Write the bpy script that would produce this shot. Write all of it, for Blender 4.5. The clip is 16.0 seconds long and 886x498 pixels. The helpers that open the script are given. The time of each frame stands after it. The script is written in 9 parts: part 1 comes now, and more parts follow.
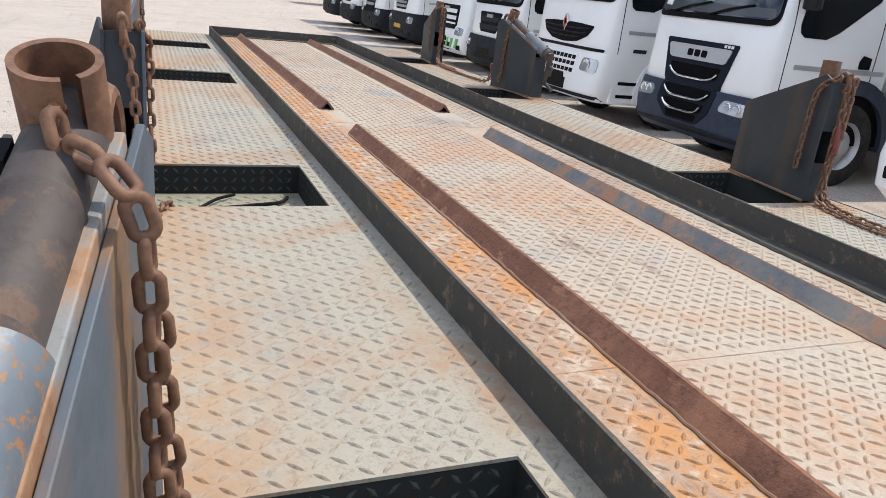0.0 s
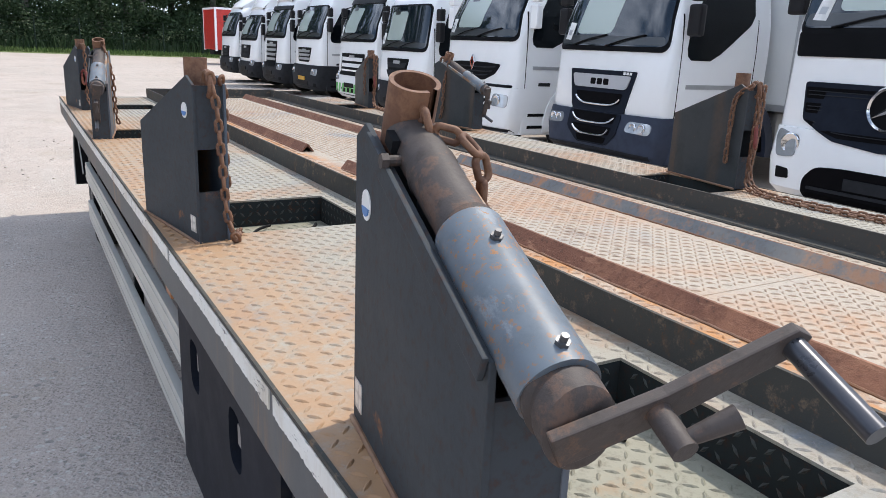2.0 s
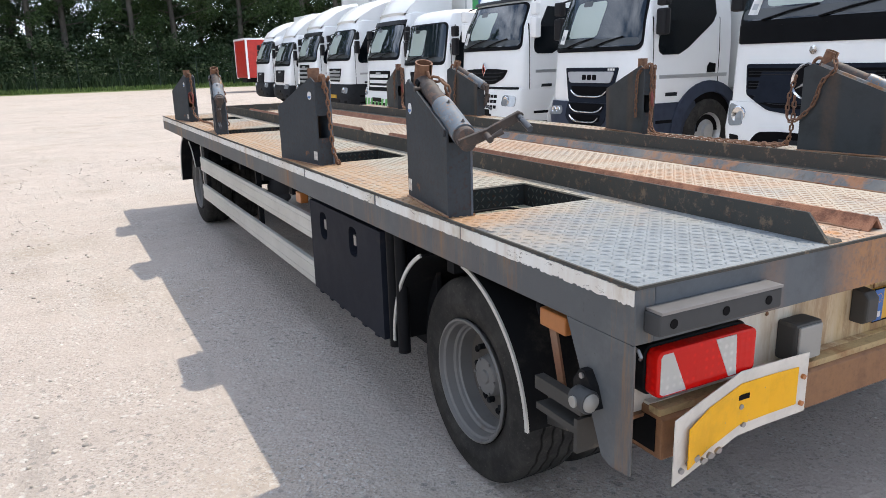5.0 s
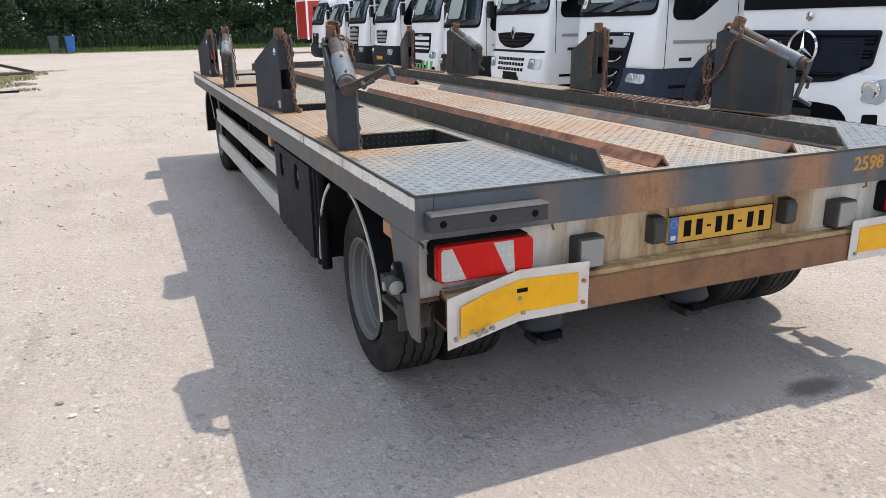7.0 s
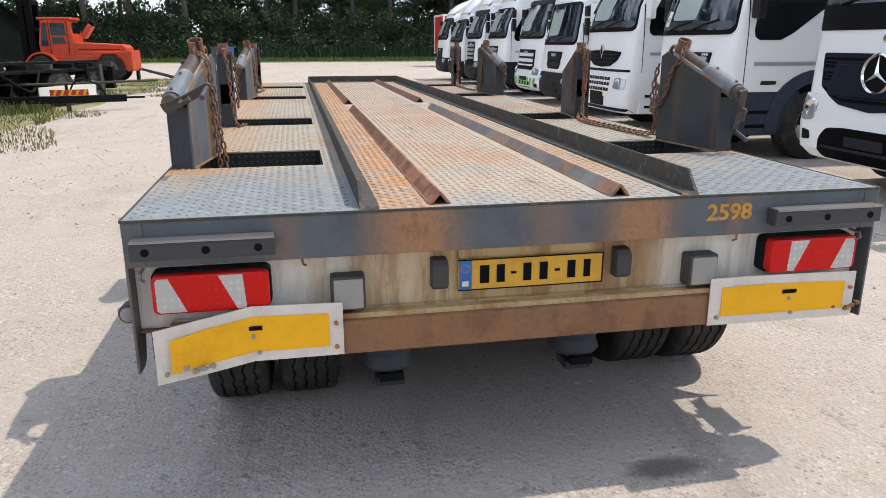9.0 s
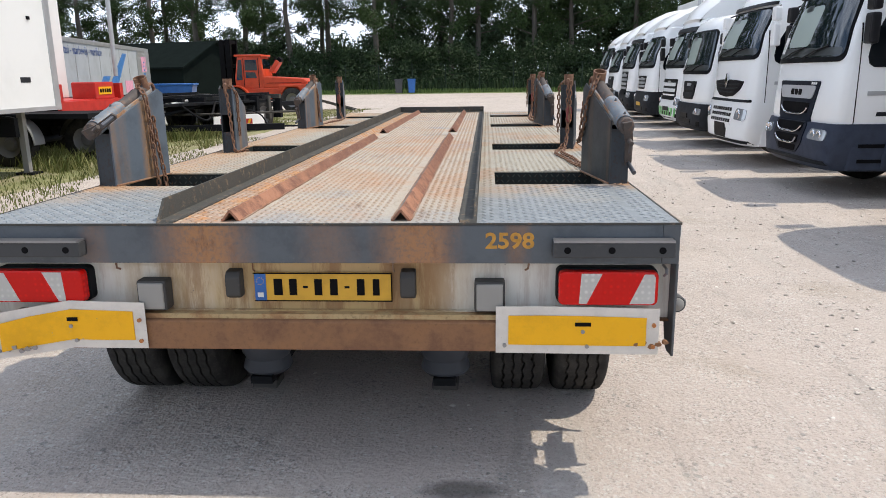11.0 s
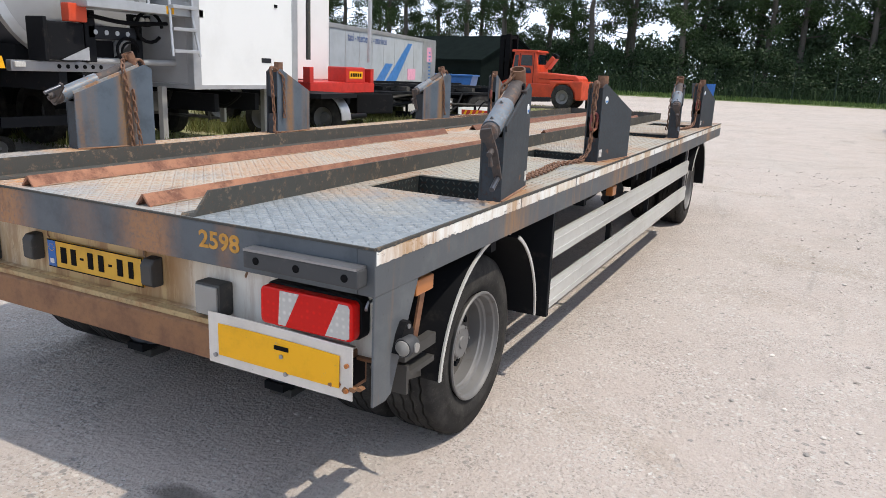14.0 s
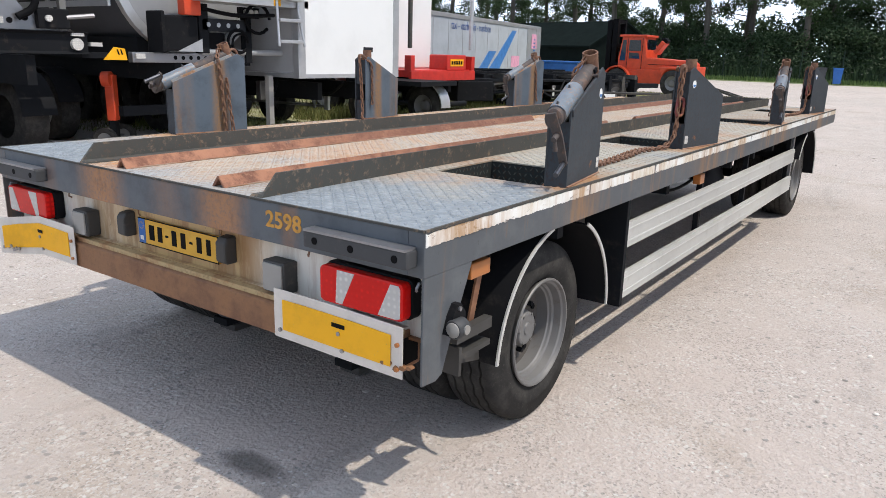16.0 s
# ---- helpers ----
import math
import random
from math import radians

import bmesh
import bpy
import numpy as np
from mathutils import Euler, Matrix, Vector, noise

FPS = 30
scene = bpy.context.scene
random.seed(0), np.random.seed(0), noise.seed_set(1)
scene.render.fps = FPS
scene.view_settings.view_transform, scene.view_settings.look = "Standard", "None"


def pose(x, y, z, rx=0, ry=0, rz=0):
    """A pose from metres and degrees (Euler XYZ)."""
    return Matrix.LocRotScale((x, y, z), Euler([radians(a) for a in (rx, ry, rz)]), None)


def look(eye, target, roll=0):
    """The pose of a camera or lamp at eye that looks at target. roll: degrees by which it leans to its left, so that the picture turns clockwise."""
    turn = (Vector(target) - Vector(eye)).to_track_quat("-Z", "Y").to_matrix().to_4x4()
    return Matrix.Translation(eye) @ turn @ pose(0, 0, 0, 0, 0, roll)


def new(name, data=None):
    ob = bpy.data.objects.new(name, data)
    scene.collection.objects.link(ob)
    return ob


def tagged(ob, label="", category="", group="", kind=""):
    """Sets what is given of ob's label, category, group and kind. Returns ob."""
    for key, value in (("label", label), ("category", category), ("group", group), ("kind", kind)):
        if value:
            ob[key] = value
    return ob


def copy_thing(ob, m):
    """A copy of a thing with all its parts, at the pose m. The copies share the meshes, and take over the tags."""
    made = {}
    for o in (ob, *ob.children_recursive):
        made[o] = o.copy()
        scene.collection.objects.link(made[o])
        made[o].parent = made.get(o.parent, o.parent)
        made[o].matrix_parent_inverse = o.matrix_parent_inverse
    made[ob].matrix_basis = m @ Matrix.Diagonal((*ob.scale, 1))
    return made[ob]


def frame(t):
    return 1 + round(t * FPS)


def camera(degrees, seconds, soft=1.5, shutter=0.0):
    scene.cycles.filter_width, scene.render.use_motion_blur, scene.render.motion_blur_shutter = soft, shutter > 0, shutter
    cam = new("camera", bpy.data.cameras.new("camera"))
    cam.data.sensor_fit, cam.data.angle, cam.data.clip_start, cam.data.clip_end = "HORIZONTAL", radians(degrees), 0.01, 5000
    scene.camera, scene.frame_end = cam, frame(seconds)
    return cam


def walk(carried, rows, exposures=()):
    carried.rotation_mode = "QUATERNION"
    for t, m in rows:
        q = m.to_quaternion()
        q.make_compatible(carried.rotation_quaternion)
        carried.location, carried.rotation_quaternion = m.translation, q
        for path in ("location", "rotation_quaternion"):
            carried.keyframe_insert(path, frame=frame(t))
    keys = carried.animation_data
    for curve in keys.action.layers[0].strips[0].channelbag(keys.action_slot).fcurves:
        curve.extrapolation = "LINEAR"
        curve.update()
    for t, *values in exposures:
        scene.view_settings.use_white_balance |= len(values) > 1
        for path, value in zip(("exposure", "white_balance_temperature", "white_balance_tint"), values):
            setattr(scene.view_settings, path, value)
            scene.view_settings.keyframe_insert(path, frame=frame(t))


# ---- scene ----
cam = camera(62.6, 16.0, soft=0.5, shutter=0.0)
# seconds, eye, target, roll
PATH = [
    (0, (-1.109, 0.646, 1.617), (-0.364, 2.379, 0.951), 6.4),
    (0.5, (-1.143, 0.655, 1.629), (-0.47, 2.464, 1.106), 7.1),
    (1, (-1.198, 0.641, 1.627), (-0.528, 2.463, 1.143), 4.9),
    (1.5, (-1.376, 0.566, 1.596), (-0.61, 2.35, 1.116), 3.3),
    (2, (-1.594, 0.446, 1.582), (-0.62, 2.109, 1.048), 2.5),
    (2.5, (-1.71, 0.211, 1.542), (-0.726, 1.866, 1.002), 3.0),
    (3, (-1.839, -0.033, 1.552), (-0.909, 1.66, 1.035), 1.9),
    (3.5, (-2.062, -0.308, 1.533), (-1.121, 1.391, 1.056), 0.8),
    (3.7, (-2.132, -0.433, 1.546), (-1.177, 1.257, 1.066), 0.0),
    (5.8, (-2.444, -1.646, 1.535), (-1.571, 0.079, 1.023), -1.8),
    (6, (-2.397, -1.756, 1.525), (-1.546, -0.018, 1.019), 0.4),
    (6.5, (-2.252, -1.982, 1.531), (-1.453, -0.239, 0.964), -0.4),
    (7, (-2.031, -2.025, 1.523), (-1.294, -0.26, 0.937), -0.9),
    (7.5, (-1.757, -2.057, 1.521), (-1.08, -0.273, 0.923), -1.5),
    (8, (-1.404, -2.215, 1.528), (-0.813, -0.393, 0.953), -1.6),
    (8.5, (-1.099, -2.248, 1.512), (-0.653, -0.382, 0.949), -2.3),
    (9, (-0.754, -2.204, 1.53), (-0.378, -0.317, 0.984), -0.1),
    (9.5, (-0.384, -2.343, 1.531), (-0.177, -0.418, 1.026), -0.5),
    (9.7, (-0.239, -2.389, 1.551), (-0.063, -0.463, 1.042), -0.0),
    (11.8, (1.136, -2.493, 1.527), (0.795, -0.571, 1.089), 0.5),
    (12, (1.273, -2.401, 1.53), (0.884, -0.489, 1.091), 1.4),
    (12.5, (1.558, -2.238, 1.539), (1.055, -0.354, 1.095), 0.0),
    (13, (1.913, -2.11, 1.541), (1.256, -0.275, 1.092), 1.8),
    (13.5, (2.144, -1.889, 1.517), (1.362, -0.111, 1.04), 1.4),
    (14, (2.331, -1.685, 1.528), (1.46, 0.051, 1.048), 2.4),
    (14.5, (2.571, -1.641, 1.541), (1.5, -0.027, 1.043), 1.2),
    (15, (2.67, -1.625, 1.542), (1.536, -0.059, 1.029), 0.6),
    (15.5, (2.618, -1.619, 1.528), (1.475, -0.06, 1.016), 0.2),
    (16, (2.475, -1.623, 1.523), (1.368, -0.041, 1.003), 1.6),
]
walk(cam, [(t, look(eye, target, roll)) for t, eye, target, roll in PATH], exposures=[(0, 0.08, 6900, 10), (0.5, 0.06, 6650, 10), (1, 0.05, 6450, 10), (2, 0.09, 6650, 10), (3, 0.15, 6800, 10), (6, 0.19, 6950, 10), (7, 0.05, 6950, 10), (9, 0.03, 7100, 10), (12, -0.01, 6900, 10), (14, 0.0, 6750, 10), (16, 0.01, 6650, 10)])

# ---- world and sun ----
SUN_DIR = Vector((0.54, 0.10, 1.0)).normalized()
world = bpy.data.worlds.new("sky")
scene.world = world
world.use_nodes = True
wn, wl = world.node_tree.nodes, world.node_tree.links
wn.clear()
w_out, w_bg = wn.new("ShaderNodeOutputWorld"), wn.new("ShaderNodeBackground")
w_sky = wn.new("ShaderNodeTexSky")
w_sky.sky_type, w_sky.sun_disc = "NISHITA", False
w_sky.sun_elevation = math.asin(SUN_DIR.z)
w_sky.sun_rotation = math.atan2(SUN_DIR.x, SUN_DIR.y)
w_tc, w_map = wn.new("ShaderNodeTexCoord"), wn.new("ShaderNodeMapping")
w_map.inputs["Scale"].default_value = (1.0, 1.0, 2.6)
w_noise, w_ramp = wn.new("ShaderNodeTexNoise"), wn.new("ShaderNodeValToRGB")
w_noise.inputs["Scale"].default_value, w_noise.inputs["Detail"].default_value = 2.3, 7.0
w_noise.inputs["Roughness"].default_value = 0.58
w_ramp.color_ramp.elements[0].position, w_ramp.color_ramp.elements[1].position = 0.44, 0.62
w_mix = wn.new("ShaderNodeMix")
w_mix.data_type = "RGBA"
w_mix.inputs[7].default_value = (11.2, 12.9, 16.0, 1)
wl.new(w_tc.outputs["Generated"], w_map.inputs["Vector"])
wl.new(w_map.outputs[0], w_noise.inputs["Vector"])
wl.new(w_noise.outputs["Fac"], w_ramp.inputs[0])
w_sep, w_low, w_max = wn.new("ShaderNodeSeparateXYZ"), wn.new("ShaderNodeMapRange"), wn.new("ShaderNodeMath")
w_low.inputs["From Min"].default_value, w_low.inputs["From Max"].default_value = 0.10, 0.34
w_low.inputs["To Min"].default_value, w_low.inputs["To Max"].default_value = 0.85, 0.0
w_max.operation = "MAXIMUM"
wl.new(w_tc.outputs["Generated"], w_sep.inputs[0])
wl.new(w_sep.outputs[2], w_low.inputs["Value"])
wl.new(w_ramp.outputs[0], w_max.inputs[0])
wl.new(w_low.outputs[0], w_max.inputs[1])
wl.new(w_max.outputs[0], w_mix.inputs[0])
wl.new(w_sky.outputs[0], w_mix.inputs[6])
wl.new(w_mix.outputs[2], w_bg.inputs["Color"])
wl.new(w_bg.outputs[0], w_out.inputs["Surface"])
w_bg.inputs["Strength"].default_value = 0.136

sun = new("sun", bpy.data.lights.new("sun", "SUN"))
sun.data.energy, sun.data.angle, sun.data.color = 3.5, radians(0.6), (1.0, 0.935, 0.845)
sun.matrix_world = look(SUN_DIR * 50, (0, 0, 0))


# ---- materials ----
def hexa(r, g, b):
    return (r, g, b, 1.0)


class Mat:
    """A node material on Principled BSDF, in object coordinates."""

    def __init__(self, name, color=(0.5, 0.5, 0.5), rough=0.5, metal=0.0):
        self.m = bpy.data.materials.new(name)
        self.m.use_nodes = True
        self.n, self.l = self.m.node_tree.nodes, self.m.node_tree.links
        self.b = self.n["Principled BSDF"]
        self.b.inputs["Base Color"].default_value = hexa(*color)
        self.b.inputs["Roughness"].default_value = rough
        self.b.inputs["Metallic"].default_value = metal
        self.tc = self.n.new("ShaderNodeTexCoord").outputs["Object"]
        self.col = None
        self.base = color
        self.height = None

    def noise(self, scale, detail=5.0, rough=0.6, stretch=None, dist=0.0):
        t = self.n.new("ShaderNodeTexNoise")
        t.inputs["Scale"].default_value, t.inputs["Detail"].default_value = scale, detail
        t.inputs["Roughness"].default_value, t.inputs["Distortion"].default_value = rough, dist
        src = self.tc
        if stretch:
            mp = self.n.new("ShaderNodeMapping")
            mp.inputs["Scale"].default_value = stretch
            self.l.new(src, mp.inputs["Vector"])
            src = mp.outputs[0]
        self.l.new(src, t.inputs["Vector"])
        return t.outputs["Fac"]

    def ramp(self, fac, lo, hi):
        r = self.n.new("ShaderNodeMapRange")
        r.interpolation_type = "SMOOTHSTEP"
        r.inputs["From Min"].default_value, r.inputs["From Max"].default_value = lo, hi
        self.l.new(fac, r.inputs["Value"])
        return r.outputs[0]

    def math(self, op, a, b):
        q = self.n.new("ShaderNodeMath")
        q.operation = op
        for k, v in enumerate((a, b)):
            if isinstance(v, (int, float)):
                q.inputs[k].default_value = v
            else:
                self.l.new(v, q.inputs[k])
        return q.outputs[0]

    def axis(self, k):
        s = self.n.new("ShaderNodeSeparateXYZ")
        self.l.new(self.tc, s.inputs[0])
        return s.outputs[k]

    def over(self, color, fac):
        """Lay a colour over the present one, where fac is high."""
        mx = self.n.new("ShaderNodeMix")
        mx.data_type = "RGBA"
        if self.col is None:
            mx.inputs[6].default_value = hexa(*self.base)
        else:
            self.l.new(self.col, mx.inputs[6])
        mx.inputs[7].default_value = hexa(*color)
        if isinstance(fac, (int, float)):
            mx.inputs[0].default_value = fac
        else:
            self.l.new(fac, mx.inputs[0])
        self.col = mx.outputs[2]
        self.l.new(self.col, self.b.inputs["Base Color"])
        return self

    def roughen(self, fac, lo, hi):
        r = self.n.new("ShaderNodeMapRange")
        r.inputs["To Min"].default_value, r.inputs["To Max"].default_value = lo, hi
        self.l.new(fac, r.inputs["Value"])
        self.l.new(r.outputs[0], self.b.inputs["Roughness"])
        return self

    def metal(self, fac, lo, hi):
        r = self.n.new("ShaderNodeMapRange")
        r.inputs["To Min"].default_value, r.inputs["To Max"].default_value = lo, hi
        self.l.new(fac, r.inputs["Value"])
        self.l.new(r.outputs[0], self.b.inputs["Metallic"])
        return self

    def bump(self, fac, strength=0.3, dist=0.004):
        bp = self.n.new("ShaderNodeBump")
        bp.inputs["Strength"].default_value, bp.inputs["Distance"].default_value = strength, dist
        self.l.new(fac, bp.inputs["Height"])
        if self.height is not None:
            self.l.new(self.height, bp.inputs["Normal"])
        self.height = bp.outputs[0]
        self.l.new(self.height, self.b.inputs["Normal"])
        return self

    def done(self):
        return self.m


def painted(name, color, rough=0.35, dirt=(0.16, 0.13, 0.10), amount=0.5, grain=9.0):
    q = Mat(name, color, rough)
    a, b = q.noise(1.3, 6), q.noise(grain, 8, 0.7)
    q.over([c * 0.82 for c in color], q.ramp(a, 0.35, 0.75))
    q.over(dirt, q.math("MULTIPLY", q.ramp(b, 0.55, 0.8), amount))
    q.roughen(b, max(0.05, rough - 0.12), rough + 0.2)
    q.bump(q.noise(60, 3), 0.04, 0.002)
    return q.done()


def rusty(name, paint, share=0.5, rust=(0.20, 0.075, 0.035), rust2=(0.33, 0.14, 0.055), grain=6.0, rough=0.55, dust=0.0):
    q = Mat(name, paint, rough)
    a, b, c = q.noise(grain, 9, 0.72), q.noise(1.7, 5), q.noise(55, 5, 0.7)
    mix = q.math("ADD", q.math("MULTIPLY", a, 0.62), q.math("MULTIPLY", b, 0.38))
    q.over([x * 0.75 for x in paint], q.ramp(c, 0.45, 0.75))
    q.over(rust2, q.ramp(mix, 0.60 - share * 0.25, 0.68 - share * 0.2))
    q.over(rust, q.ramp(mix, 0.63 - share * 0.24, 0.76 - share * 0.2))
    q.over([x * 0.55 for x in rust], q.math("MULTIPLY", q.ramp(c, 0.5, 0.8), 0.5))
    if dust:
        q.over((0.44, 0.38, 0.30), q.math("MULTIPLY", q.ramp(q.noise(3.1, 7), 0.4, 0.7), dust))
    q.roughen(mix, 0.35, 0.95)
    q.bump(c, 0.35, 0.002)
    q.bump(a, 0.2, 0.003)
    return q.done()


def deck_material(name, tan_lo, orange, lift=1.0, gutter=False, rust=0.0):
    """Grey-blue paint under beige dust, with rust stains and bare wear."""
    q = Mat(name, [c * lift for c in (0.200, 0.230, 0.255)], 0.5)
    y = q.axis(1)
    big, mid, fine, grit = q.noise(0.9, 5), q.noise(3.6, 7, 0.65, dist=0.6), q.noise(24, 6, 0.7), q.noise(140, 3, 0.7)
    q.over([c * lift for c in (0.300, 0.335, 0.360)], q.math("MULTIPLY", q.ramp(fine, 0.40, 0.66), 0.75))
    back = q.ramp(q.math("ADD", y, q.math("MULTIPLY", q.math("SUBTRACT", mid, 0.5), 0.9)), -0.35 if gutter else 0.25, 0.45 if gutter else 1.15)
    dust = q.math("MULTIPLY", back, q.ramp(q.math("ADD", q.math("MULTIPLY", big, 0.5), q.math("MULTIPLY", mid, 0.5)), tan_lo, tan_lo + 0.2))
    q.over([c * lift for c in ((0.415, 0.350, 0.275) if gutter else (0.425, 0.392, 0.318))], q.math("MULTIPLY", dust, 0.9))
    q.over([c * lift for c in (0.50, 0.465, 0.39)], q.math("MULTIPLY", q.ramp(grit, 0.5, 0.75), 0.45))
    q.over([c * lift for c in (0.24, 0.215, 0.175)], q.math("MULTIPLY", q.math("MULTIPLY", q.ramp(q.noise(85, 6, 0.75), 0.50, 0.62), 0.62), back))
    stain = q.math("MULTIPLY", q.ramp(q.noise(1.15, 6, 0.6, dist=0.9), 0.46, 0.64), q.ramp(fine, 0.25, 0.65))
    q.over([c * lift for c in (0.40, 0.195, 0.085)], q.math("MULTIPLY", q.math("MULTIPLY", stain, orange), back))
    if not gutter:
        for yc in (1.10, 2.72, 4.92, 6.60):
            near = q.math("ABSOLUTE", q.math("SUBTRACT", q.math("ADD", y, q.math("MULTIPLY", q.math("SUBTRACT", mid, 0.5), 0.7)), yc), 0.0)
            edge = q.math("ABSOLUTE", q.axis(0), 0.0)
            f = q.math("MULTIPLY", q.ramp(near, 0.42, 0.12), q.ramp(q.math("ADD", edge, q.math("MULTIPLY", mid, 0.5)), 1.05, 1.45))
            q.over([c * lift for c in (0.40, 0.20, 0.085)], q.math("MULTIPLY", f, q.ramp(fine, 0.15, 0.6)))
    if not gutter:
        outer = q.math("MULTIPLY", q.ramp(q.math("ADD", q.axis(0), q.math("MULTIPLY", q.math("SUBTRACT", mid, 0.5), 0.5)), -0.86, -1.14), back)
        q.over([c * lift for c in (0.46, 0.275, 0.145)], q.math("MULTIPLY", outer, q.math("MULTIPLY", q.ramp(fine, 0.25, 0.60), 0.80)))
    if gutter:
        x = q.axis(0)
        band = q.ramp(q.math("ADD", x, q.math("MULTIPLY", q.math("SUBTRACT", mid, 0.5), 0.25)), -0.27, -0.37)
        q.over([c * lift for c in (0.36, 0.235, 0.158)], q.math("MULTIPLY", band, q.ramp(fine, 0.2, 0.6)))
        q.over([c * lift for c in (0.46, 0.22, 0.080)], q.math("MULTIPLY", band, q.ramp(q.noise(11, 7, 0.75, (1.0, 0.45, 1.0)), 0.46, 0.58)))
        q.over([c * lift for c in (0.47, 0.385, 0.30)], q.math("MULTIPLY", band, q.math("MULTIPLY", q.ramp(q.noise(17, 7, 0.75), 0.52, 0.62), 0.85)))
        q.over((0.20, 0.11, 0.075), q.math("MULTIPLY", band, q.math("MULTIPLY", q.ramp(q.noise(75, 5, 0.75), 0.54, 0.68), 0.8)))
        q.over((0.13, 0.075, 0.05), q.math("MULTIPLY", q.ramp(q.noise(7, 8, 0.8, (2.2, 0.5, 1.0)), 0.54, 0.70), 0.75))
    q.over((0.15, 0.085, 0.055), q.math("MULTIPLY", q.ramp(q.noise(8, 8, 0.75), 0.60, 0.72), 0.6))
    q.over((0.09, 0.085, 0.08), q.math("MULTIPLY", q.ramp(q.noise(1.9, 5, 0.6, (1.0, 0.6, 1.0)), 0.60, 0.76), 0.38))
    if rust:
        q.over((0.33, 0.175, 0.088), q.math("MULTIPLY", q.math("MULTIPLY", q.ramp(q.noise(60, 4, 0.7), 0.30, 0.62), back), rust))
    q.roughen(mid, 0.42, 0.78)
    if gutter:
        q.bump(q.math("MULTIPLY", q.noise(34, 7, 0.7), q.ramp(q.math("ABSOLUTE", q.axis(0), 0.0), 0.31, 0.36)), 0.8, 0.006)
    q.bump(grit, 0.4, 0.0016)
    return q.done()


def striped_rust(name, paint, bands, streak=0.3, rust2=(0.36, 0.20, 0.10)):
    """Worn paint with rust washed down it at the given places along one axis."""
    q = Mat(name, paint, 0.5)
    a, c, m_ = q.noise(6, 8, 0.7), q.noise(55, 5, 0.7), q.noise(3.0, 6, 0.7, (1.0, 1.0, streak))
    q.over([v * 0.72 for v in paint], q.ramp(a, 0.42, 0.68))
    q.over([min(1, v * 1.5 + 0.02) for v in paint], q.math("MULTIPLY", q.ramp(c, 0.6, 0.75), 0.4))
    x = q.math("ADD", q.axis(0), q.math("MULTIPLY", q.math("SUBTRACT", m_, 0.5), 0.20))
    for c0, w_, amt in bands:
        off = q.math("ABSOLUTE", q.math("SUBTRACT", x, c0), 0.0)
        f = q.math("MULTIPLY", q.ramp(off, w_ * 1.15, w_ * 0.1), q.ramp(c, 0.15, 0.6))
        q.over(rust2, q.math("MULTIPLY", f, amt))
        q.over((0.16, 0.075, 0.04), q.math("MULTIPLY", q.math("MULTIPLY", f, q.ramp(q.noise(16, 8, 0.75, (1.0, 1.0, 0.5)), 0.5, 0.68)), amt))
    q.over((0.20, 0.10, 0.05), q.math("MULTIPLY", q.ramp(q.noise(13, 8, 0.8), 0.64, 0.72), 0.7))
    q.roughen(a, 0.35, 0.75)
    q.bump(c, 0.2, 0.0015)
    return q.done()


M = {}
M["deck_side"] = deck_material("deck_plate_paint", 0.30, 0.75, 0.83)
M["deck_mid"] = deck_material("deck_plate_worn", 0.30, 0.6, 1.03, True)
M["lug_side"] = deck_material("deck_tread_paint", 0.32, 0.60, 0.90, rust=0.10)
M["lug_mid"] = deck_material("deck_tread_worn", 0.30, 0.65, 1.06, True, rust=0.45)
M["rear_paint"] = striped_rust("rear_beam_paint", (0.088, 0.102, 0.116), ((-0.41, 0.19, 1.0), (0.36, 0.17, 0.95), (0.05, 0.12, 0.3), (0.72, 0.05, 0.35), (-0.80, 0.05, 0.25)), 0.3, (0.36, 0.168, 0.068))
# one inner-plate paint twice: shade painted dark for right posts, lit tone for left
M["post_shaded"] = striped_rust("post_shaded_inner_paint", (0.034, 0.041, 0.046), ((0.02, 0.03, 0.4), (0.30, 0.05, 0.35)), 0.2, (0.13, 0.075, 0.04))
M["post_inner_lit"] = striped_rust("post_lit_inner_paint", (0.100, 0.125, 0.155), ((0.28, 0.07, 0.9), (0.08, 0.04, 0.25), (0.02, 0.03, 0.5)), 0.2, (0.27, 0.15, 0.07))


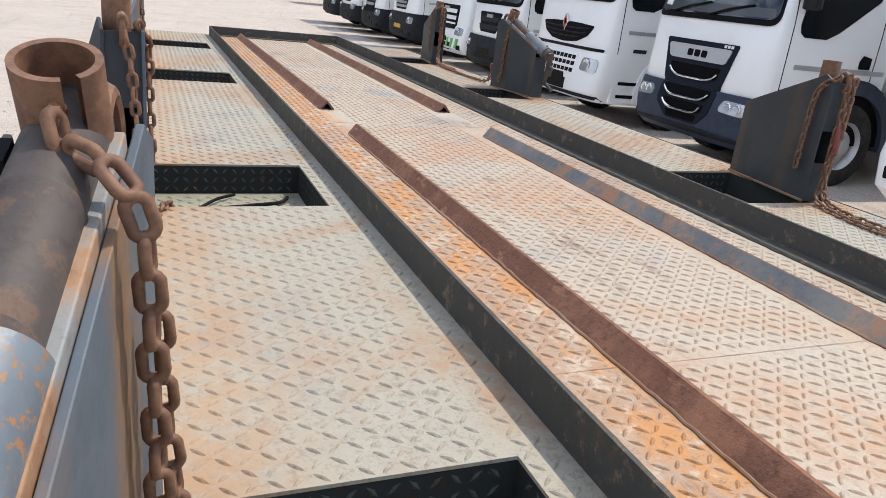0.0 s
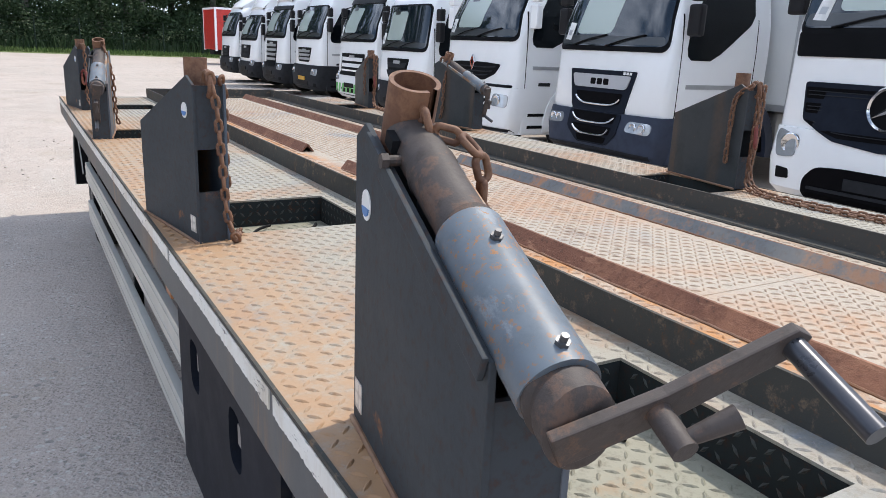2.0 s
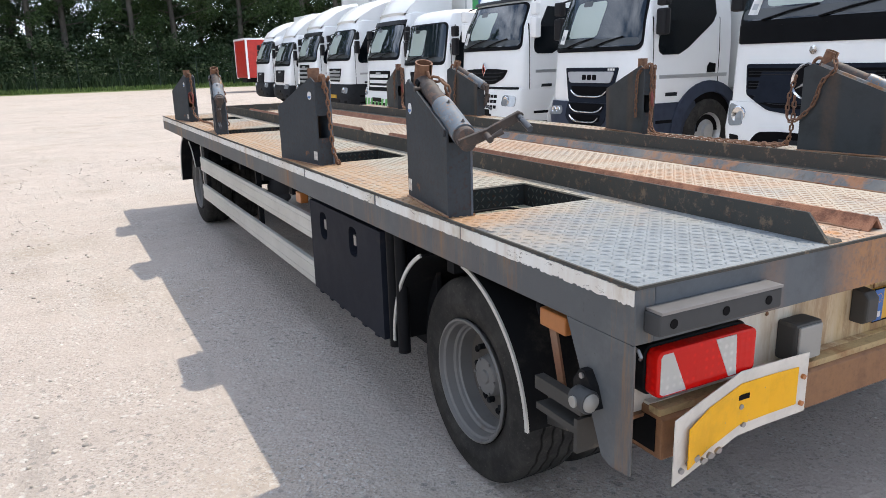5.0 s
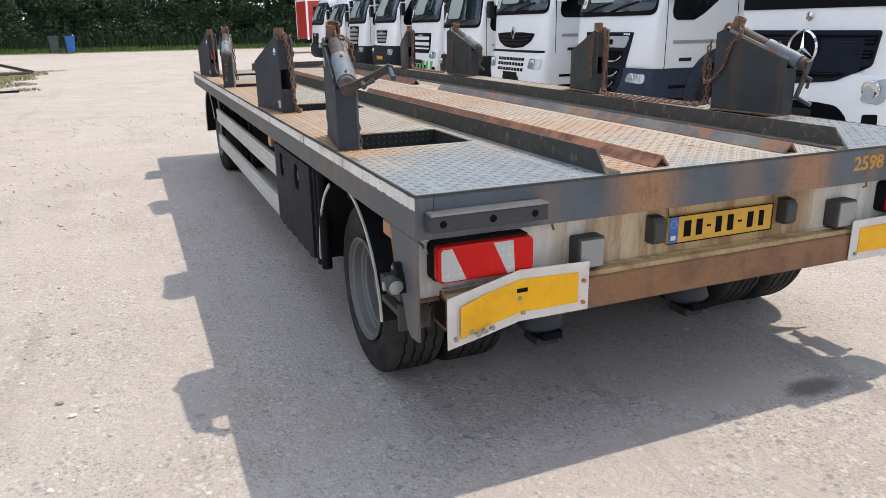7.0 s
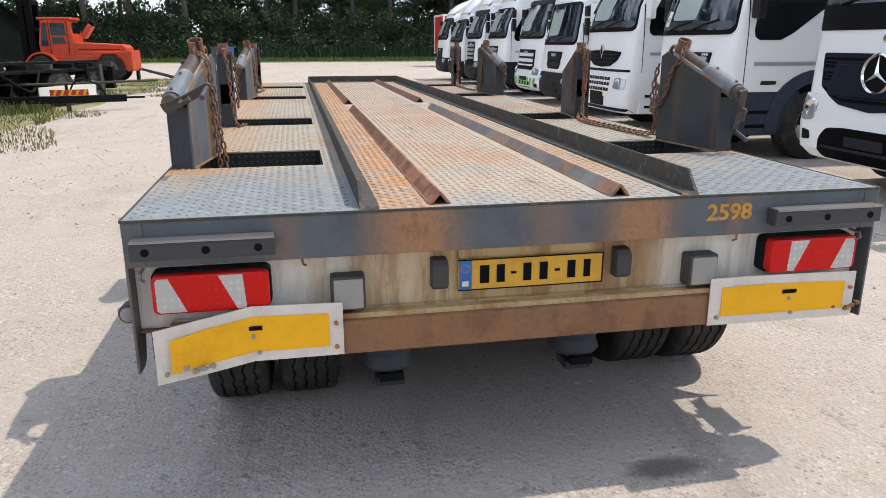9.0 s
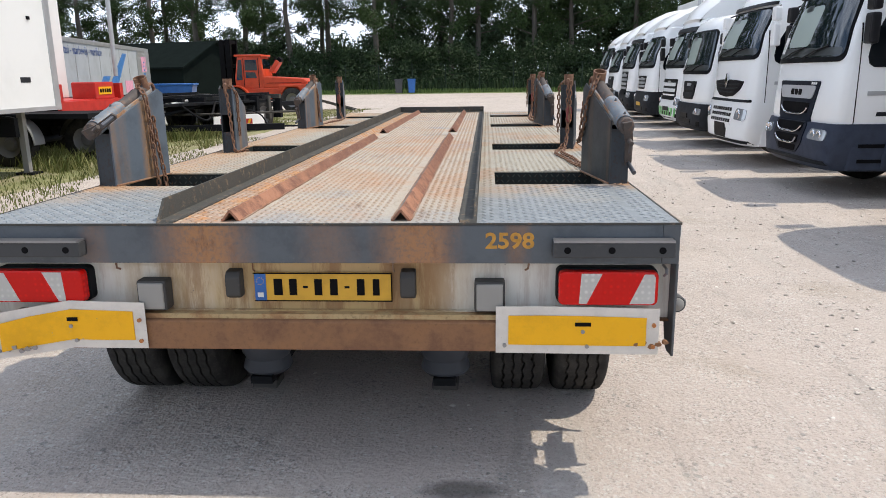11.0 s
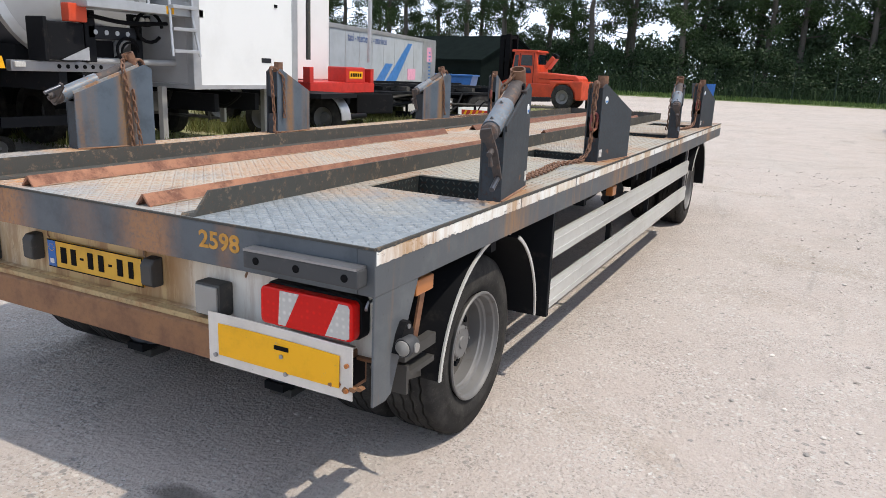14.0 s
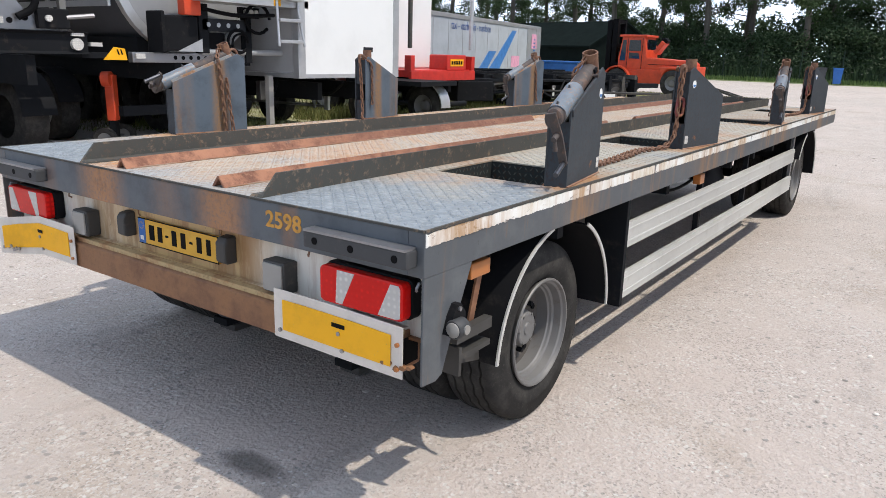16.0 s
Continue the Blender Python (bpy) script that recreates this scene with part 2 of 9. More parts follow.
def side_paint():
    """Grey paint with rust washed down from the deck's edge."""
    q = Mat("side_beam_paint", (0.078, 0.087, 0.096), 0.45)
    a, c = q.noise(5, 8, 0.7), q.noise(60, 5, 0.7)
    q.over((0.13, 0.14, 0.145), q.math("MULTIPLY", q.ramp(a, 0.45, 0.7), 0.7))
    q.over((0.26, 0.19, 0.12), q.math("MULTIPLY", q.ramp(q.noise(2.3, 7, 0.7, (1.0, 1.0, 0.12)), 0.55, 0.70), 0.45))
    wash = q.noise(3.0, 7, 0.7, (1.0, 1.0, 0.1))
    q.over((0.25, 0.135, 0.06), q.math("MULTIPLY", q.ramp(q.noise(9.0, 8, 0.75, (1.0, 1.0, 0.12)), 0.48, 0.64), q.math("MULTIPLY", q.ramp(wash, 0.48, 0.60), 0.85)))
    q.over((0.20, 0.095, 0.04), q.math("MULTIPLY", q.ramp(q.noise(5.0, 8, 0.75, (1.0, 1.0, 0.15)), 0.60, 0.70), 0.85))
    for yc in (1.02, 2.80, 4.82, 6.68):   # below the posts' feet
        off = q.math("ABSOLUTE", q.math("SUBTRACT", q.math("ADD", q.axis(1), q.math("MULTIPLY", q.math("SUBTRACT", wash, 0.5), 0.8)), yc), 0.0)
        f = q.math("MULTIPLY", q.ramp(off, 0.30, 0.04), q.ramp(q.noise(14.0, 8, 0.75, (1.0, 1.0, 0.12)), 0.36, 0.60))
        q.over((0.27, 0.145, 0.062), q.math("MULTIPLY", f, q.math("ADD", 0.25, q.math("MULTIPLY", q.ramp(q.axis(0), -0.5, 0.5), 0.55))))
    q.over((0.03, 0.03, 0.03), q.math("MULTIPLY", q.ramp(c, 0.62, 0.74), 0.6))
    q.roughen(a, 0.35, 0.7)
    q.bump(c, 0.2, 0.0015)
    return q.done()


M["paint_side"] = side_paint()
M["grey_skin"] = painted("grey_skin_tone", (0.36, 0.365, 0.37), 0.4, (0.22, 0.20, 0.17), 0.35, 3)
M["box_black"] = painted("navy_black_moulding", (0.018, 0.021, 0.030), 0.5, (0.07, 0.06, 0.05), 0.45, 6)
M["tank_grey"] = painted("dark_tank_grey", (0.075, 0.08, 0.092), 0.45, (0.13, 0.11, 0.09), 0.6, 3)
M["pump_grey"] = painted("oily_pump_metal", (0.16, 0.155, 0.145), 0.4, (0.05, 0.04, 0.03), 0.7, 8)
M["paint"] = rusty("grey_blue_paint", (0.085, 0.105, 0.125), 0.05, grain=4.0, rough=0.45)
M["paint_post"] = rusty("post_paint", (0.052, 0.060, 0.068), 0.10, grain=5.0, rough=0.42)
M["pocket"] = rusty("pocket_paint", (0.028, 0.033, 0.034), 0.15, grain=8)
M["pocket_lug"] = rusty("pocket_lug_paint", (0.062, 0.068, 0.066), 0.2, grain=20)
M["pocket_floor"] = rusty("dusty_pocket_floor", (0.27, 0.265, 0.205), 0.12, rust=(0.20, 0.13, 0.08), rust2=(0.33, 0.25, 0.16), grain=5, rough=0.7, dust=0.25)
M["paint_rim"] = rusty("rim_paint", (0.080, 0.090, 0.100), 0.2, rust2=(0.34, 0.20, 0.11), grain=3.0)
M["rust"] = rusty("rusted_steel", (0.22, 0.13, 0.08), 0.85, rust=(0.17, 0.075, 0.04), rust2=(0.28, 0.135, 0.065), grain=7, dust=0.3)


def rail_material():
    """Worn grey paint on angle iron, with fine rust runs and specks."""
    q = Mat("worn_rail", (0.070, 0.069, 0.063), 0.6)
    a, c = q.noise(4, 8, 0.7), q.noise(65, 6, 0.75)
    q.over((0.065, 0.066, 0.062), q.math("MULTIPLY", q.ramp(a, 0.45, 0.68), 0.8))
    q.over((0.20, 0.105, 0.055), q.math("MULTIPLY", q.ramp(q.noise(11, 8, 0.78, (1.0, 1.0, 0.5)), 0.56, 0.72), 0.50))
    q.over((0.15, 0.072, 0.040), q.math("MULTIPLY", q.ramp(c, 0.58, 0.68), 0.6))
    q.over((0.28, 0.20, 0.13), q.math("MULTIPLY", q.ramp(q.noise(22, 7, 0.75), 0.54, 0.68), 0.6))
    q.roughen(a, 0.45, 0.9)
    q.bump(c, 0.45, 0.0025)
    return q.done()


M["rust_rail"] = rail_material()


def scale_rust():
    """Thick flaking red-brown rust, rough as sandpaper."""
    q = Mat("flaking_rust", (0.170, 0.076, 0.050), 0.95)
    a, c, f = q.noise(7, 8, 0.7), q.noise(70, 6, 0.75), q.noise(190, 4, 0.7)
    q.over((0.235, 0.112, 0.070), q.ramp(a, 0.46, 0.64))
    q.over((0.09, 0.042, 0.03), q.math("MULTIPLY", q.ramp(c, 0.50, 0.66), 0.85))
    q.over((0.40, 0.22, 0.14), q.math("MULTIPLY", q.ramp(q.noise(38, 6, 0.75, (1.0, 0.35, 1.0)), 0.58, 0.66), 0.55))
    q.over((0.42, 0.20, 0.12), q.math("MULTIPLY", q.ramp(q.axis(1), 2.3, 0.2), q.math("MULTIPLY", q.ramp(q.noise(9, 6, 0.7), 0.38, 0.60), 0.75)))
    q.over((0.30, 0.27, 0.23), q.math("MULTIPLY", q.ramp(q.noise(3.4, 7, 0.7, (1.0, 0.4, 1.0)), 0.58, 0.70), 0.45))
    q.bump(c, 0.9, 0.004)
    q.bump(f, 0.7, 0.002)
    return q.done()


M["rust_angle"] = scale_rust()
M["worn_angle"] = rusty("worn_grey_angle", (0.115, 0.128, 0.140), 0.42, rust=(0.22, 0.10, 0.055), rust2=(0.34, 0.165, 0.085), grain=8, rough=0.7, dust=0.3)
M["rust_chain"] = rusty("chain_rust", (0.13, 0.078, 0.055), 1.0, rust=(0.135, 0.064, 0.038), rust2=(0.25, 0.125, 0.066), grain=40, rough=0.6)

M["ring_red"] = rusty("faded_red_ring", (0.20, 0.045, 0.04), 0.35, grain=30, rough=0.55)


def tube_material():
    """Blue-grey tube paint with orange rust spots and scuffs."""
    q = Mat("blue_grey_tube_paint", (0.135, 0.165, 0.195), 0.42)
    a, c = q.noise(9, 7, 0.7), q.noise(120, 7, 0.72)
    q.over((0.10, 0.122, 0.145), q.ramp(a, 0.42, 0.66))
    q.over((0.30, 0.33, 0.35), q.math("MULTIPLY", q.ramp(q.noise(26, 6, 0.7, (0.5, 1.0, 1.0)), 0.58, 0.7), 0.5))
    spots = q.math("MULTIPLY", q.ramp(c, 0.55, 0.60), q.ramp(q.noise(7, 4), 0.36, 0.56))
    q.over((0.30, 0.145, 0.06), spots)
    q.over((0.20, 0.08, 0.03), q.math("MULTIPLY", q.ramp(c, 0.64, 0.70), q.ramp(q.noise(5, 4), 0.38, 0.6)))
    q.roughen(a, 0.34, 0.6)
    q.bump(c, 0.15, 0.001)
    return q.done()


M["tube"] = tube_material()
M["tube_bare"] = rusty("brown_bare_tube", (0.062, 0.050, 0.046), 0.35, rust=(0.062, 0.038, 0.030), rust2=(0.15, 0.088, 0.060), grain=30, rough=0.3)
M["steel"] = painted("dull_steel", (0.32, 0.32, 0.33), 0.35)
M["steel"].node_tree.nodes["Principled BSDF"].inputs["Metallic"].default_value = 0.8
M["grey_rubber"] = painted("weathered_rubber", (0.045, 0.047, 0.05), 0.6, (0.12, 0.115, 0.105), 0.7, 9)
M["galv"] = painted("dull_galvanised", (0.30, 0.29, 0.27), 0.55, (0.16, 0.11, 0.07), 0.6, 9)
M["dusty_black"] = painted("dusty_plastic", (0.045, 0.043, 0.040), 0.6, (0.20, 0.17, 0.13), 0.7, 9)
M["dark_steel"] = painted("dark_worn_steel", (0.16, 0.16, 0.165), 0.32, (0.07, 0.05, 0.04), 0.6, 14)
M["dark_steel"].node_tree.nodes["Principled BSDF"].inputs["Metallic"].default_value = 0.7
M["grip"] = painted("dark_polished_grip", (0.085, 0.088, 0.10), 0.28, (0.04, 0.035, 0.03), 0.5, 14)
M["grip"].node_tree.nodes["Principled BSDF"].inputs["Metallic"].default_value = 0.6
M["black"] = painted("black_plastic", (0.012, 0.0125, 0.014), 0.5, (0.10, 0.085, 0.07), 0.4, 5)
M["dark"] = painted("dark_chassis_paint", (0.013, 0.014, 0.016), 0.6, (0.07, 0.055, 0.045), 0.6, 7)
M["alu"] = painted("aluminium_rail", (0.60, 0.60, 0.57), 0.42, (0.30, 0.27, 0.22), 0.35, 12)
M["alu"].node_tree.nodes["Principled BSDF"].inputs["Metallic"].default_value = 0.35


def rubber_material():
    q = Mat("tyre_rubber", (0.030, 0.029, 0.028), 0.75)
    q.over((0.085, 0.08, 0.073), q.math("MULTIPLY", q.ramp(q.noise(7, 8, 0.7), 0.40, 0.70), 0.55))
    q.over((0.16, 0.15, 0.135), q.math("MULTIPLY", q.ramp(q.noise(60, 6, 0.75), 0.55, 0.7), 0.25))
    q.bump(q.noise(70, 4), 0.2, 0.002)
    return q.done()


M["rubber"] = rubber_material()
M["hub_grey"] = painted("hub_cap_paint", (0.15, 0.148, 0.145), 0.5, (0.12, 0.10, 0.08), 0.7, 14)
# dirty brown, darkened further to paint the shade deep inside the rim
M["disc_brown"] = painted("dirty_shaded_disc", (0.085, 0.075, 0.066), 0.6, (0.05, 0.04, 0.03), 0.8, 9)
M["rim"] = painted("grey_rim_paint", (0.185, 0.182, 0.178), 0.5, (0.12, 0.09, 0.07), 0.95, 11)
M["rim"].node_tree.nodes["Principled BSDF"].inputs["Metallic"].default_value = 0.35
M["rust_bumper"] = rusty("rusted_bumper", (0.235, 0.108, 0.044), 0.75, rust=(0.140, 0.062, 0.032), rust2=(0.245, 0.118, 0.053), grain=5, rough=0.7)

M["lip_tan"] = rusty("tan_bumper_lip", (0.42, 0.30, 0.15), 0.55, rust=(0.22, 0.11, 0.05), rust2=(0.36, 0.21, 0.095), grain=7, rough=0.7)


def tape_material():
    """White reflective tape, peeling to rust and paint."""
    q = Mat("white_edge_tape", (0.80, 0.80, 0.77), 0.45)
    q.over((0.55, 0.50, 0.40), q.math("MULTIPLY", q.ramp(q.noise(5, 6, 0.7), 0.5, 0.7), 0.7))
    q.over((0.12, 0.12, 0.12), q.ramp(q.noise(24, 8, 0.8, (1.0, 0.5, 1.6)), 0.59, 0.63))
    wash = q.noise(3.0, 7, 0.7, (1.0, 1.0, 0.1))
    worn = q.math("ADD", 0.22, q.math("MULTIPLY", q.ramp(q.axis(0), -0.5, 0.5), 0.78))
    q.over((0.54, 0.40, 0.24), q.math("MULTIPLY", q.ramp(wash, 0.46, 0.62), q.math("MULTIPLY", worn, 0.8)))
    q.over((0.34, 0.16, 0.055), q.math("MULTIPLY", q.ramp(q.noise(9.0, 7, 0.75, (1.0, 1.0, 0.12)), 0.52, 0.64), q.math("MULTIPLY", worn, q.ramp(wash, 0.42, 0.56))))
    for yc in (0.20, 1.02, 2.80, 4.82, 6.68):
        off = q.math("ABSOLUTE", q.math("SUBTRACT", q.math("ADD", q.axis(1), q.math("MULTIPLY", q.math("SUBTRACT", wash, 0.5), 0.8)), yc), 0.0)
        f = q.math("MULTIPLY", q.ramp(off, 0.30, 0.04), q.ramp(q.noise(14.0, 8, 0.75, (1.0, 1.0, 0.12)), 0.34, 0.58))
        q.over((0.40, 0.23, 0.10), q.math("MULTIPLY", f, q.math("MULTIPLY", worn, 0.9)))
    q.bump(q.noise(40, 5), 0.3, 0.002)
    return q.done()


M["tape"] = tape_material()


def panel_material():
    q = Mat("stained_white_panel", (0.74, 0.715, 0.65), 0.5)
    x = q.axis(0)
    runs = q.noise(3.4, 8, 0.7, (1.0, 1.0, 0.22))
    mid = q.ramp(q.math("ABSOLUTE", q.math("ADD", x, q.math("MULTIPLY", q.math("SUBTRACT", runs, 0.5), 0.9)), 0.0), 0.82, 0.28)
    q.over((0.52, 0.36, 0.17), q.math("MULTIPLY", mid, q.ramp(q.noise(2.1, 6, 0.65, (1.0, 1.0, 0.5)), 0.12, 0.44)))
    q.over((0.27, 0.135, 0.055), q.math("MULTIPLY", q.ramp(q.noise(8, 8, 0.75, (1.0, 1.0, 0.12)), 0.46, 0.58), q.math("ADD", 0.3, q.math("MULTIPLY", mid, 0.5))))
    q.over((0.40, 0.27, 0.14), q.math("MULTIPLY", q.ramp(runs, 0.46, 0.64), mid))
    q.over((0.25, 0.15, 0.08), q.math("MULTIPLY", q.ramp(q.noise(9, 8, 0.75, (1.0, 1.0, 0.3)), 0.60, 0.75), 0.8))
    q.over((0.10, 0.09, 0.08), q.math("MULTIPLY", q.ramp(q.noise(30, 6, 0.7), 0.66, 0.74), 0.8))
    q.bump(q.noise(50, 4), 0.1, 0.002)
    return q.done()


M["panel"] = panel_material()


def gravel_material():
    """Crushed pale gravel, packed by traffic: chips of many greys in sandy fines."""
    q = Mat("packed_gravel", (0.485, 0.42, 0.377), 0.95)

    def cells(scale, rand=1.0):
        v = q.n.new("ShaderNodeTexVoronoi")
        v.inputs["Scale"].default_value, v.inputs["Randomness"].default_value = scale, rand
        mp = q.n.new("ShaderNodeMapping")
        mp.inputs["Scale"].default_value = (1.0, 1.0, 0.1)
        q.l.new(q.tc, mp.inputs["Vector"])
        wob = q.n.new("ShaderNodeVectorMath")
        wob.operation = "ADD"
        nz = q.n.new("ShaderNodeTexNoise")
        nz.inputs["Scale"].default_value = scale * 0.7
        sc_ = q.n.new("ShaderNodeVectorMath")
        sc_.operation = "SCALE"
        sc_.inputs["Scale"].default_value = 0.6 / scale
        q.l.new(q.tc, nz.inputs["Vector"])
        q.l.new(nz.outputs["Color"], sc_.inputs[0])
        q.l.new(mp.outputs[0], wob.inputs[0])
        q.l.new(sc_.outputs[0], wob.inputs[1])
        q.l.new(wob.outputs[0], v.inputs["Vector"])
        sep = q.n.new("ShaderNodeSeparateColor")
        q.l.new(v.outputs["Color"], sep.inputs[0])
        return sep.outputs[0], sep.outputs[1], v.outputs["Distance"]

    a, a2, da = cells(52.0)
    c1, c2, dc = cells(25.0)
    b, b2, db = cells(120.0)
    big, mid, fine = q.noise(0.20, 6, 0.6), q.noise(1.3, 8, 0.7), q.noise(170, 4, 0.75)
    q.over((0.433, 0.380, 0.342), q.ramp(big, 0.38, 0.66))
    q.over((0.543, 0.475, 0.426), q.math("MULTIPLY", q.ramp(mid, 0.48, 0.72), 0.8))
    q.over((0.380, 0.319, 0.258), q.math("MULTIPLY", q.ramp(q.noise(0.6, 6, 0.65), 0.52, 0.68), 0.6))
    q.over((0.182, 0.167, 0.152), q.math("MULTIPLY", q.math("MULTIPLY", q.ramp(b, 0.70, 0.95), 0.6), q.ramp(q.noise(1.9, 6, 0.65), 0.36, 0.60)))
    q.over((0.532, 0.509, 0.479), q.math("MULTIPLY", q.math("MULTIPLY", q.ramp(b2, 0.72, 0.97), 0.8), q.ramp(q.noise(1.4, 6, 0.65), 0.40, 0.62)))
    q.over((0.464, 0.426, 0.388), q.math("MULTIPLY", q.ramp(q.noise(1.1, 7, 0.7, (1.6, 0.16, 1.0), 0.5), 0.54, 0.66), 0.6))
    q.over((0.304, 0.274, 0.247), q.math("MULTIPLY", q.ramp(q.noise(1.5, 7, 0.7, (1.5, 0.2, 1.0), 0.6), 0.56, 0.68), 0.5))
    stones = q.ramp(q.noise(2.6, 6, 0.7), 0.42, 0.62)
    q.over((0.578, 0.562, 0.532), q.math("MULTIPLY", q.math("MULTIPLY", q.ramp(a, 0.74, 0.80), q.ramp(da, 0.52, 0.30)), stones))
    q.over((0.251, 0.236, 0.217), q.math("MULTIPLY", q.math("MULTIPLY", q.ramp(a2, 0.80, 0.88), q.ramp(da, 0.50, 0.30)), stones))
    lumps = q.ramp(q.noise(0.9, 6, 0.7), 0.40, 0.60)
    q.over((0.532, 0.509, 0.471), q.math("MULTIPLY", q.math("MULTIPLY", q.ramp(c1, 0.80, 0.88), q.ramp(dc, 0.46, 0.28)), lumps))
    q.over((0.274, 0.255, 0.236), q.math("MULTIPLY", q.math("MULTIPLY", q.ramp(c2, 0.86, 0.92), q.ramp(dc, 0.44, 0.28)), lumps))
    q.over((0.182, 0.163, 0.144), q.math("MULTIPLY", q.ramp(fine, 0.60, 0.72), 0.55))
    q.over((0.547, 0.517, 0.479), q.math("MULTIPLY", q.ramp(q.noise(230, 3, 0.75), 0.56, 0.68), 0.5))
    q.over((0.274, 0.243, 0.213), q.math("MULTIPLY", q.ramp(q.noise(9, 7, 0.8), 0.58, 0.72), 0.5))
    q.over((0.593, 0.547, 0.502), q.math("MULTIPLY", q.ramp(q.noise(21, 6, 0.75), 0.54, 0.66), 0.5))
    y = q.axis(1)
    x = q.axis(0)
    wet = q.math("ADD", q.math("POWER", q.math("MULTIPLY", q.math("SUBTRACT", x, 0.53), 5.8), 2), q.math("POWER", q.math("MULTIPLY", q.math("SUBTRACT", y, -0.04), 13.0), 2))
    damp = q.ramp(q.math("ADD", wet, q.math("MULTIPLY", mid, 2.2)), 2.4, 1.3)
    q.over((0.11, 0.10, 0.09), q.math("MULTIPLY", damp, 0.8))
    q.bump(dc, 0.22, 0.016)
    q.bump(da, 0.40, 0.012)
    q.bump(fine, 0.45, 0.004)
    q.bump(db, 0.40, 0.006)
    q.bump(q.noise(48, 5, 0.7), 0.55, 0.012)
    q.bump(q.noise(14, 6, 0.75), 0.50, 0.018)
    q.bump(mid, 0.35, 0.012)
    return q.done()


M["gravel"] = gravel_material()


def stone_material():
    """Crushed stones, each its own grey."""
    q = Mat("loose_stone", (0.56, 0.51, 0.46), 0.9)
    g = q.n.new("ShaderNodeNewGeometry").outputs["Random Per Island"]
    q.over((0.30, 0.28, 0.26), q.ramp(g, 0.35, 0.10))
    q.over((0.68, 0.64, 0.59), q.ramp(g, 0.65, 0.90))
    q.over((0.34, 0.27, 0.20), q.math("MULTIPLY", q.ramp(q.noise(40, 5), 0.5, 0.7), 0.5))
    return q.done()


M["stone"] = stone_material()


def plain(name, color, rough=0.4, metal=0.0, grain=6.0, vary=0.8):
    q = Mat(name, color, rough, metal)
    f = q.noise(grain, 6, 0.65)
    q.over([c * vary for c in color], q.ramp(f, 0.4, 0.7))
    q.roughen(f, max(0.03, rough - 0.1), rough + 0.12)
    return q.done()


def scuffed(name, color, bare):
    """Painted sheet with scrapes down to the metal and a film of dirt."""
    q = Mat(name, color, 0.6)
    q.over([c * 0.86 for c in color], q.ramp(q.noise(7, 7, 0.7), 0.42, 0.66))
    q.over(bare, q.math("MULTIPLY", q.ramp(q.noise(16, 8, 0.8), 0.63, 0.67), 0.85))
    q.over([c * 0.6 for c in bare], q.math("MULTIPLY", q.ramp(q.noise(48, 6, 0.75), 0.66, 0.72), 0.7))
    q.bump(q.noise(30, 5, 0.7), 0.15, 0.002)
    return q.done()


M["white"] = plain("white_truck_paint", (0.88, 0.89, 0.89), 0.22, 0, 1.5, 0.96)
M["white_body"] = plain("white_body_panel", (0.74, 0.75, 0.74), 0.35, 0, 0.8, 0.92)
M["bumper_blue"] = plain("grey_blue_bumper", (0.043, 0.054, 0.082), 0.5)
M["bumper_dark"] = plain("dark_grey_bumper", (0.028, 0.030, 0.034), 0.55)
M["grille"] = plain("black_grille", (0.007, 0.0075, 0.009), 0.45)
M["chrome"] = plain("bright_chrome", (0.75, 0.75, 0.76), 0.14, 1.0, 10, 0.9)
M["headlamp"] = plain("headlamp_reflector", (0.46, 0.48, 0.50), 0.10, 0.5, 7, 0.75)
M["amber"] = plain("amber_lens", (0.42, 0.15, 0.04), 0.3)
def lens_material(name, color, dark):
    """Moulded lamp lens: rings of small reflector cells under smooth plastic."""
    q = Mat(name, color, 0.22)
    v = q.n.new("ShaderNodeTexVoronoi")
    v.inputs["Scale"].default_value, v.inputs["Randomness"].default_value = 46.0, 0.15
    q.l.new(q.tc, v.inputs["Vector"])
    q.over(dark, q.math("MULTIPLY", q.ramp(v.outputs["Distance"], 0.30, 0.55), 0.7))
    q.over([c * 0.7 for c in color], q.ramp(q.noise(9, 5), 0.50, 0.70))
    q.bump(v.outputs["Distance"], 0.35, 0.003)
    return q.done()


M["red_lens"] = lens_material("red_lamp_lens", (0.78, 0.010, 0.006), (0.48, 0.004, 0.004))
M["clear_lens"] = lens_material("clear_lamp_lens", (0.66, 0.64, 0.60), (0.40, 0.39, 0.37))
M["yellow"] = scuffed("yellow_reflector", (0.86, 0.42, 0.0), (0.34, 0.32, 0.29))
M["plate_yellow"] = scuffed("yellow_plate", (0.66, 0.36, 0.035), (0.40, 0.22, 0.05))
M["plate_white"] = scuffed("weathered_white_edge", (0.66, 0.61, 0.55), (0.30, 0.19, 0.12))
M["blue"] = plain("blue_plastic", (0.02, 0.13, 0.42), 0.4)
M["grey_bin"] = plain("dark_grey_plastic", (0.05, 0.055, 0.06), 0.5)
M["ink"] = plain("black_ink", (0.006, 0.006, 0.007), 0.6)
M["number"] = plain("orange_number_paint", (0.55, 0.27, 0.04), 0.5, 0, 30, 0.7)
M["red"] = plain("red_paint", (0.52, 0.028, 0.02), 0.35)
M["orange"] = plain("orange_machine_paint", (0.60, 0.062, 0.018), 0.45, 0, 3, 0.75)
M["silver"] = plain("brushed_aluminium", (0.50, 0.51, 0.52), 0.36, 0.55, 2, 0.85)
M["grey_curtain"] = plain("grey_curtain_cloth", (0.40, 0.43, 0.46), 0.6, 0, 1.2, 0.85)
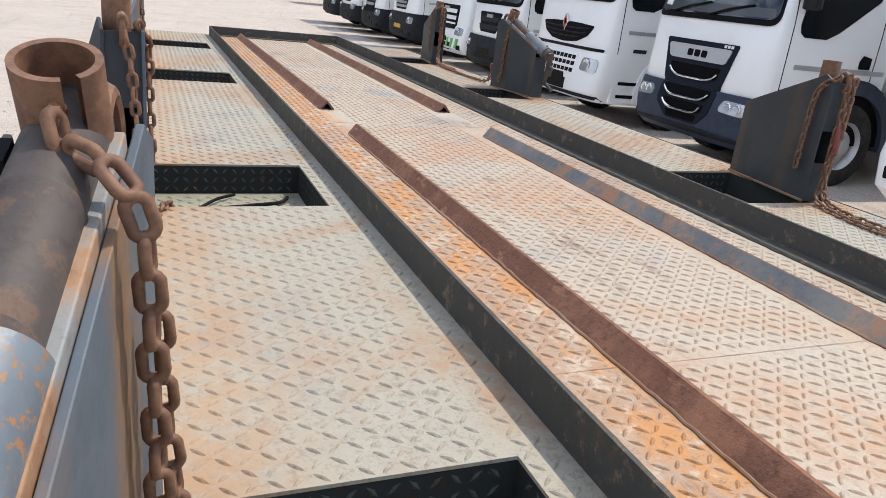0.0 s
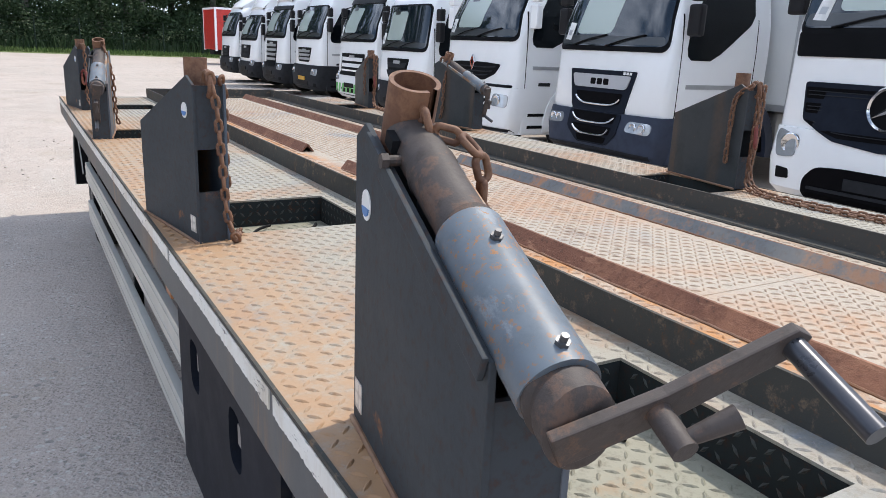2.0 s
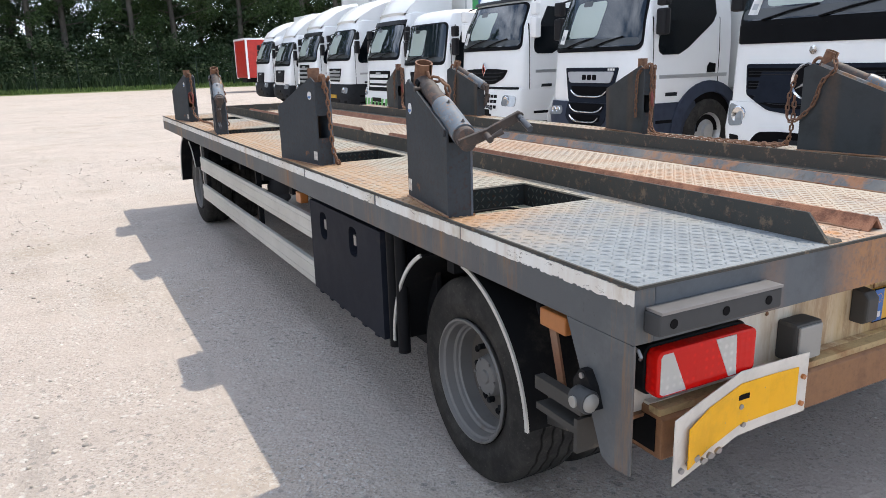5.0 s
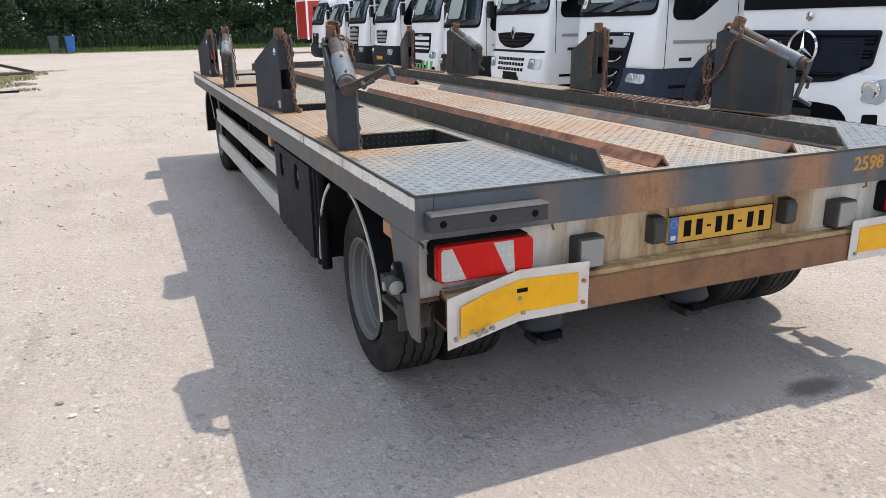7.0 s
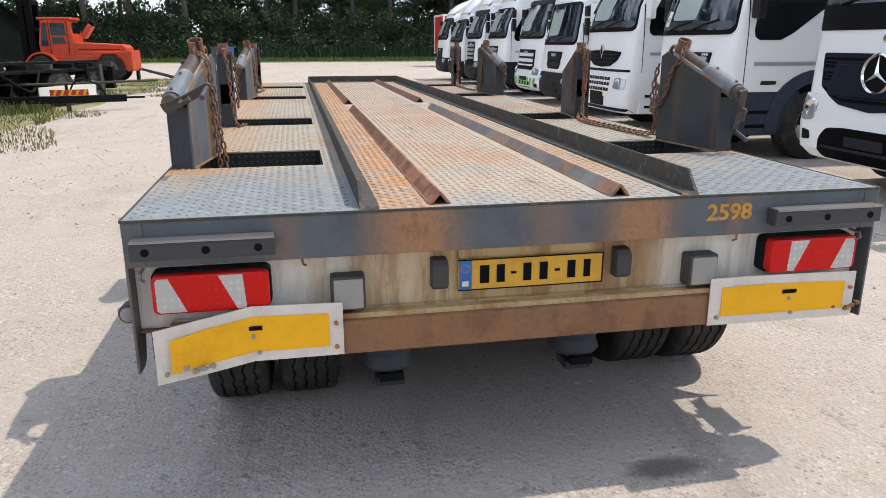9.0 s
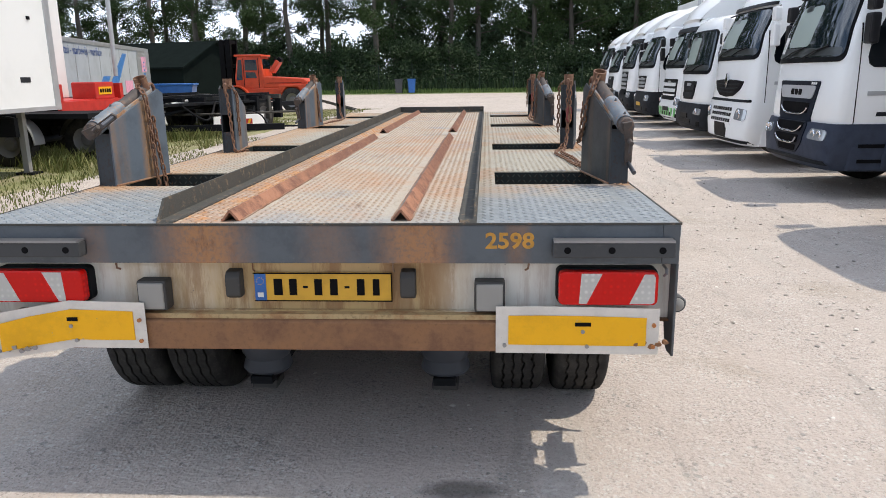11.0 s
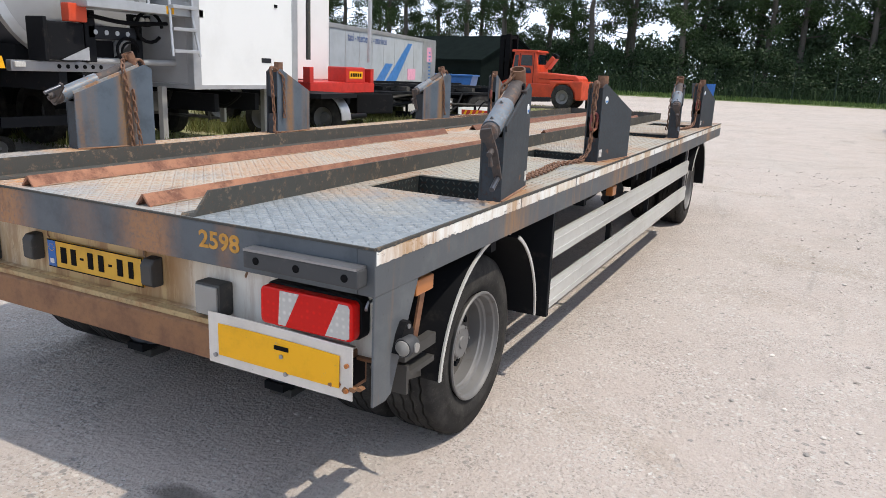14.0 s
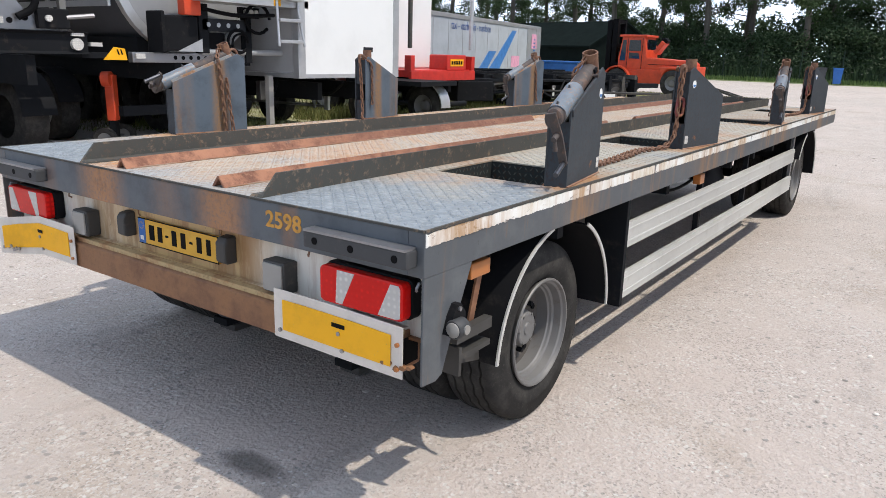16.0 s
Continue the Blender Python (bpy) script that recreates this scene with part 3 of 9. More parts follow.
M["green"] = plain("green_panel", (0.03, 0.30, 0.09), 0.4)
M["blue_panel"] = plain("blue_panel", (0.02, 0.07, 0.25), 0.4)
M["paper"] = plain("white_paper", (0.80, 0.80, 0.78), 0.7)
M["pink"] = plain("pink_sheet", (0.75, 0.35, 0.48), 0.6)
M["sticker_blue"] = plain("blue_sticker", (0.05, 0.20, 0.50), 0.4)


def glass_material(name, color, rough=0.04):
    q = Mat(name, color, rough)
    q.b.inputs["Specular IOR Level"].default_value = 1.0
    q.b.inputs["Coat Weight"].default_value = 0.4
    q.b.inputs["Coat Roughness"].default_value = 0.02
    return q.done()


M["glass"] = glass_material("dark_cab_glass", (0.005, 0.010, 0.018))
M["side_glass"] = plain("dark_side_glass", (0.004, 0.006, 0.008), 0.12)
# pale tone painting the bright cab interior onto opaque glass
M["bright_interior"] = glass_material("painted_cab_interior", (0.40, 0.47, 0.43), 0.25)
M["dash"] = glass_material("dark_dashboard", (0.012, 0.013, 0.014), 0.3)
M["visor_blue"] = plain("blue_tinted_visor", (0.030, 0.036, 0.060), 0.2)
M["navy"] = plain("navy_grille_panel", (0.014, 0.018, 0.028), 0.4)
M["mesh"] = plain("black_mesh", (0.004, 0.004, 0.005), 0.7)
M["badge"] = plain("silver_badge_paint", (0.46, 0.47, 0.49), 0.4, 0.1, 3, 0.92)
M["hazard_green"] = plain("green_hazard_film", (0.12, 0.46, 0.12), 0.4)
M["mirror_black"] = plain("black_mirror_shell", (0.018, 0.018, 0.020), 0.35)


def leaf_material(name, a, b, c):
    q = Mat(name, a, 0.6)
    g = q.n.new("ShaderNodeNewGeometry")
    q.over(b, q.ramp(g.outputs["Random Per Island"], 0.2, 0.8))
    q.over(c, q.math("MULTIPLY", q.ramp(q.noise(0.35, 4), 0.45, 0.7), 0.6))
    q.b.inputs["Specular IOR Level"].default_value = 0.25
    return q.done()


M["leaf"] = leaf_material("poplar_leaves", (0.029, 0.055, 0.016), (0.052, 0.088, 0.027), (0.025, 0.046, 0.017))
# distance haze is put into these paler, bluer leaves
M["far_leaf"] = leaf_material("hazy_far_leaves", (0.050, 0.085, 0.042), (0.070, 0.110, 0.055), (0.055, 0.090, 0.055))
M["hedge"] = leaf_material("hedge_leaves", (0.015, 0.032, 0.012), (0.030, 0.055, 0.020), (0.042, 0.073, 0.028))
M["verge"] = leaf_material("verge_grass", (0.06, 0.11, 0.025), (0.10, 0.15, 0.04), (0.12, 0.14, 0.055))
M["lens_dusty"] = painted("dusty_lens", (0.29, 0.28, 0.26), 0.30, (0.26, 0.22, 0.16), 0.6, 14)
M["cradle"] = rusty("worn_cradle_bar", (0.24, 0.25, 0.25), 0.55, rust=(0.22, 0.11, 0.06), rust2=(0.38, 0.22, 0.12), grain=9, rough=0.5)
M["weeds"] = leaf_material("weeds_and_grass", (0.10, 0.125, 0.035), (0.17, 0.175, 0.06), (0.25, 0.215, 0.10))


def dry_grass():
    """Thin yellow-green turf over sandy soil."""
    q = Mat("thin_grass", (0.20, 0.205, 0.085), 0.95)
    q.over((0.30, 0.27, 0.16), q.ramp(q.noise(0.9, 6, 0.65), 0.42, 0.62))
    q.over((0.42, 0.38, 0.31), q.ramp(q.noise(0.35, 7, 0.7), 0.55, 0.70))
    q.over((0.09, 0.12, 0.035), q.math("MULTIPLY", q.ramp(q.noise(9, 7, 0.75), 0.50, 0.68), 0.7))
    q.over((0.06, 0.07, 0.03), q.math("MULTIPLY", q.ramp(q.noise(60, 5, 0.75), 0.55, 0.70), 0.6))
    q.bump(q.noise(40, 5, 0.7), 0.6, 0.02)
    return q.done()


M["dry_grass"] = dry_grass()
M["grass"] = plain("mown_grass", (0.12, 0.155, 0.05), 0.9, 0, 0.6, 0.6)
M["bark"] = painted("grey_bark", (0.10, 0.09, 0.075), 0.9, (0.04, 0.035, 0.03), 0.8, 12)
M["fence"] = plain("dark_green_wire", (0.02, 0.035, 0.025), 0.6)
M["barn"] = plain("dark_green_cladding", (0.005, 0.009, 0.008), 0.9, 0, 1.5, 0.8)


def less_shine(level, *names):
    for k in names:
        M[k].node_tree.nodes["Principled BSDF"].inputs["Specular IOR Level"].default_value = level


less_shine(0.06, "grille", "mesh", "navy", "ink", "bumper_dark", "dark", "rubber", "black", "box_black", "pocket", "barn")
less_shine(0.15, "mirror_black", "side_glass", "tank_grey", "bumper_blue", "paint_post", "rust_rail", "pocket_lug")
less_shine(0.25, "post_inner_lit", "gravel", "fence", "red_lens")


# ---- mesh helpers ----
def part(name, bm, mat, parent=None, label="", smooth=False, bevel=0.0, crease=0.7):
    """One mesh object from a bmesh, under its thing."""
    me = bpy.data.meshes.new(name)
    bmesh.ops.recalc_face_normals(bm, faces=bm.faces)
    if bevel:
        es = [e for e in bm.edges if len(e.link_faces) == 2 and e.calc_face_angle(0) > 0.6]
        bmesh.ops.bevel(bm, geom=es, offset=bevel, segments=2, profile=0.6, affect="EDGES", clamp_overlap=True)
    if smooth:
        for f in bm.faces:
            f.smooth = True
        for e in bm.edges:
            if len(e.link_faces) == 2 and e.calc_face_angle(0) > crease:
                e.smooth = False
    bm.to_mesh(me)
    bm.free()
    me.materials.append(mat)
    ob = new(name, me)
    if parent is not None:
        ob.parent = parent
    if label:
        ob["label"] = label
    return ob


def thing(name, label, category, group="", kind="", at=None):
    ob = new(name)
    ob.empty_display_size = 0.2
    if at is not None:
        ob.matrix_basis = at
    return tagged(ob, label, category, group, kind)


def B():
    return bmesh.new()


def box(bm, x0, x1, y0, y1, z0, z1, m=None):
    vs = [bm.verts.new((x, y, z)) for z in (z0, z1) for y in (y0, y1) for x in (x0, x1)]
    for f in ((0, 2, 3, 1), (4, 5, 7, 6), (0, 1, 5, 4), (2, 6, 7, 3), (0, 4, 6, 2), (1, 3, 7, 5)):
        bm.faces.new([vs[i] for i in f])
    if m is not None:
        bmesh.ops.transform(bm, matrix=m, verts=vs)
    return bm


def prism(bm, pts, axis, a, b, m=None):
    """A polygon in the two other axes, drawn out along axis from a to b."""
    def at(p, w):
        return {"x": (w, p[0], p[1]), "y": (p[0], w, p[1]), "z": (p[0], p[1], w)}[axis]
    lo, hi = [bm.verts.new(at(p, a)) for p in pts], [bm.verts.new(at(p, b)) for p in pts]
    bm.faces.new(lo)
    bm.faces.new(list(reversed(hi)))
    for i in range(len(pts)):
        j = (i + 1) % len(pts)
        bm.faces.new((lo[i], lo[j], hi[j], hi[i]))
    if m is not None:
        bmesh.ops.transform(bm, matrix=m, verts=lo + hi)
    return bm


def rod(bm, p, q, r, r2=None, seg=14, caps=True):
    p, q = Vector(p), Vector(q)
    d = (q - p).normalized()
    u = d.orthogonal().normalized()
    v = d.cross(u)
    r2 = r if r2 is None else r2
    rings = []
    for c, rr in ((p, r), (q, r2)):
        rings.append([bm.verts.new(c + (u * math.cos(t) + v * math.sin(t)) * rr) for t in [2 * math.pi * k / seg for k in range(seg)]])
    for k in range(seg):
        j = (k + 1) % seg
        bm.faces.new((rings[0][k], rings[0][j], rings[1][j], rings[1][k]))
    if caps:
        bm.faces.new(list(reversed(rings[0])))
        bm.faces.new(rings[1])
    return bm


def lathe(bm, profile, centre, axis, seg=32, arc=(0.0, 2 * math.pi)):
    """Turn (distance along axis, radius) points round an axis."""
    d = Vector(axis).normalized()
    u = Vector((0, 0, 1)) if abs(d.z) < 0.9 else Vector((0, 1, 0))
    v = d.cross(u)
    full = abs(arc[1] - arc[0] - 2 * math.pi) < 1e-6
    n = seg if full else seg + 1
    rings = []
    for k in range(n):
        t = arc[0] + (arc[1] - arc[0]) * k / seg
        w = u * math.cos(t) + v * math.sin(t)
        rings.append([bm.verts.new(Vector(centre) + d * a + w * r) for a, r in profile])
    for k in range(seg):
        A, C = rings[k], rings[(k + 1) % n]
        for i in range(len(profile) - 1):
            bm.faces.new((A[i], A[i + 1], C[i + 1], C[i]))
    return bm


def pipe(bm, pts, r, seg=10):
    """A round bar along a line of points."""
    pts = [Vector(p) for p in pts]
    rings = []
    u = None
    for i, p in enumerate(pts):
        d = (pts[min(i + 1, len(pts) - 1)] - pts[max(i - 1, 0)]).normalized()
        u = d.orthogonal().normalized() if u is None else (u - d * u.dot(d)).normalized()
        v = d.cross(u)
        rings.append([bm.verts.new(p + (u * math.cos(t) + v * math.sin(t)) * r) for t in [2 * math.pi * k / seg for k in range(seg)]])
    for A, C in zip(rings, rings[1:]):
        for k in range(seg):
            j = (k + 1) % seg
            bm.faces.new((A[k], A[j], C[j], C[k]))
    bm.faces.new(list(reversed(rings[0])))
    bm.faces.new(rings[-1])
    return bm


def words(name, text, size, m, mat, parent, label="", bold=0.0, depth=0.0008, shear=0.0):
    """Flat lettering as a mesh."""
    cu = bpy.data.curves.new(name, "FONT")
    cu.body, cu.size, cu.align_x, cu.align_y = text, size, "CENTER", "CENTER"
    cu.offset, cu.extrude, cu.shear, cu.resolution_u = bold, depth, shear, 3
    tmp = bpy.data.objects.new(name, cu)
    scene.collection.objects.link(tmp)
    me = bpy.data.meshes.new_from_object(tmp.evaluated_get(bpy.context.evaluated_depsgraph_get()))
    bpy.data.objects.remove(tmp)
    bpy.data.curves.remove(cu)
    me.transform(m)
    me.materials.clear()
    me.materials.append(mat)
    ob = new(name, me)
    ob.parent = parent
    if label:
        ob["label"] = label
    return ob


# ---- ground ----
ZD = 1.03          # deck top
W, L = 1.275, 7.70  # half width and length of the deck


def make_ground():
    """One sheet to the horizon, gently uneven near the trailer."""
    bm = B()
    xs = sorted(set([-1500, -600, -250, -120, -70, -45] + [x * 0.5 for x in range(-60, 61)] + [45, 70, 120, 250, 600, 1500]))
    ys = sorted(set([-1500, -600, -250, -120, -60, -30] + [y * 0.5 for y in range(-30, 121)] + [80, 120, 250, 600, 1500]))
    rows = []
    for y in ys:
        row = []
        for x in xs:
            far = max(abs(x), abs(y - 5))
            h = 0.0 if far > 40 else 0.018 * noise.noise((x * 0.55, y * 0.55, 3.1)) + 0.006 * noise.noise((x * 1.9, y * 1.9, 8.0))
            if abs(x) < 2.6 and -1.6 < y < 9.5:
                f = min(1.0, 2.6 - abs(x)) * min(1.0, y + 1.6, 9.5 - y)
                h = h * (1 - 0.7 * f) + 0.012 * f
            row.append(bm.verts.new((x, y, h)))
        rows.append(row)
    for a, b in zip(rows, rows[1:]):
        for i in range(len(xs) - 1):
            bm.faces.new((a[i], a[i + 1], b[i + 1], b[i]))
    ob = part("ground", bm, M["gravel"], smooth=True)
    return tagged(ob, "pale packed gravel yard with loose stones", "ground", kind="structure")


make_ground()

# ---- trailer ----
trailer = thing("flatbed_trailer", "grey-blue two-axle flatbed trailer with rusty checker-plate deck", "trailer")
PK = ((0.915, 1.375), (2.53, 2.975), (4.745, 5.17), (6.44, 6.86))   # pockets beside the posts
PX0, PX1 = 0.65, 1.16


def deck_side(s, name):
    """One side of the deck, as a single sheet with its four pockets cut out."""
    bm = B()
    xs = [0.575, PX0, PX1, W - 0.004]
    ys = [0.004] + [v for p in PK for v in p] + [L - 0.004]
    for j in range(len(ys) - 1):
        for i in range(3):
            if i == 1 and j % 2 == 1:
                continue
            x0, x1 = sorted((s * xs[i], s * xs[i + 1]))
            vs = [bm.verts.new(p) for p in ((x0, ys[j], ZD), (x1, ys[j], ZD), (x1, ys[j + 1], ZD), (x0, ys[j + 1], ZD))]
            bm.faces.new(vs)
    bmesh.ops.remove_doubles(bm, verts=bm.verts, dist=1e-5)
    r = bmesh.ops.extrude_face_region(bm, geom=bm.faces[:])
    bmesh.ops.translate(bm, vec=(0, 0, -0.006), verts=[v for v in r["geom"] if isinstance(v, bmesh.types.BMVert)])
    return part(name, bm, M["deck_side"], trailer)


deck_l = deck_side(-1, "deck_plate")
deck_r = deck_side(1, "deck_plate")
mid_plates = []
for y0, y1 in ((0.004, 1.5695), (1.5705, 3.7495), (3.7505, 5.5995), (5.6005, 7.66)):
    mid_plates.append(part("deck_plate", box(B(), -0.573, 0.573, y0, y1, ZD - 0.006, ZD - 0.001), M["deck_mid"], trailer))


def weld(points, r, name="weld_seam", mat=None):
    bm = B()
    for i in range(len(points) - 1):
        a, b = Vector(points[i]), Vector(points[i + 1])
        n = max(2, int((b - a).length / 0.02))
        pts = []
        for k in range(n + 1):
            p = a.lerp(b, k / n)
            pts.append(p + Vector((random.uniform(-1, 1), random.uniform(-1, 1), random.uniform(-0.6, 0.6))) * r * 0.6)
        pipe(bm, pts, r, 6)
    return part(name, bm, mat or M["rust_rail"], trailer, smooth=True)


for y in (1.57, 3.75, 5.60):
    weld([(-0.50, y, ZD - 0.001), (0.50, y + 0.004, ZD - 0.001)], 0.0012, mat=M["lug_mid"])


def lugs(name, parent, areas, z, mat, step=0.0285):
    """The raised tread of checker plate: slim pointed lugs, turned left and right in turn."""
    verts, faces = [], []
    la, wa, h = 0.0140, 0.0034, 0.0034
    shape = [(-la, 0, 0), (-la * 0.45, -wa, 0), (la * 0.45, -wa, 0), (la, 0, 0), (la * 0.45, wa, 0), (-la * 0.45, wa, 0),
             (-la * 0.62, 0, h * 0.75), (0, -wa * 0.35, h), (la * 0.62, 0, h * 0.75), (0, wa * 0.35, h)]
    quads = [(0, 1, 6), (1, 2, 7), (1, 7, 6), (2, 8, 7), (2, 3, 8), (3, 4, 8), (4, 9, 8), (4, 5, 9), (5, 6, 9), (5, 0, 6), (6, 7, 8, 9)]
    c = math.sqrt(0.5)
    for x0, x1, y0, y1 in areas:
        nx, ny = int((x1 - x0) / step), int((y1 - y0) / step)
        for i in range(nx):
            for j in range(ny):
                x, y = x0 + (i + 0.5) * step, y0 + (j + 0.5) * step
                sgn = 1 if (i + j) % 2 else -1
                base = len(verts)
                for px, py, pz in shape:
                    verts.append((x + c * (px - sgn * py), y + c * (sgn * px + py), z + pz))
                faces += [tuple(base + k for k in q) for q in quads]
    me = bpy.data.meshes.new(name)
    me.from_pydata(verts, [], faces)
    me.materials.append(mat)
    ob = new(name, me)
    ob.parent = parent
    ob["kind"] = "stuff"
    return ob


def side_areas(s):
    ys = [0.02] + [v for p in PK for v in p] + [L - 0.02]
    out = []
    for x0, x1, cut in ((0.585, PX0, False), (PX0, PX1, True), (PX1, W - 0.012, False)):
        a, b = sorted((s * x0, s * x1))
        if cut:
            out += [(a, b, ys[j], ys[j + 1]) for j in range(0, len(ys) - 1, 2)]
        else:
            out.append((a, b, ys[0], ys[-1]))
    return out


lugs("tread_pattern", deck_l, side_areas(-1), ZD, M["lug_side"])
lugs("tread_pattern", deck_r, side_areas(1), ZD, M["lug_side"])
for ob, (y0, y1) in zip(mid_plates, ((0.01, 1.55), (1.59, 3.73), (3.77, 5.58), (5.62, 7.56))):
    lugs("tread_pattern", ob, [(-0.505, -0.36, y0, y1), (-0.26, 0.235, y0, y1), (0.35, 0.505, y0, y1)], ZD - 0.001, M["lug_mid"])

# pockets: open steel boxes let into the deck
for s in (-1, 1):
    for y0, y1 in PK:
        d = 0.095
        x0, x1 = sorted((s * PX0, s * PX1))
        t = 0.004
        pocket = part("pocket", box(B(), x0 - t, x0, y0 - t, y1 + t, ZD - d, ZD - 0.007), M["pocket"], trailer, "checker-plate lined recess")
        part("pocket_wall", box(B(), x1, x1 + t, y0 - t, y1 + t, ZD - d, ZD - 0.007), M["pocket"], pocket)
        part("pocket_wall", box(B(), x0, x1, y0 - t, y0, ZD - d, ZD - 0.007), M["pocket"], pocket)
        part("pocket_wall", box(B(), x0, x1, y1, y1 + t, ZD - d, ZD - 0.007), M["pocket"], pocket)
        floor = part("pocket_floor", box(B(), x0, x1, y0, y1, ZD - d - 0.006, ZD - d), M["pocket_floor"], pocket)
        lugs("tread_pattern", pocket, [(x0 + 0.01, x1 - 0.01, y0 + 0.01, y1 - 0.01)], ZD - d, M["pocket_floor"])
        # tread on the front and inner walls of the pocket
        verts, faces = [], []
        st = 0.029
        for i in range(int((x1 - x0) / st)):
            for j in range(3):
                cx, cz = x0 + (i + 0.5) * st, ZD - 0.022 - j * st
                sg = 1 if (i + j) % 2 else -1
                b = len(verts)
                for px, pz in ((-0.009, -0.009 * sg), (0.002, -0.004 * sg), (0.009, 0.009 * sg), (-0.002, 0.004 * sg)):
                    verts.append((cx + px, y1 - 0.0005, cz + pz))
                verts.append((cx, y1 - 0.003, cz))
                faces += [(b, b + 1, b + 4), (b + 1, b + 2, b + 4), (b + 2, b + 3, b + 4), (b + 3, b, b + 4)]
        xi = s * PX0
        for i in range(int((y1 - y0) / st)):
            for j in range(3):
                cy, cz = y0 + (i + 0.5) * st, ZD - 0.022 - j * st
                sg = 1 if (i + j) % 2 else -1
                b = len(verts)
                for py, pz in ((-0.009, -0.009 * sg), (0.002, -0.004 * sg), (0.009, 0.009 * sg), (-0.002, 0.004 * sg)):
                    verts.append((xi + s * 0.0005, cy + py, cz + pz))
                verts.append((xi + s * 0.003, cy, cz))
                faces += [(b, b + 1, b + 4), (b + 1, b + 2, b + 4), (b + 2, b + 3, b + 4), (b + 3, b, b + 4)]
        me = bpy.data.meshes.new("wall_tread")
        me.from_pydata(verts, [], faces)
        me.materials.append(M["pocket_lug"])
        tr = new("wall_tread", me)
        tr.parent = pocket
        tr["kind"] = "stuff"

# rim beams
ZB = 0.885
part("side_beam", box(B(), -W, -W + 0.06, 0, L, ZB, ZD - 0.007), M["paint_side"], trailer, bevel=0.004)
part("side_beam", box(B(), W - 0.06, W, 0, L, ZB, ZD - 0.007), M["paint_side"], trailer, bevel=0.004)
part("rear_beam", box(B(), -W + 0.06, W - 0.06, 0.0, 0.055, ZB, ZD - 0.007), M["rear_paint"], trailer, bevel=0.004)
part("front_beam", box(B(), -W + 0.06, W - 0.06, L - 0.055, L, ZB, ZD - 0.007), M["paint_rim"], trailer, bevel=0.004)
for s in (-1, 1):
    # worn tape along the upper edge, in lengths
    y = 0.0
    while y < L - 0.05:
        y1 = min(L - 0.01, y + random.uniform(0.7, 1.3))
        x0, x1 = sorted((s * W, s * (W + 0.0025)))
        ys_ = [y + 0.004 + (y1 - y - 0.004) * k / 130 for k in range(131)]
        low = [(v, ZD - 0.051 + 0.0055 * random.random() ** 2 + 0.010 * max(0.0, noise.noise((v * 22.0, s * 3.0, 1.0)) - 0.2)) for v in ys_]
        top = [(v, ZD - 0.009 - 0.004 * random.random() ** 3 - 0.008 * max(0.0, noise.noise((v * 18.0, s * 5.0, 4.0)) - 0.25)) for v in reversed(ys_)]
        part("edge_tape", prism(B(), low + top, "x", x0, x1), M["tape"], trailer, "peeling white reflective edge tape")
        y = y1 + random.uniform(0.002, 0.02)
    x0, x1 = sorted((s * (W - 0.004), s * (W + 0.003)))
    part("edge_strip", box(B(), x0, x1, 0.0, L, ZD - 0.0065, ZD + 0.002), M["rust_rail"], trailer)
part("edge_strip", box(B(), -W, W, -0.003, 0.004, ZD - 0.0065, ZD + 0.001), M["rust_rail"], trailer)

# centre tray: side rails, front rail, inverted angles
for s in (-1, 1):
    x = s * 0.575
    prof = [(x, ZD), (x, ZD + 0.078), (x - s * 0.008, ZD + 0.078), (x - s * 0.012, ZD + 0.010), (x - s * 0.06, ZD + 0.007), (x - s * 0.06, ZD)]
    bm = B()
    prism(bm, prof, "y", 0.012, 7.62)
    for v in bm.verts:
        if v.co.y < 0.1:
            v.co.y += 0.9 * (v.co.z - ZD)
    part("tray_rail", bm, M["rust_rail"], trailer, "angle-iron rail with worn dark paint and rust")
    weld([(x - s * 0.061, 0.03, ZD + 0.002), (x - s * 0.061, 7.57, ZD + 0.002)], 0.004)
prof = [(7.62, ZD), (7.62, ZD + 0.078), (7.612, ZD + 0.078), (7.608, ZD + 0.010), (7.56, ZD + 0.007), (7.56, ZD)]
part("tray_rail", prism(B(), prof, "x", -0.575, 0.575), M["rust_rail"], trailer, "angle-iron rail across the front")
for xc, y0, y1 in ((-0.315, 0.045, 3.52), (-0.315, 4.06, 7.54), (0.304, 0.045, 3.55), (0.304, 4.12, 7.54)):
    a, h, t = 0.036, 0.040, 0.007
    prof = [(xc - a, ZD), (xc - 0.004, ZD + h), (xc + 0.004, ZD + h), (xc + a, ZD), (xc + a - t * 1.5, ZD), (xc, ZD + h - t * 1.3), (xc - a + t * 1.5, ZD)]
    bm = prism(B(), prof, "y", y0, y1)
    bar = part("guide_angle", bm, M["rust_angle"], trailer, "red-brown flaking rusted inverted angle bar")
    if xc > 0 and y0 < 1:   # its other flank has kept some paint
        bar.data.materials.append(M["worn_angle"])
        for f in bar.data.polygons:
            f.material_index = 1 if f.normal.x < -0.3 else 0
    for e in (-1, 1):
        weld([(xc + e * a, y0 + 0.02, ZD + 0.001), (xc + e * a, y1 - 0.02, ZD + 0.001)], 0.0035, mat=M["rust"])


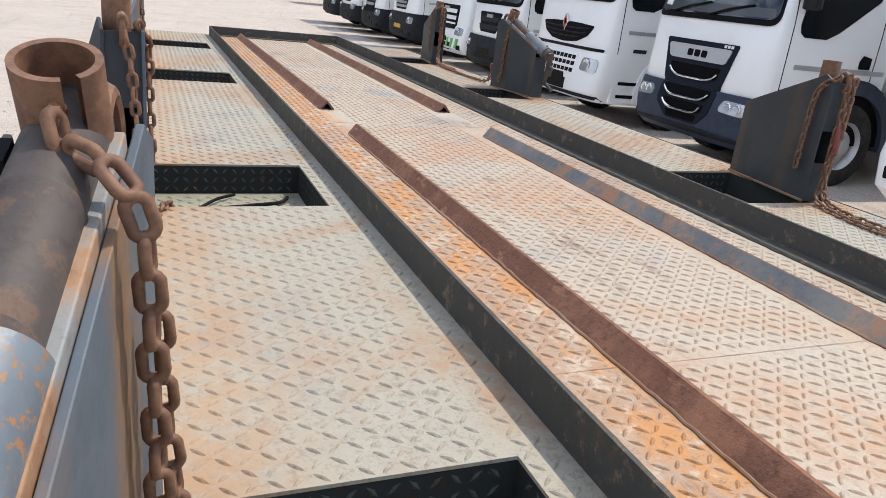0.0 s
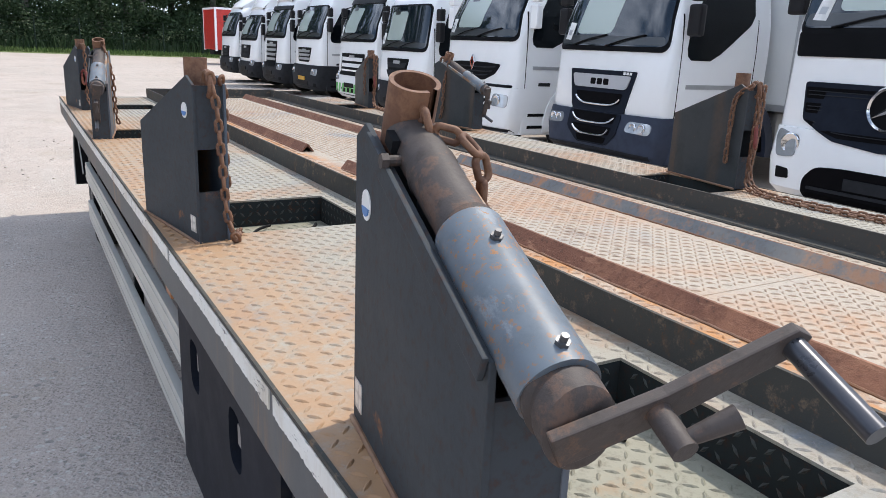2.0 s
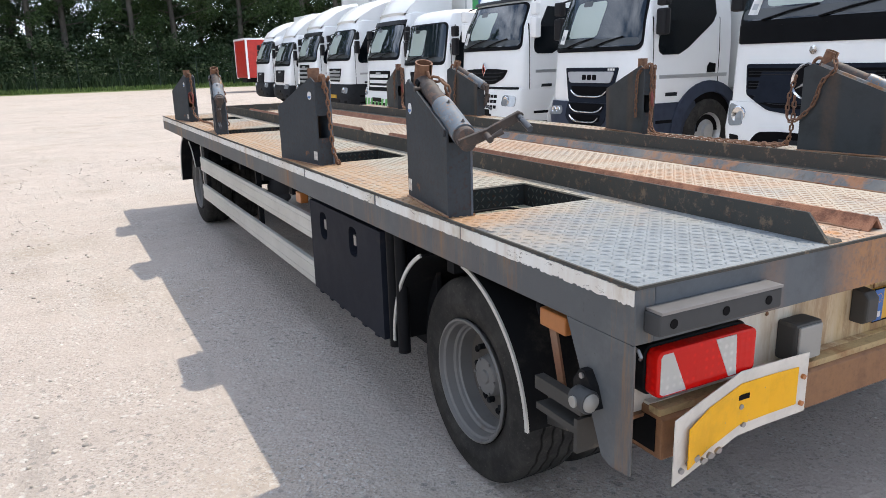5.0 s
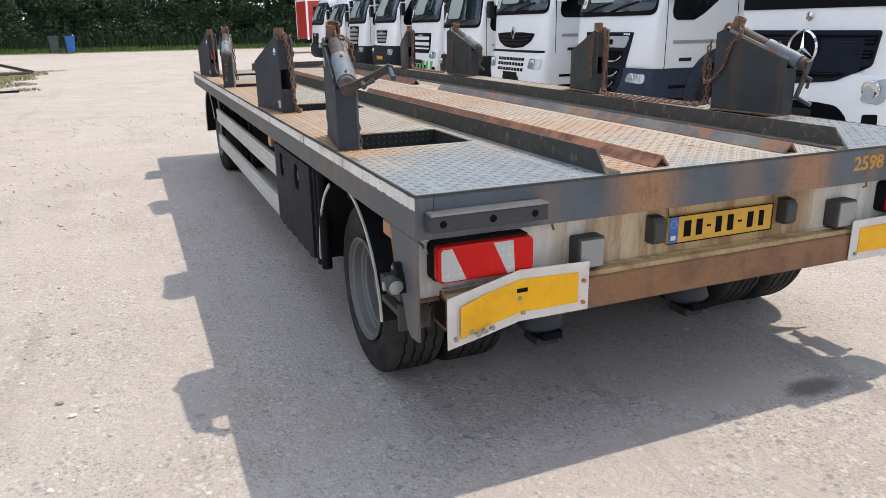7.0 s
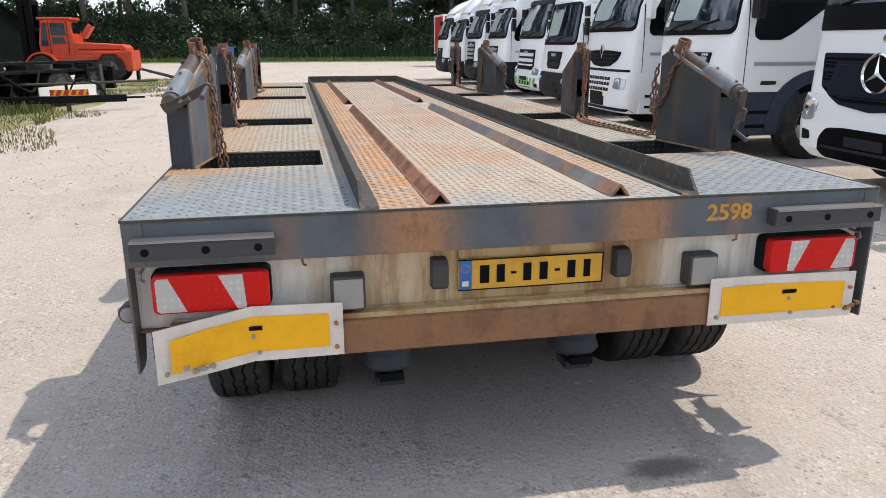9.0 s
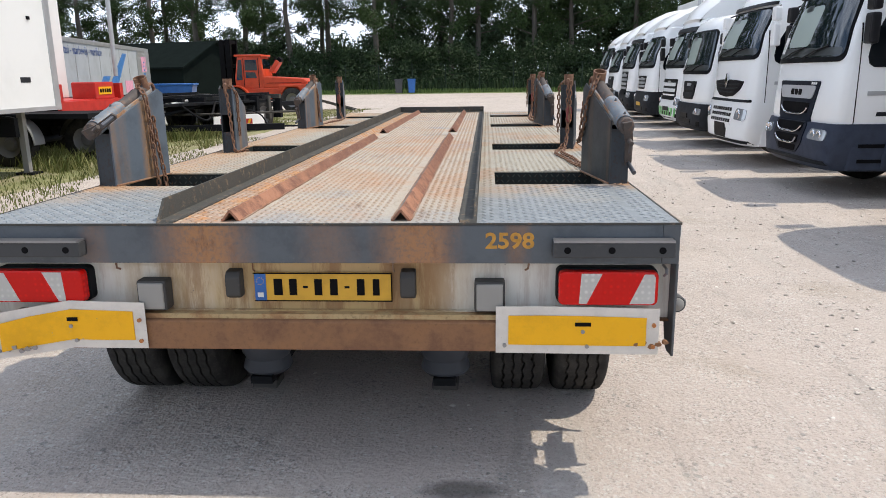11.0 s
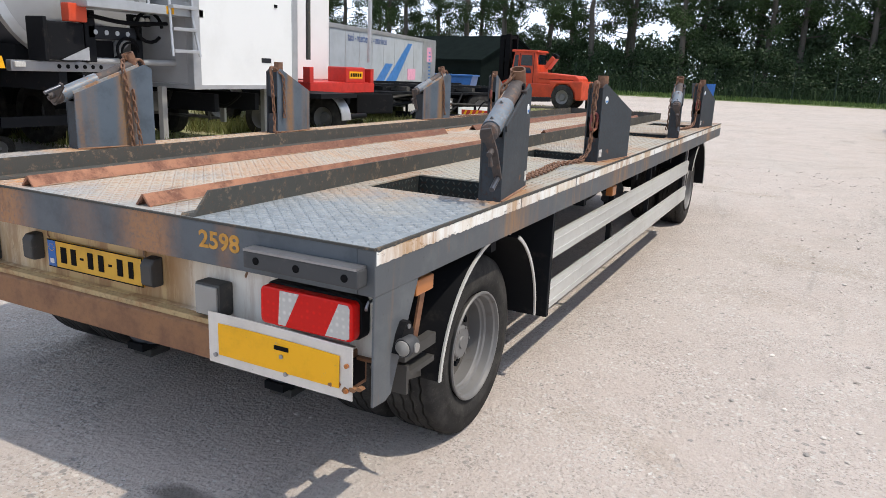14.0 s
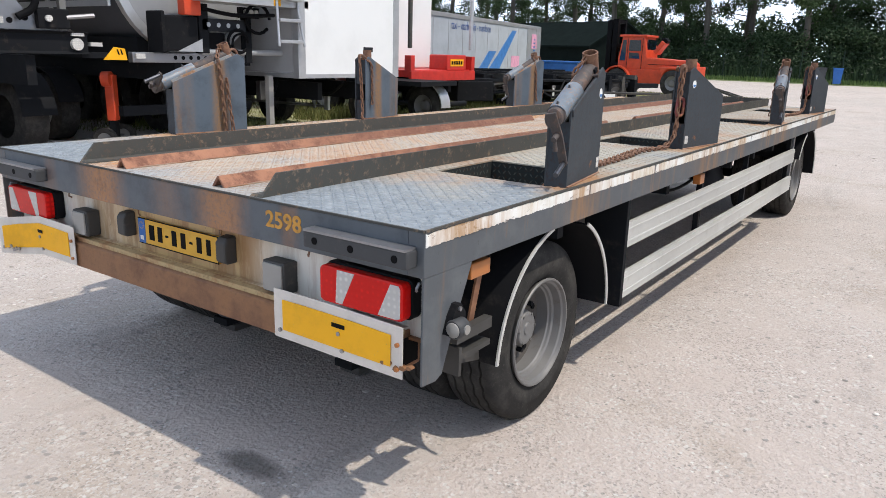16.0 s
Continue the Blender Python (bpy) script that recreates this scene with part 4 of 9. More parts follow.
# stake posts: welded boxes with an upright end and a sloping top
def post_box(parent, flip):
    """Local frame: u along the trailer from the low end, v inward from the outer face, w up."""
    ln, th, lo, hi = 0.460, 0.092, 0.292, 0.452
    pl = 0.008
    side = [(0, 0), (ln, 0), (ln, hi - 0.022), (ln - 0.045, hi), (0, lo)]
    part("side_plate", prism(B(), side, "y", 0, pl), M["paint_post"], parent, bevel=0.0015)
    # left posts take the lit tone, right posts the one with shade painted in
    part("side_plate", prism(B(), side, "y", th - pl, th), M["post_inner_lit" if parent.matrix_basis.translation.x < 0 else "post_shaded"], parent, bevel=0.0015)
    part("low_end_plate", box(B(), 0.002, 0.010, pl, th - pl, 0, lo - 0.040), M["paint_post"], parent)
    if not flip:
        part("high_end_plate", box(B(), ln - 0.02, ln - 0.012, pl, th - pl, 0, hi - 0.03), M["paint_post"], parent)
    for v in (-0.002, th + 0.002):
        weldbm = B()
        pipe(weldbm, [(0.0, v, 0.003), (ln, v, 0.003)], 0.005, 6)
        part("base_weld", weldbm, M["rust"], parent)
    return ln, th, lo, hi


TUBE_V, TUBE_S = 0.043, 22.0


def crank_post(at, name="stake_post"):
    """Post with a sliding tube, a slotted socket on top and a crank at its low end."""
    po = new(name)
    po.parent = trailer
    po.matrix_basis = at
    po["label"] = "welded steel post with sloping tube, slotted socket and crank"
    ln, th, lo, hi = post_box(po, False)
    pls = math.atan2(hi - lo, ln - 0.045)
    sl = radians(TUBE_S)
    d = Vector((math.cos(sl), 0, math.sin(sl)))
    up = Vector((-math.sin(sl), 0, math.cos(sl)))
    c0 = Vector((0.0, TUBE_V, 0.300))          # on the axis, above the low end
    # cradle flats along both plates
    for v0, v1 in ((-0.008, -0.001), (th - 0.030, th - 0.009)):
        bm = B()
        box(bm, 0.0, ln - 0.05, v0, v1, -0.022, 0.006 if v0 < 0 else 0.014, Matrix.Translation((0, 0, lo)) @ Matrix.Rotation(-pls, 4, "Y"))
        part("cradle_bar", bm, M["paint_post"] if v0 < 0 else M["cradle"], po, bevel=0.002)
    part("outer_tube", rod(B(), c0 - d * 0.050, c0 + d * 0.166, 0.0385, seg=32), M["tube"], po, "blue-grey painted tube with rust spots", smooth=True)
    inner = B()
    lathe(inner, [(0.15, 0.0), (0.15, 0.034), (0.162, 0.0395), (0.170, 0.0335), (0.286, 0.0335), (0.288, 0.0352), (0.293, 0.0352), (0.295, 0.0335), (0.412, 0.0335), (0.412, 0.0)], c0, d, 32)
    part("inner_tube", inner, M["tube_bare"], po, "brown bare sliding tube", smooth=True)
    # socket: short pipe square to the tube, with a slot toward the low end
    sc = c0 + d * 0.372
    foot = c0 + d * 0.398
    so = B()
    r0, r1, zb, zt = 0.0265, 0.0325, -0.030, 0.066
    gap = 0.20
    lathe(so, [(zb, r0), (zb, r1), (zt, r1), (zt, r0), (zb, r0)], foot, up, 32, (math.pi / 2 + gap - 0.5, math.pi / 2 - gap + 2 * math.pi - 0.5))
    part("socket", so, M["rust_chain"], po, "rusty slotted pipe socket", smooth=True)
    ring = B()
    pts = [foot + Vector((0.030 + 0.030 * math.cos(t), 0.022, -0.012 + 0.042 * math.sin(t))) for t in [math.pi * 1.5 * k / 12 - 0.9 for k in range(13)]]
    pipe(ring, pts, 0.009, 8)
    part("lug_ring", ring, M["rust_chain"], po, smooth=True)
    # locking bolt on the outer side
    pb = c0 + d * 0.325
    bo = B()
    rod(bo, pb + Vector((0, -0.026, -0.002)), pb + Vector((0, -0.046, -0.002)), 0.0068, seg=12)
    rod(bo, pb + Vector((0, -0.046, -0.002)), pb + Vector((0, -0.055, -0.002)), 0.0098, seg=6)
    lb = part("locking_bolt", bo, M["tube_bare"], po)
    part("bolt_flat", box(B(), 0.012, 0.040, -0.039, -0.029, 0.0, 0.017, Matrix.Translation(pb) @ Matrix.Rotation(-sl, 4, "Y")), M["dark"], lb)
    # grease bolts on the tube
    for a in (-0.032, 0.113):
        g = B()
        p = c0 + d * a + up * 0.037
        rod(g, p, p + up * 0.005, 0.0068, seg=6)
        rod(g, p + up * 0.005, p + up * 0.011, 0.0036, seg=8)
        part("bolt", g, M["dark_steel"], po)
    e = c0 - d * 0.050
    col = B()
    lathe(col, [(0.0, 0.0), (0.0, 0.0395), (-0.006, 0.0400), (-0.010, 0.034), (-0.016, 0.034), (-0.018, 0.037), (-0.038, 0.037), (-0.042, 0.030), (-0.042, 0.0)], e, d, 24)
    part("end_collar", col, M["tube_bare"], po, smooth=True)
    return po, c0, d, up, e, th, sc


def crank(po, e, d, up, ang):
    """Crank arm of flat bar with a round grip."""
    m = Matrix.Translation(e - d * 0.046) @ Matrix(((-d.x, 0, up.x, 0), (0, 1, 0, 0), (-d.z, 0, up.z, 0), (0, 0, 0, 1)))
    m = m @ Matrix.Rotation(ang, 4, "X")
    arm = B()
    prism(arm, [(-0.028, -0.020), (0.07, -0.024), (0.185, -0.015), (0.198, 0.0), (0.185, 0.017), (0.07, 0.012), (-0.028, 0.022)], "x", -0.005, 0.006, m)
    part("crank_arm", arm, M["tube_bare"], po, "worn flat-bar crank arm", bevel=0.002)
    part("crank_grip", rod(B(), m @ Vector((0.0, 0.180, 0.0)), m @ Vector((0.095, 0.180, 0.0)), 0.010, seg=16), M["grip"], po, "smooth dark steel grip", smooth=True)
    pin = part("locking_pin", rod(B(), m @ Vector((0.0, 0.060, -0.004)), m @ Vector((0.045, 0.060, -0.004)), 0.011, seg=14), M["tube_bare"], po, smooth=True)
    part("pin_wing", rod(B(), m @ Vector((0.035, 0.062, -0.004)), m @ Vector((0.040, 0.108, 0.002)), 0.006, 0.010, seg=10), M["tube_bare"], pin, smooth=True)


def stub_post(at, name="stake_post"):
    """Post with a short pipe stub on top and an open window in its upright end."""
    po = new(name)
    po.parent = trailer
    po.matrix_basis = at
    po["label"] = "welded steel post with pipe stub and open window"
    ln, th, lo, hi = post_box(po, True)
    for w0, w1 in ((0.0, 0.142), (0.258, hi - 0.025)):
        part("high_end_plate", box(B(), ln - 0.016, ln - 0.008, 0.008, th - 0.008, w0, w1), M["paint_post"], po)
    sl = math.atan2(hi - lo, ln - 0.045)
    top = B()
    box(top, 0.004, ln - 0.06, 0.008, th - 0.008, -0.018, -0.010, Matrix.Translation((0, 0, lo)) @ Matrix.Rotation(-sl, 4, "Y"))
    part("top_plate", top, M["rust_rail"], po)
    st = B()
    lathe(st, [(0.0, 0.025), (0.0, 0.031), (0.095, 0.031), (0.095, 0.025), (0.0, 0.025)], (ln - 0.090, th / 2, hi - 0.050), (0, 0, 1), 26)
    part("pipe_stub", st, M["rust_chain"], po, "rusty pipe stub", smooth=True)
    eye = B()
    pts = [Vector((ln - 0.008 + 0.024 * math.cos(t), th / 2, hi - 0.022 + 0.032 * math.sin(t))) for t in [2 * math.pi * k / 14 - 1.2 for k in range(13)]]
    pipe(eye, pts, 0.009, 8)
    part("chain_eye", eye, M["rust_chain"], po, smooth=True)
    bo = B()
    rod(bo, (-0.035, th * 0.5, lo - 0.15), (0.02, th * 0.5, lo - 0.15), 0.008, seg=10)
    part("bolt", bo, M["tube_bare"], po)
    return po, ln, th, hi


def sticker(po, u, w):
    m = B()
    rod(m, (u, -0.0005, w), (u, -0.002, w), 0.021, seg=20)
    part("round_sticker", m, M["paper"], po)
    m = B()
    prism(m, [(u + 0.016 * math.cos(t), w - 0.003 + 0.012 * math.sin(t)) for t in [math.pi + math.pi * k / 10 for k in range(11)]], "y", -0.0035, -0.0022)
    part("sticker_print", m, M["sticker_blue"], po)
    m = B()
    box(m, 0.008 if u < 0.2 else 0.41, 0.045 if u < 0.2 else 0.447, -0.002, -0.0005, 0.03, 0.075)
    part("rating_label", m, M["clear_lens"], po)


YAW = 8.7
POSTS = {}


def post_frame(x_out, y, side, forward):
    """Pose of a post: u runs forward or back, v inward."""
    u = Vector((0, 1, 0)) if forward else Vector((0, -1, 0))
    v = Vector((-side, 0, 0))
    a = radians(YAW)
    u = (u * math.cos(a) + v * math.sin(a)).normalized()
    v = (v - u * v.dot(u)).normalized()
    w = Vector((0, 0, 1))
    return Matrix(((u.x, v.x, 0, x_out * side), (u.y, v.y, 0, y), (0, 0, 1, ZD), (0, 0, 0, 1)))


for key, side, y, ang in (("P1", -1, 0.922, 0.46), ("P5", 1, 0.926, -1.75), ("P3", -1, 4.745, -1.65), ("P7", 1, 4.85, -1.75)):
    m = post_frame(1.264, y, side, True)
    po, c0, d, up, e, th, sc = crank_post(m)
    crank(po, e, d, up, ang)
    sticker(po, 0.40, 0.345)
    POSTS[key] = (m, sc, c0, d, up)
for key, side, y in (("P2", -1, 2.905), ("P6", 1, 2.99), ("P4", -1, 6.82), ("P8", 1, 6.93)):
    m = post_frame(1.268, y, side, False)
    po, ln, th, hi = stub_post(m)
    sticker(po, 0.40, 0.36)
    POSTS[key] = (m, Vector((ln, th / 2, hi)), None, None, None)


# rear end
GY = 0.075
part("rear_panel", box(B(), -W + 0.009, W - 0.009, GY, GY + 0.012, 0.665, ZB), M["panel"], trailer, "white rear panel with brown run-off stains")
bp = B()
prism(bp, [(0.0, 0.555), (0.0, 0.665), (0.05, 0.685), (0.13, 0.685), (0.13, 0.555)], "x", -1.17, 1.17)
part("rear_bumper", bp, M["rust_bumper"], trailer, "brown rusted bumper beam", bevel=0.006)
part("bumper_lip", box(B(), -1.17, 1.17, 0.012, 0.05, 0.672, 0.690), M["lip_tan"], trailer, "tan rusty lip along the bumper")
part("bumper_flange", box(B(), -1.165, 1.165, 0.050, 0.074, 0.680, 0.692), M["panel"], trailer)
for s in (-1, 1):
    # corner gusset plate on the side
    pts = [(0.0, ZB), (0.256, ZB), (0.250, 0.872), (0.174, 0.71), (0.138, 0.634), (0.104, 0.552), (0.07, 0.538), (0.0, 0.544)]
    x0, x1 = sorted((s * (W - 0.008), s * W))
    part("corner_plate", prism(B(), pts, "x", x0, x1), M["paint_side"], trailer, "grey corner plate", bevel=0.0015)
    # open end of the bumper tube
    part("tube_mouth", box(B(), *sorted((s * 1.171, s * 1.174)), 0.022, 0.112, 0.572, 0.662), M["ink"], trailer)
    part("bumper_bracket", box(B(), *sorted((s * 1.176, s * (W - 0.009))), 0.06, 0.125, 0.655, 0.664), M["rust_bumper"], trailer)
    # bump bar under the deck edge, with three bolt holes
    bar = B()
    x0, x1 = sorted((s * 0.835, s * 1.25))
    box(bar, x0, x1, -0.052, 0.0, 0.918, 0.972)
    rub = part("rubber_buffer", bar, M["grey_rubber"], trailer, "black rubber buffer bar", bevel=0.006)
    # pale strip painting the lit, dusty top of the rubber
    part("buffer_top", box(B(), x0 + 0.004, x1 - 0.004, -0.056, -0.002, 0.972, 0.979), M["steel"], rub)
    for k in (0.885, 1.035, 1.205):
        h = B()
        rod(h, (s * k, -0.050, 0.945), (s * k, -0.0535, 0.945), 0.012, seg=14)
        part("bolt_hole", h, M["ink"], rub)
    # tail lamp: housing and five lens fields
    lamp = B()
    xa, xb = (-1.208, -0.863) if s < 0 else (0.863, 1.208)

    def rounded(u0, u1, w0, w1, rad):
        ps = []
        for cu, cw, a0 in ((u1 - rad, w1 - rad, 0), (u0 + rad, w1 - rad, 1), (u0 + rad, w0 + rad, 2), (u1 - rad, w0 + rad, 3)):
            for k in range(6):
                a = math.pi / 2 * (a0 + k / 5)
                ps.append((cu + rad * math.cos(a), cw + rad * math.sin(a)))
        return ps

    prism(lamp, rounded(xa - 0.005, xb + 0.005, 0.731, 0.863, 0.022), "y", 0.030, GY)
    lamp = part("tail_lamp", lamp, M["black"], trailer, "red and white tail lamp in black housing", bevel=0.004)
    part("red_lens", prism(B(), rounded(xa, xb, 0.736, 0.858, 0.019), "y", -0.010, 0.030), M["red_lens"], lamp, bevel=0.007)
    z0, z1 = 0.736, 0.858
    wd = xb - xa

    def field(p, mat, name):
        q = [((xa + wd * u) if s < 0 else (xb - wd * u), z0 + (z1 - z0) * v) for u, v in p]
        part(name, prism(B(), q, "y", -0.0115, -0.006), mat, lamp)

    field([(0.035, 0.10), (0.065, 0.05), (0.285, 0.05), (0.145, 0.93), (0.055, 0.93), (0.035, 0.85)], M["clear_lens"], "clear_lens")
    field([(0.715, 0.05), (0.795, 0.05), (0.775, 0.95), (0.565, 0.95)], M["clear_lens"], "clear_lens")
    # square lamp
    xa, xb = sorted((s * 0.565, s * 0.675))
    sq = part("reversing_lamp", box(B(), xa, xb, 0.01, GY, 0.70, 0.815), M["dusty_black"], trailer, "square reversing lamp", bevel=0.010)
    part("lamp_lens", box(B(), xa + 0.008, xb - 0.008, 0.003, 0.011, 0.708, 0.807), M["lens_dusty"], sq, bevel=0.004)
    # plate lamp beside the number plate
    xc = -0.318 if s < 0 else 0.325
    pl = B()
    prism(pl, [(0.02, 0.755), (0.02, 0.825), (0.035, 0.845), (GY, 0.850), (GY, 0.745), (0.035, 0.745)], "x", xc - 0.028, xc + 0.028)
    part("plate_lamp", pl, M["dusty_black"], trailer, "dusty black plate lamp", bevel=0.008)
    # hook
    hk = B()
    pipe(hk, [(s * 0.76, GY, 0.875), (s * 0.76, 0.05, 0.872), (s * 0.757, 0.045, 0.855), (s * 0.748, 0.055, 0.848)], 0.004, 6)
    part("hook", hk, M["rust"], trailer)
    hk = B()
    pipe(hk, [(s * 1.240, GY, 0.862), (s * 1.240, 0.022, 0.860), (s * 1.238, 0.014, 0.846), (s * 1.232, 0.022, 0.836)], 0.005, 8)
    part("hook", hk, M["steel"], trailer)
    # position lamp on a rubber arm
    am = B()
    prism(am, [(0.10, 0.685), (0.19, 0.685), (0.19, 0.74), (0.165, 0.775), (0.145, 0.775), (0.12, 0.74)], "x", *sorted((s * 1.262, s * 1.30)))
    arm = part("position_lamp", am, M["black"], trailer, "rubber-arm position lamp")
    hd = B()
    lathe(hd, [(0.0, 0.0), (0.0, 0.020), (0.012, 0.030), (0.060, 0.032), (0.066, 0.028), (0.066, 0.0)], (s * 1.308, 0.175, 0.703), (0, -1, 0), 24)
    part("lamp_head", hd, M["grey_rubber"], arm, smooth=True)
    hd = lathe(B(), [(0.0, 0.025), (0.004, 0.024), (0.009, 0.017), (0.011, 0.0)], (s * 1.308, 0.110, 0.703), (0, -1, 0), 20)
    part("side_lens", rod(B(), (s * 1.337, 0.14, 0.703), (s * 1.343, 0.14, 0.703), 0.015, seg=16), M["lens_dusty"], arm, smooth=True)
    part("bolt_hole", rod(B(), (s * 1.30, 0.155, 0.760), (s * 1.305, 0.155, 0.760), 0.008, seg=10), M["steel"], arm)
    part("lamp_lens", hd, M["lens_dusty"], arm, "round grey lens", smooth=True)
    # bracket below it
    bk = B()
    x0, x1 = sorted((s * 1.15, s * 1.268))
    box(bk, x0, x1, 0.21, 0.225, 0.50, 0.60)
    box(bk, x0, x1, 0.225, 0.40, 0.555, 0.575)
    box(bk, *sorted((s * 1.235, s * 1.266)), 0.20, 0.41, 0.615, 0.655)
    part("guard_bracket", bk, M["dusty_black"], trailer)
    part("marker_strap", prism(B(), [(0.322, 0.622), (0.352, 0.618), (0.405, 0.80), (0.372, 0.80)], "x", *sorted((s * 1.215, s * 1.223))), M["rust"], trailer)
    part("guard_plate", prism(B(), [(0.15, 0.60), (0.47, 0.56), (0.49, 0.44), (0.22, 0.50)], "x", *sorted((s * 1.165, s * 1.172))), M["dusty_black"], trailer)
    part("drain_pipe", lathe(B(), [(0.0, 0.014), (0.0, 0.022), (0.08, 0.022), (0.08, 0.014), (0.0, 0.014)], (s * 1.20, 0.45, 0.818), (s * -0.5, 0.87, 0), 16), M["dark"], trailer, smooth=True)
    # amber side marker
    x0, x1 = sorted((s * 1.22, s * 1.248))
    part("side_marker", box(B(), x0, x1, 0.295, 0.415, 0.806, 0.860), M["amber"], trailer, "amber side marker lamp", bevel=0.006)
    for y in (2.68 if s < 0 else 2.80,):
        part("side_marker", box(B(), *sorted((s * 1.20, s * 1.245)), y, y + 0.09, 0.80, 0.86), M["amber"], trailer, "amber side marker lamp", bevel=0.006)
# battered reflective boards
for s, z_t, pts in ((-1, 0.735, ((-1.205, 0.708, 0.535, -0.075), (-1.06, 0.728, 0.548, -0.045), (-0.92, 0.748, 0.566, -0.02), (-0.80, 0.742, 0.562, -0.012), (-0.642, 0.738, 0.562, -0.012))),
                    (1, 0.728, ((0.642, 0.730, 0.556, -0.010), (0.80, 0.732, 0.556, -0.012), (0.95, 0.731, 0.556, -0.014), (1.08, 0.729, 0.556, -0.016), (1.215, 0.727, 0.558, -0.020)))):
    def board(inset_x, inset_z, y_off, mat, name, parent, label=""):
        bm = B()
        n = len(pts)
        rows = []
        for k, (x, zt, zb, y) in enumerate(pts):
            xx = x + (inset_x if k == 0 else -inset_x if k == n - 1 else 0)
            rows.append([bm.verts.new((xx, y + y_off + dy, z)) for dy in (0.0, 0.003) for z in (zb + inset_z, zt - inset_z)])
        for a, b in zip(rows, rows[1:]):
            for i, j in ((0, 1), (1, 3), (3, 2), (2, 0)):
                bm.faces.new((a[i], a[j], b[j], b[i]))
        bm.faces.new([rows[0][i] for i in (0, 1, 3, 2)])
        bm.faces.new([rows[-1][i] for i in (0, 2, 3, 1)])
        return part(name, bm, mat, parent, label)
    bd = board(0, 0, 0, M["plate_white"], "marker_board", trailer, "bent yellow and white reflective marker board")
    board(0.045, 0.033, -0.0042, M["yellow"], "yellow_field", bd)
    for fx, fz in ((0.5, 0.085), (0.53, 0.03), (0.965, 0.11), (0.965, 0.03), (0.05, 0.03)):
        u = fx * (len(pts) - 1)
        k = min(int(u), len(pts) - 2)
        t = u - k
        a = [pts[k][i] * (1 - t) + pts[k + 1][i] * t for i in range(4)]
        r = B()
        rod(r, (a[0], a[3] - 0.008, a[2] + fz), (a[0], a[3] + 0.002, a[2] + fz), 0.0075, seg=10)
        part("rivet", r, M["steel"] if fx < 0.9 else M["amber"], bd, smooth=True)
    mk = B()
    a = pts[2]
    box(mk, a[0] - 0.028, a[0] + 0.028, a[3] - 0.0065, a[3] - 0.0045, a[2] + 0.105, a[2] + 0.119)
    part("print_bar", mk, M["ink"], bd)
    # torn patches where the film has come off
    for k in range(5):
        x = pts[0 if s < 0 else 3][0] + 0.06 + 0.025 * k
        z = pts[0][2] + 0.04 + 0.008 * math.sin(k * 2.1)
        t = B()
        prism(t, [(x + 0.012 * math.cos(a2) * (0.6 + 0.6 * random.random()), z + 0.010 * math.sin(a2) * (0.6 + 0.6 * random.random())) for a2 in [k2 * 0.9 for k2 in range(7)]],
              "y", pts[0 if s < 0 else 3][3] - 0.007 + (0.012 if s < 0 else 0), pts[0 if s < 0 else 3][3] + 0.012)
        part("film_tear", t, M["steel"] if s < 0 else M["rust_bumper"], bd)
# number plate with plain bars
np_ = part("number_plate", box(B(), -0.252, 0.264, GY - 0.014, GY - 0.004, 0.724, 0.833), M["plate_yellow"], trailer, "yellow number plate with blue end field", bevel=0.004)
part("plate_field", box(B(), -0.248, -0.205, GY - 0.0165, GY - 0.0135, 0.728, 0.829), M["blue"], np_)
for k in range(12):
    a = 2 * math.pi * k / 12
    part("field_dot", rod(B(), (-0.2265 + 0.0135 * math.cos(a), GY - 0.0163, 0.802 + 0.0135 * math.sin(a)), (-0.2265 + 0.0135 * math.cos(a), GY - 0.0176, 0.802 + 0.0135 * math.sin(a)), 0.0018, seg=6), M["plate_yellow"], np_)
part("field_bar", box(B(), -0.238, -0.216, GY - 0.0176, GY - 0.0163, 0.740, 0.758), M["paper"], np_)
for a_, b_ in (((-0.252, 0.264), (0.829, 0.833)), ((-0.252, 0.264), (0.724, 0.728)), ((0.260, 0.264), (0.728, 0.829))):
    part("plate_edge", box(B(), a_[0], a_[1], GY - 0.0158, GY - 0.0138, b_[0], b_[1]), M["ink"], np_)
for k, (u, wv) in enumerate(((-0.160, 0.032), (-0.104, 0.028), (-0.058, 0.018), (-0.010, 0.028), (0.048, 0.028), (0.097, 0.018), (0.148, 0.028), (0.205, 0.024))):
    hgt = 0.008 if wv < 0.02 else 0.062
    part("bar", box(B(), u - wv / 2, u + wv / 2, GY - 0.0165, GY - 0.0135, 0.779 - hgt / 2, 0.779 + hgt / 2), M["ink"], np_)
holder = B()
box(holder, -0.256, 0.27, GY - 0.003, GY, 0.84, 0.872)
part("plate_holder", holder, M["panel"], trailer)
for x in (-0.252, 0.268):
    hk = B()
    pipe(hk, [(x, GY, 0.885), (x, GY - 0.008, 0.875), (x, GY - 0.010, 0.845), (x + 0.006, GY - 0.006, 0.836)], 0.003, 6)
    part("hook", hk, M["rust"], trailer)
words("fleet_number", "2598", 0.078, pose(0.69, -0.0008, 0.965, 90, 0, 0) @ Matrix.Diagonal((1.1, 1, 1, 1)), M["number"], trailer, "orange painted number 2598", bold=0.002)

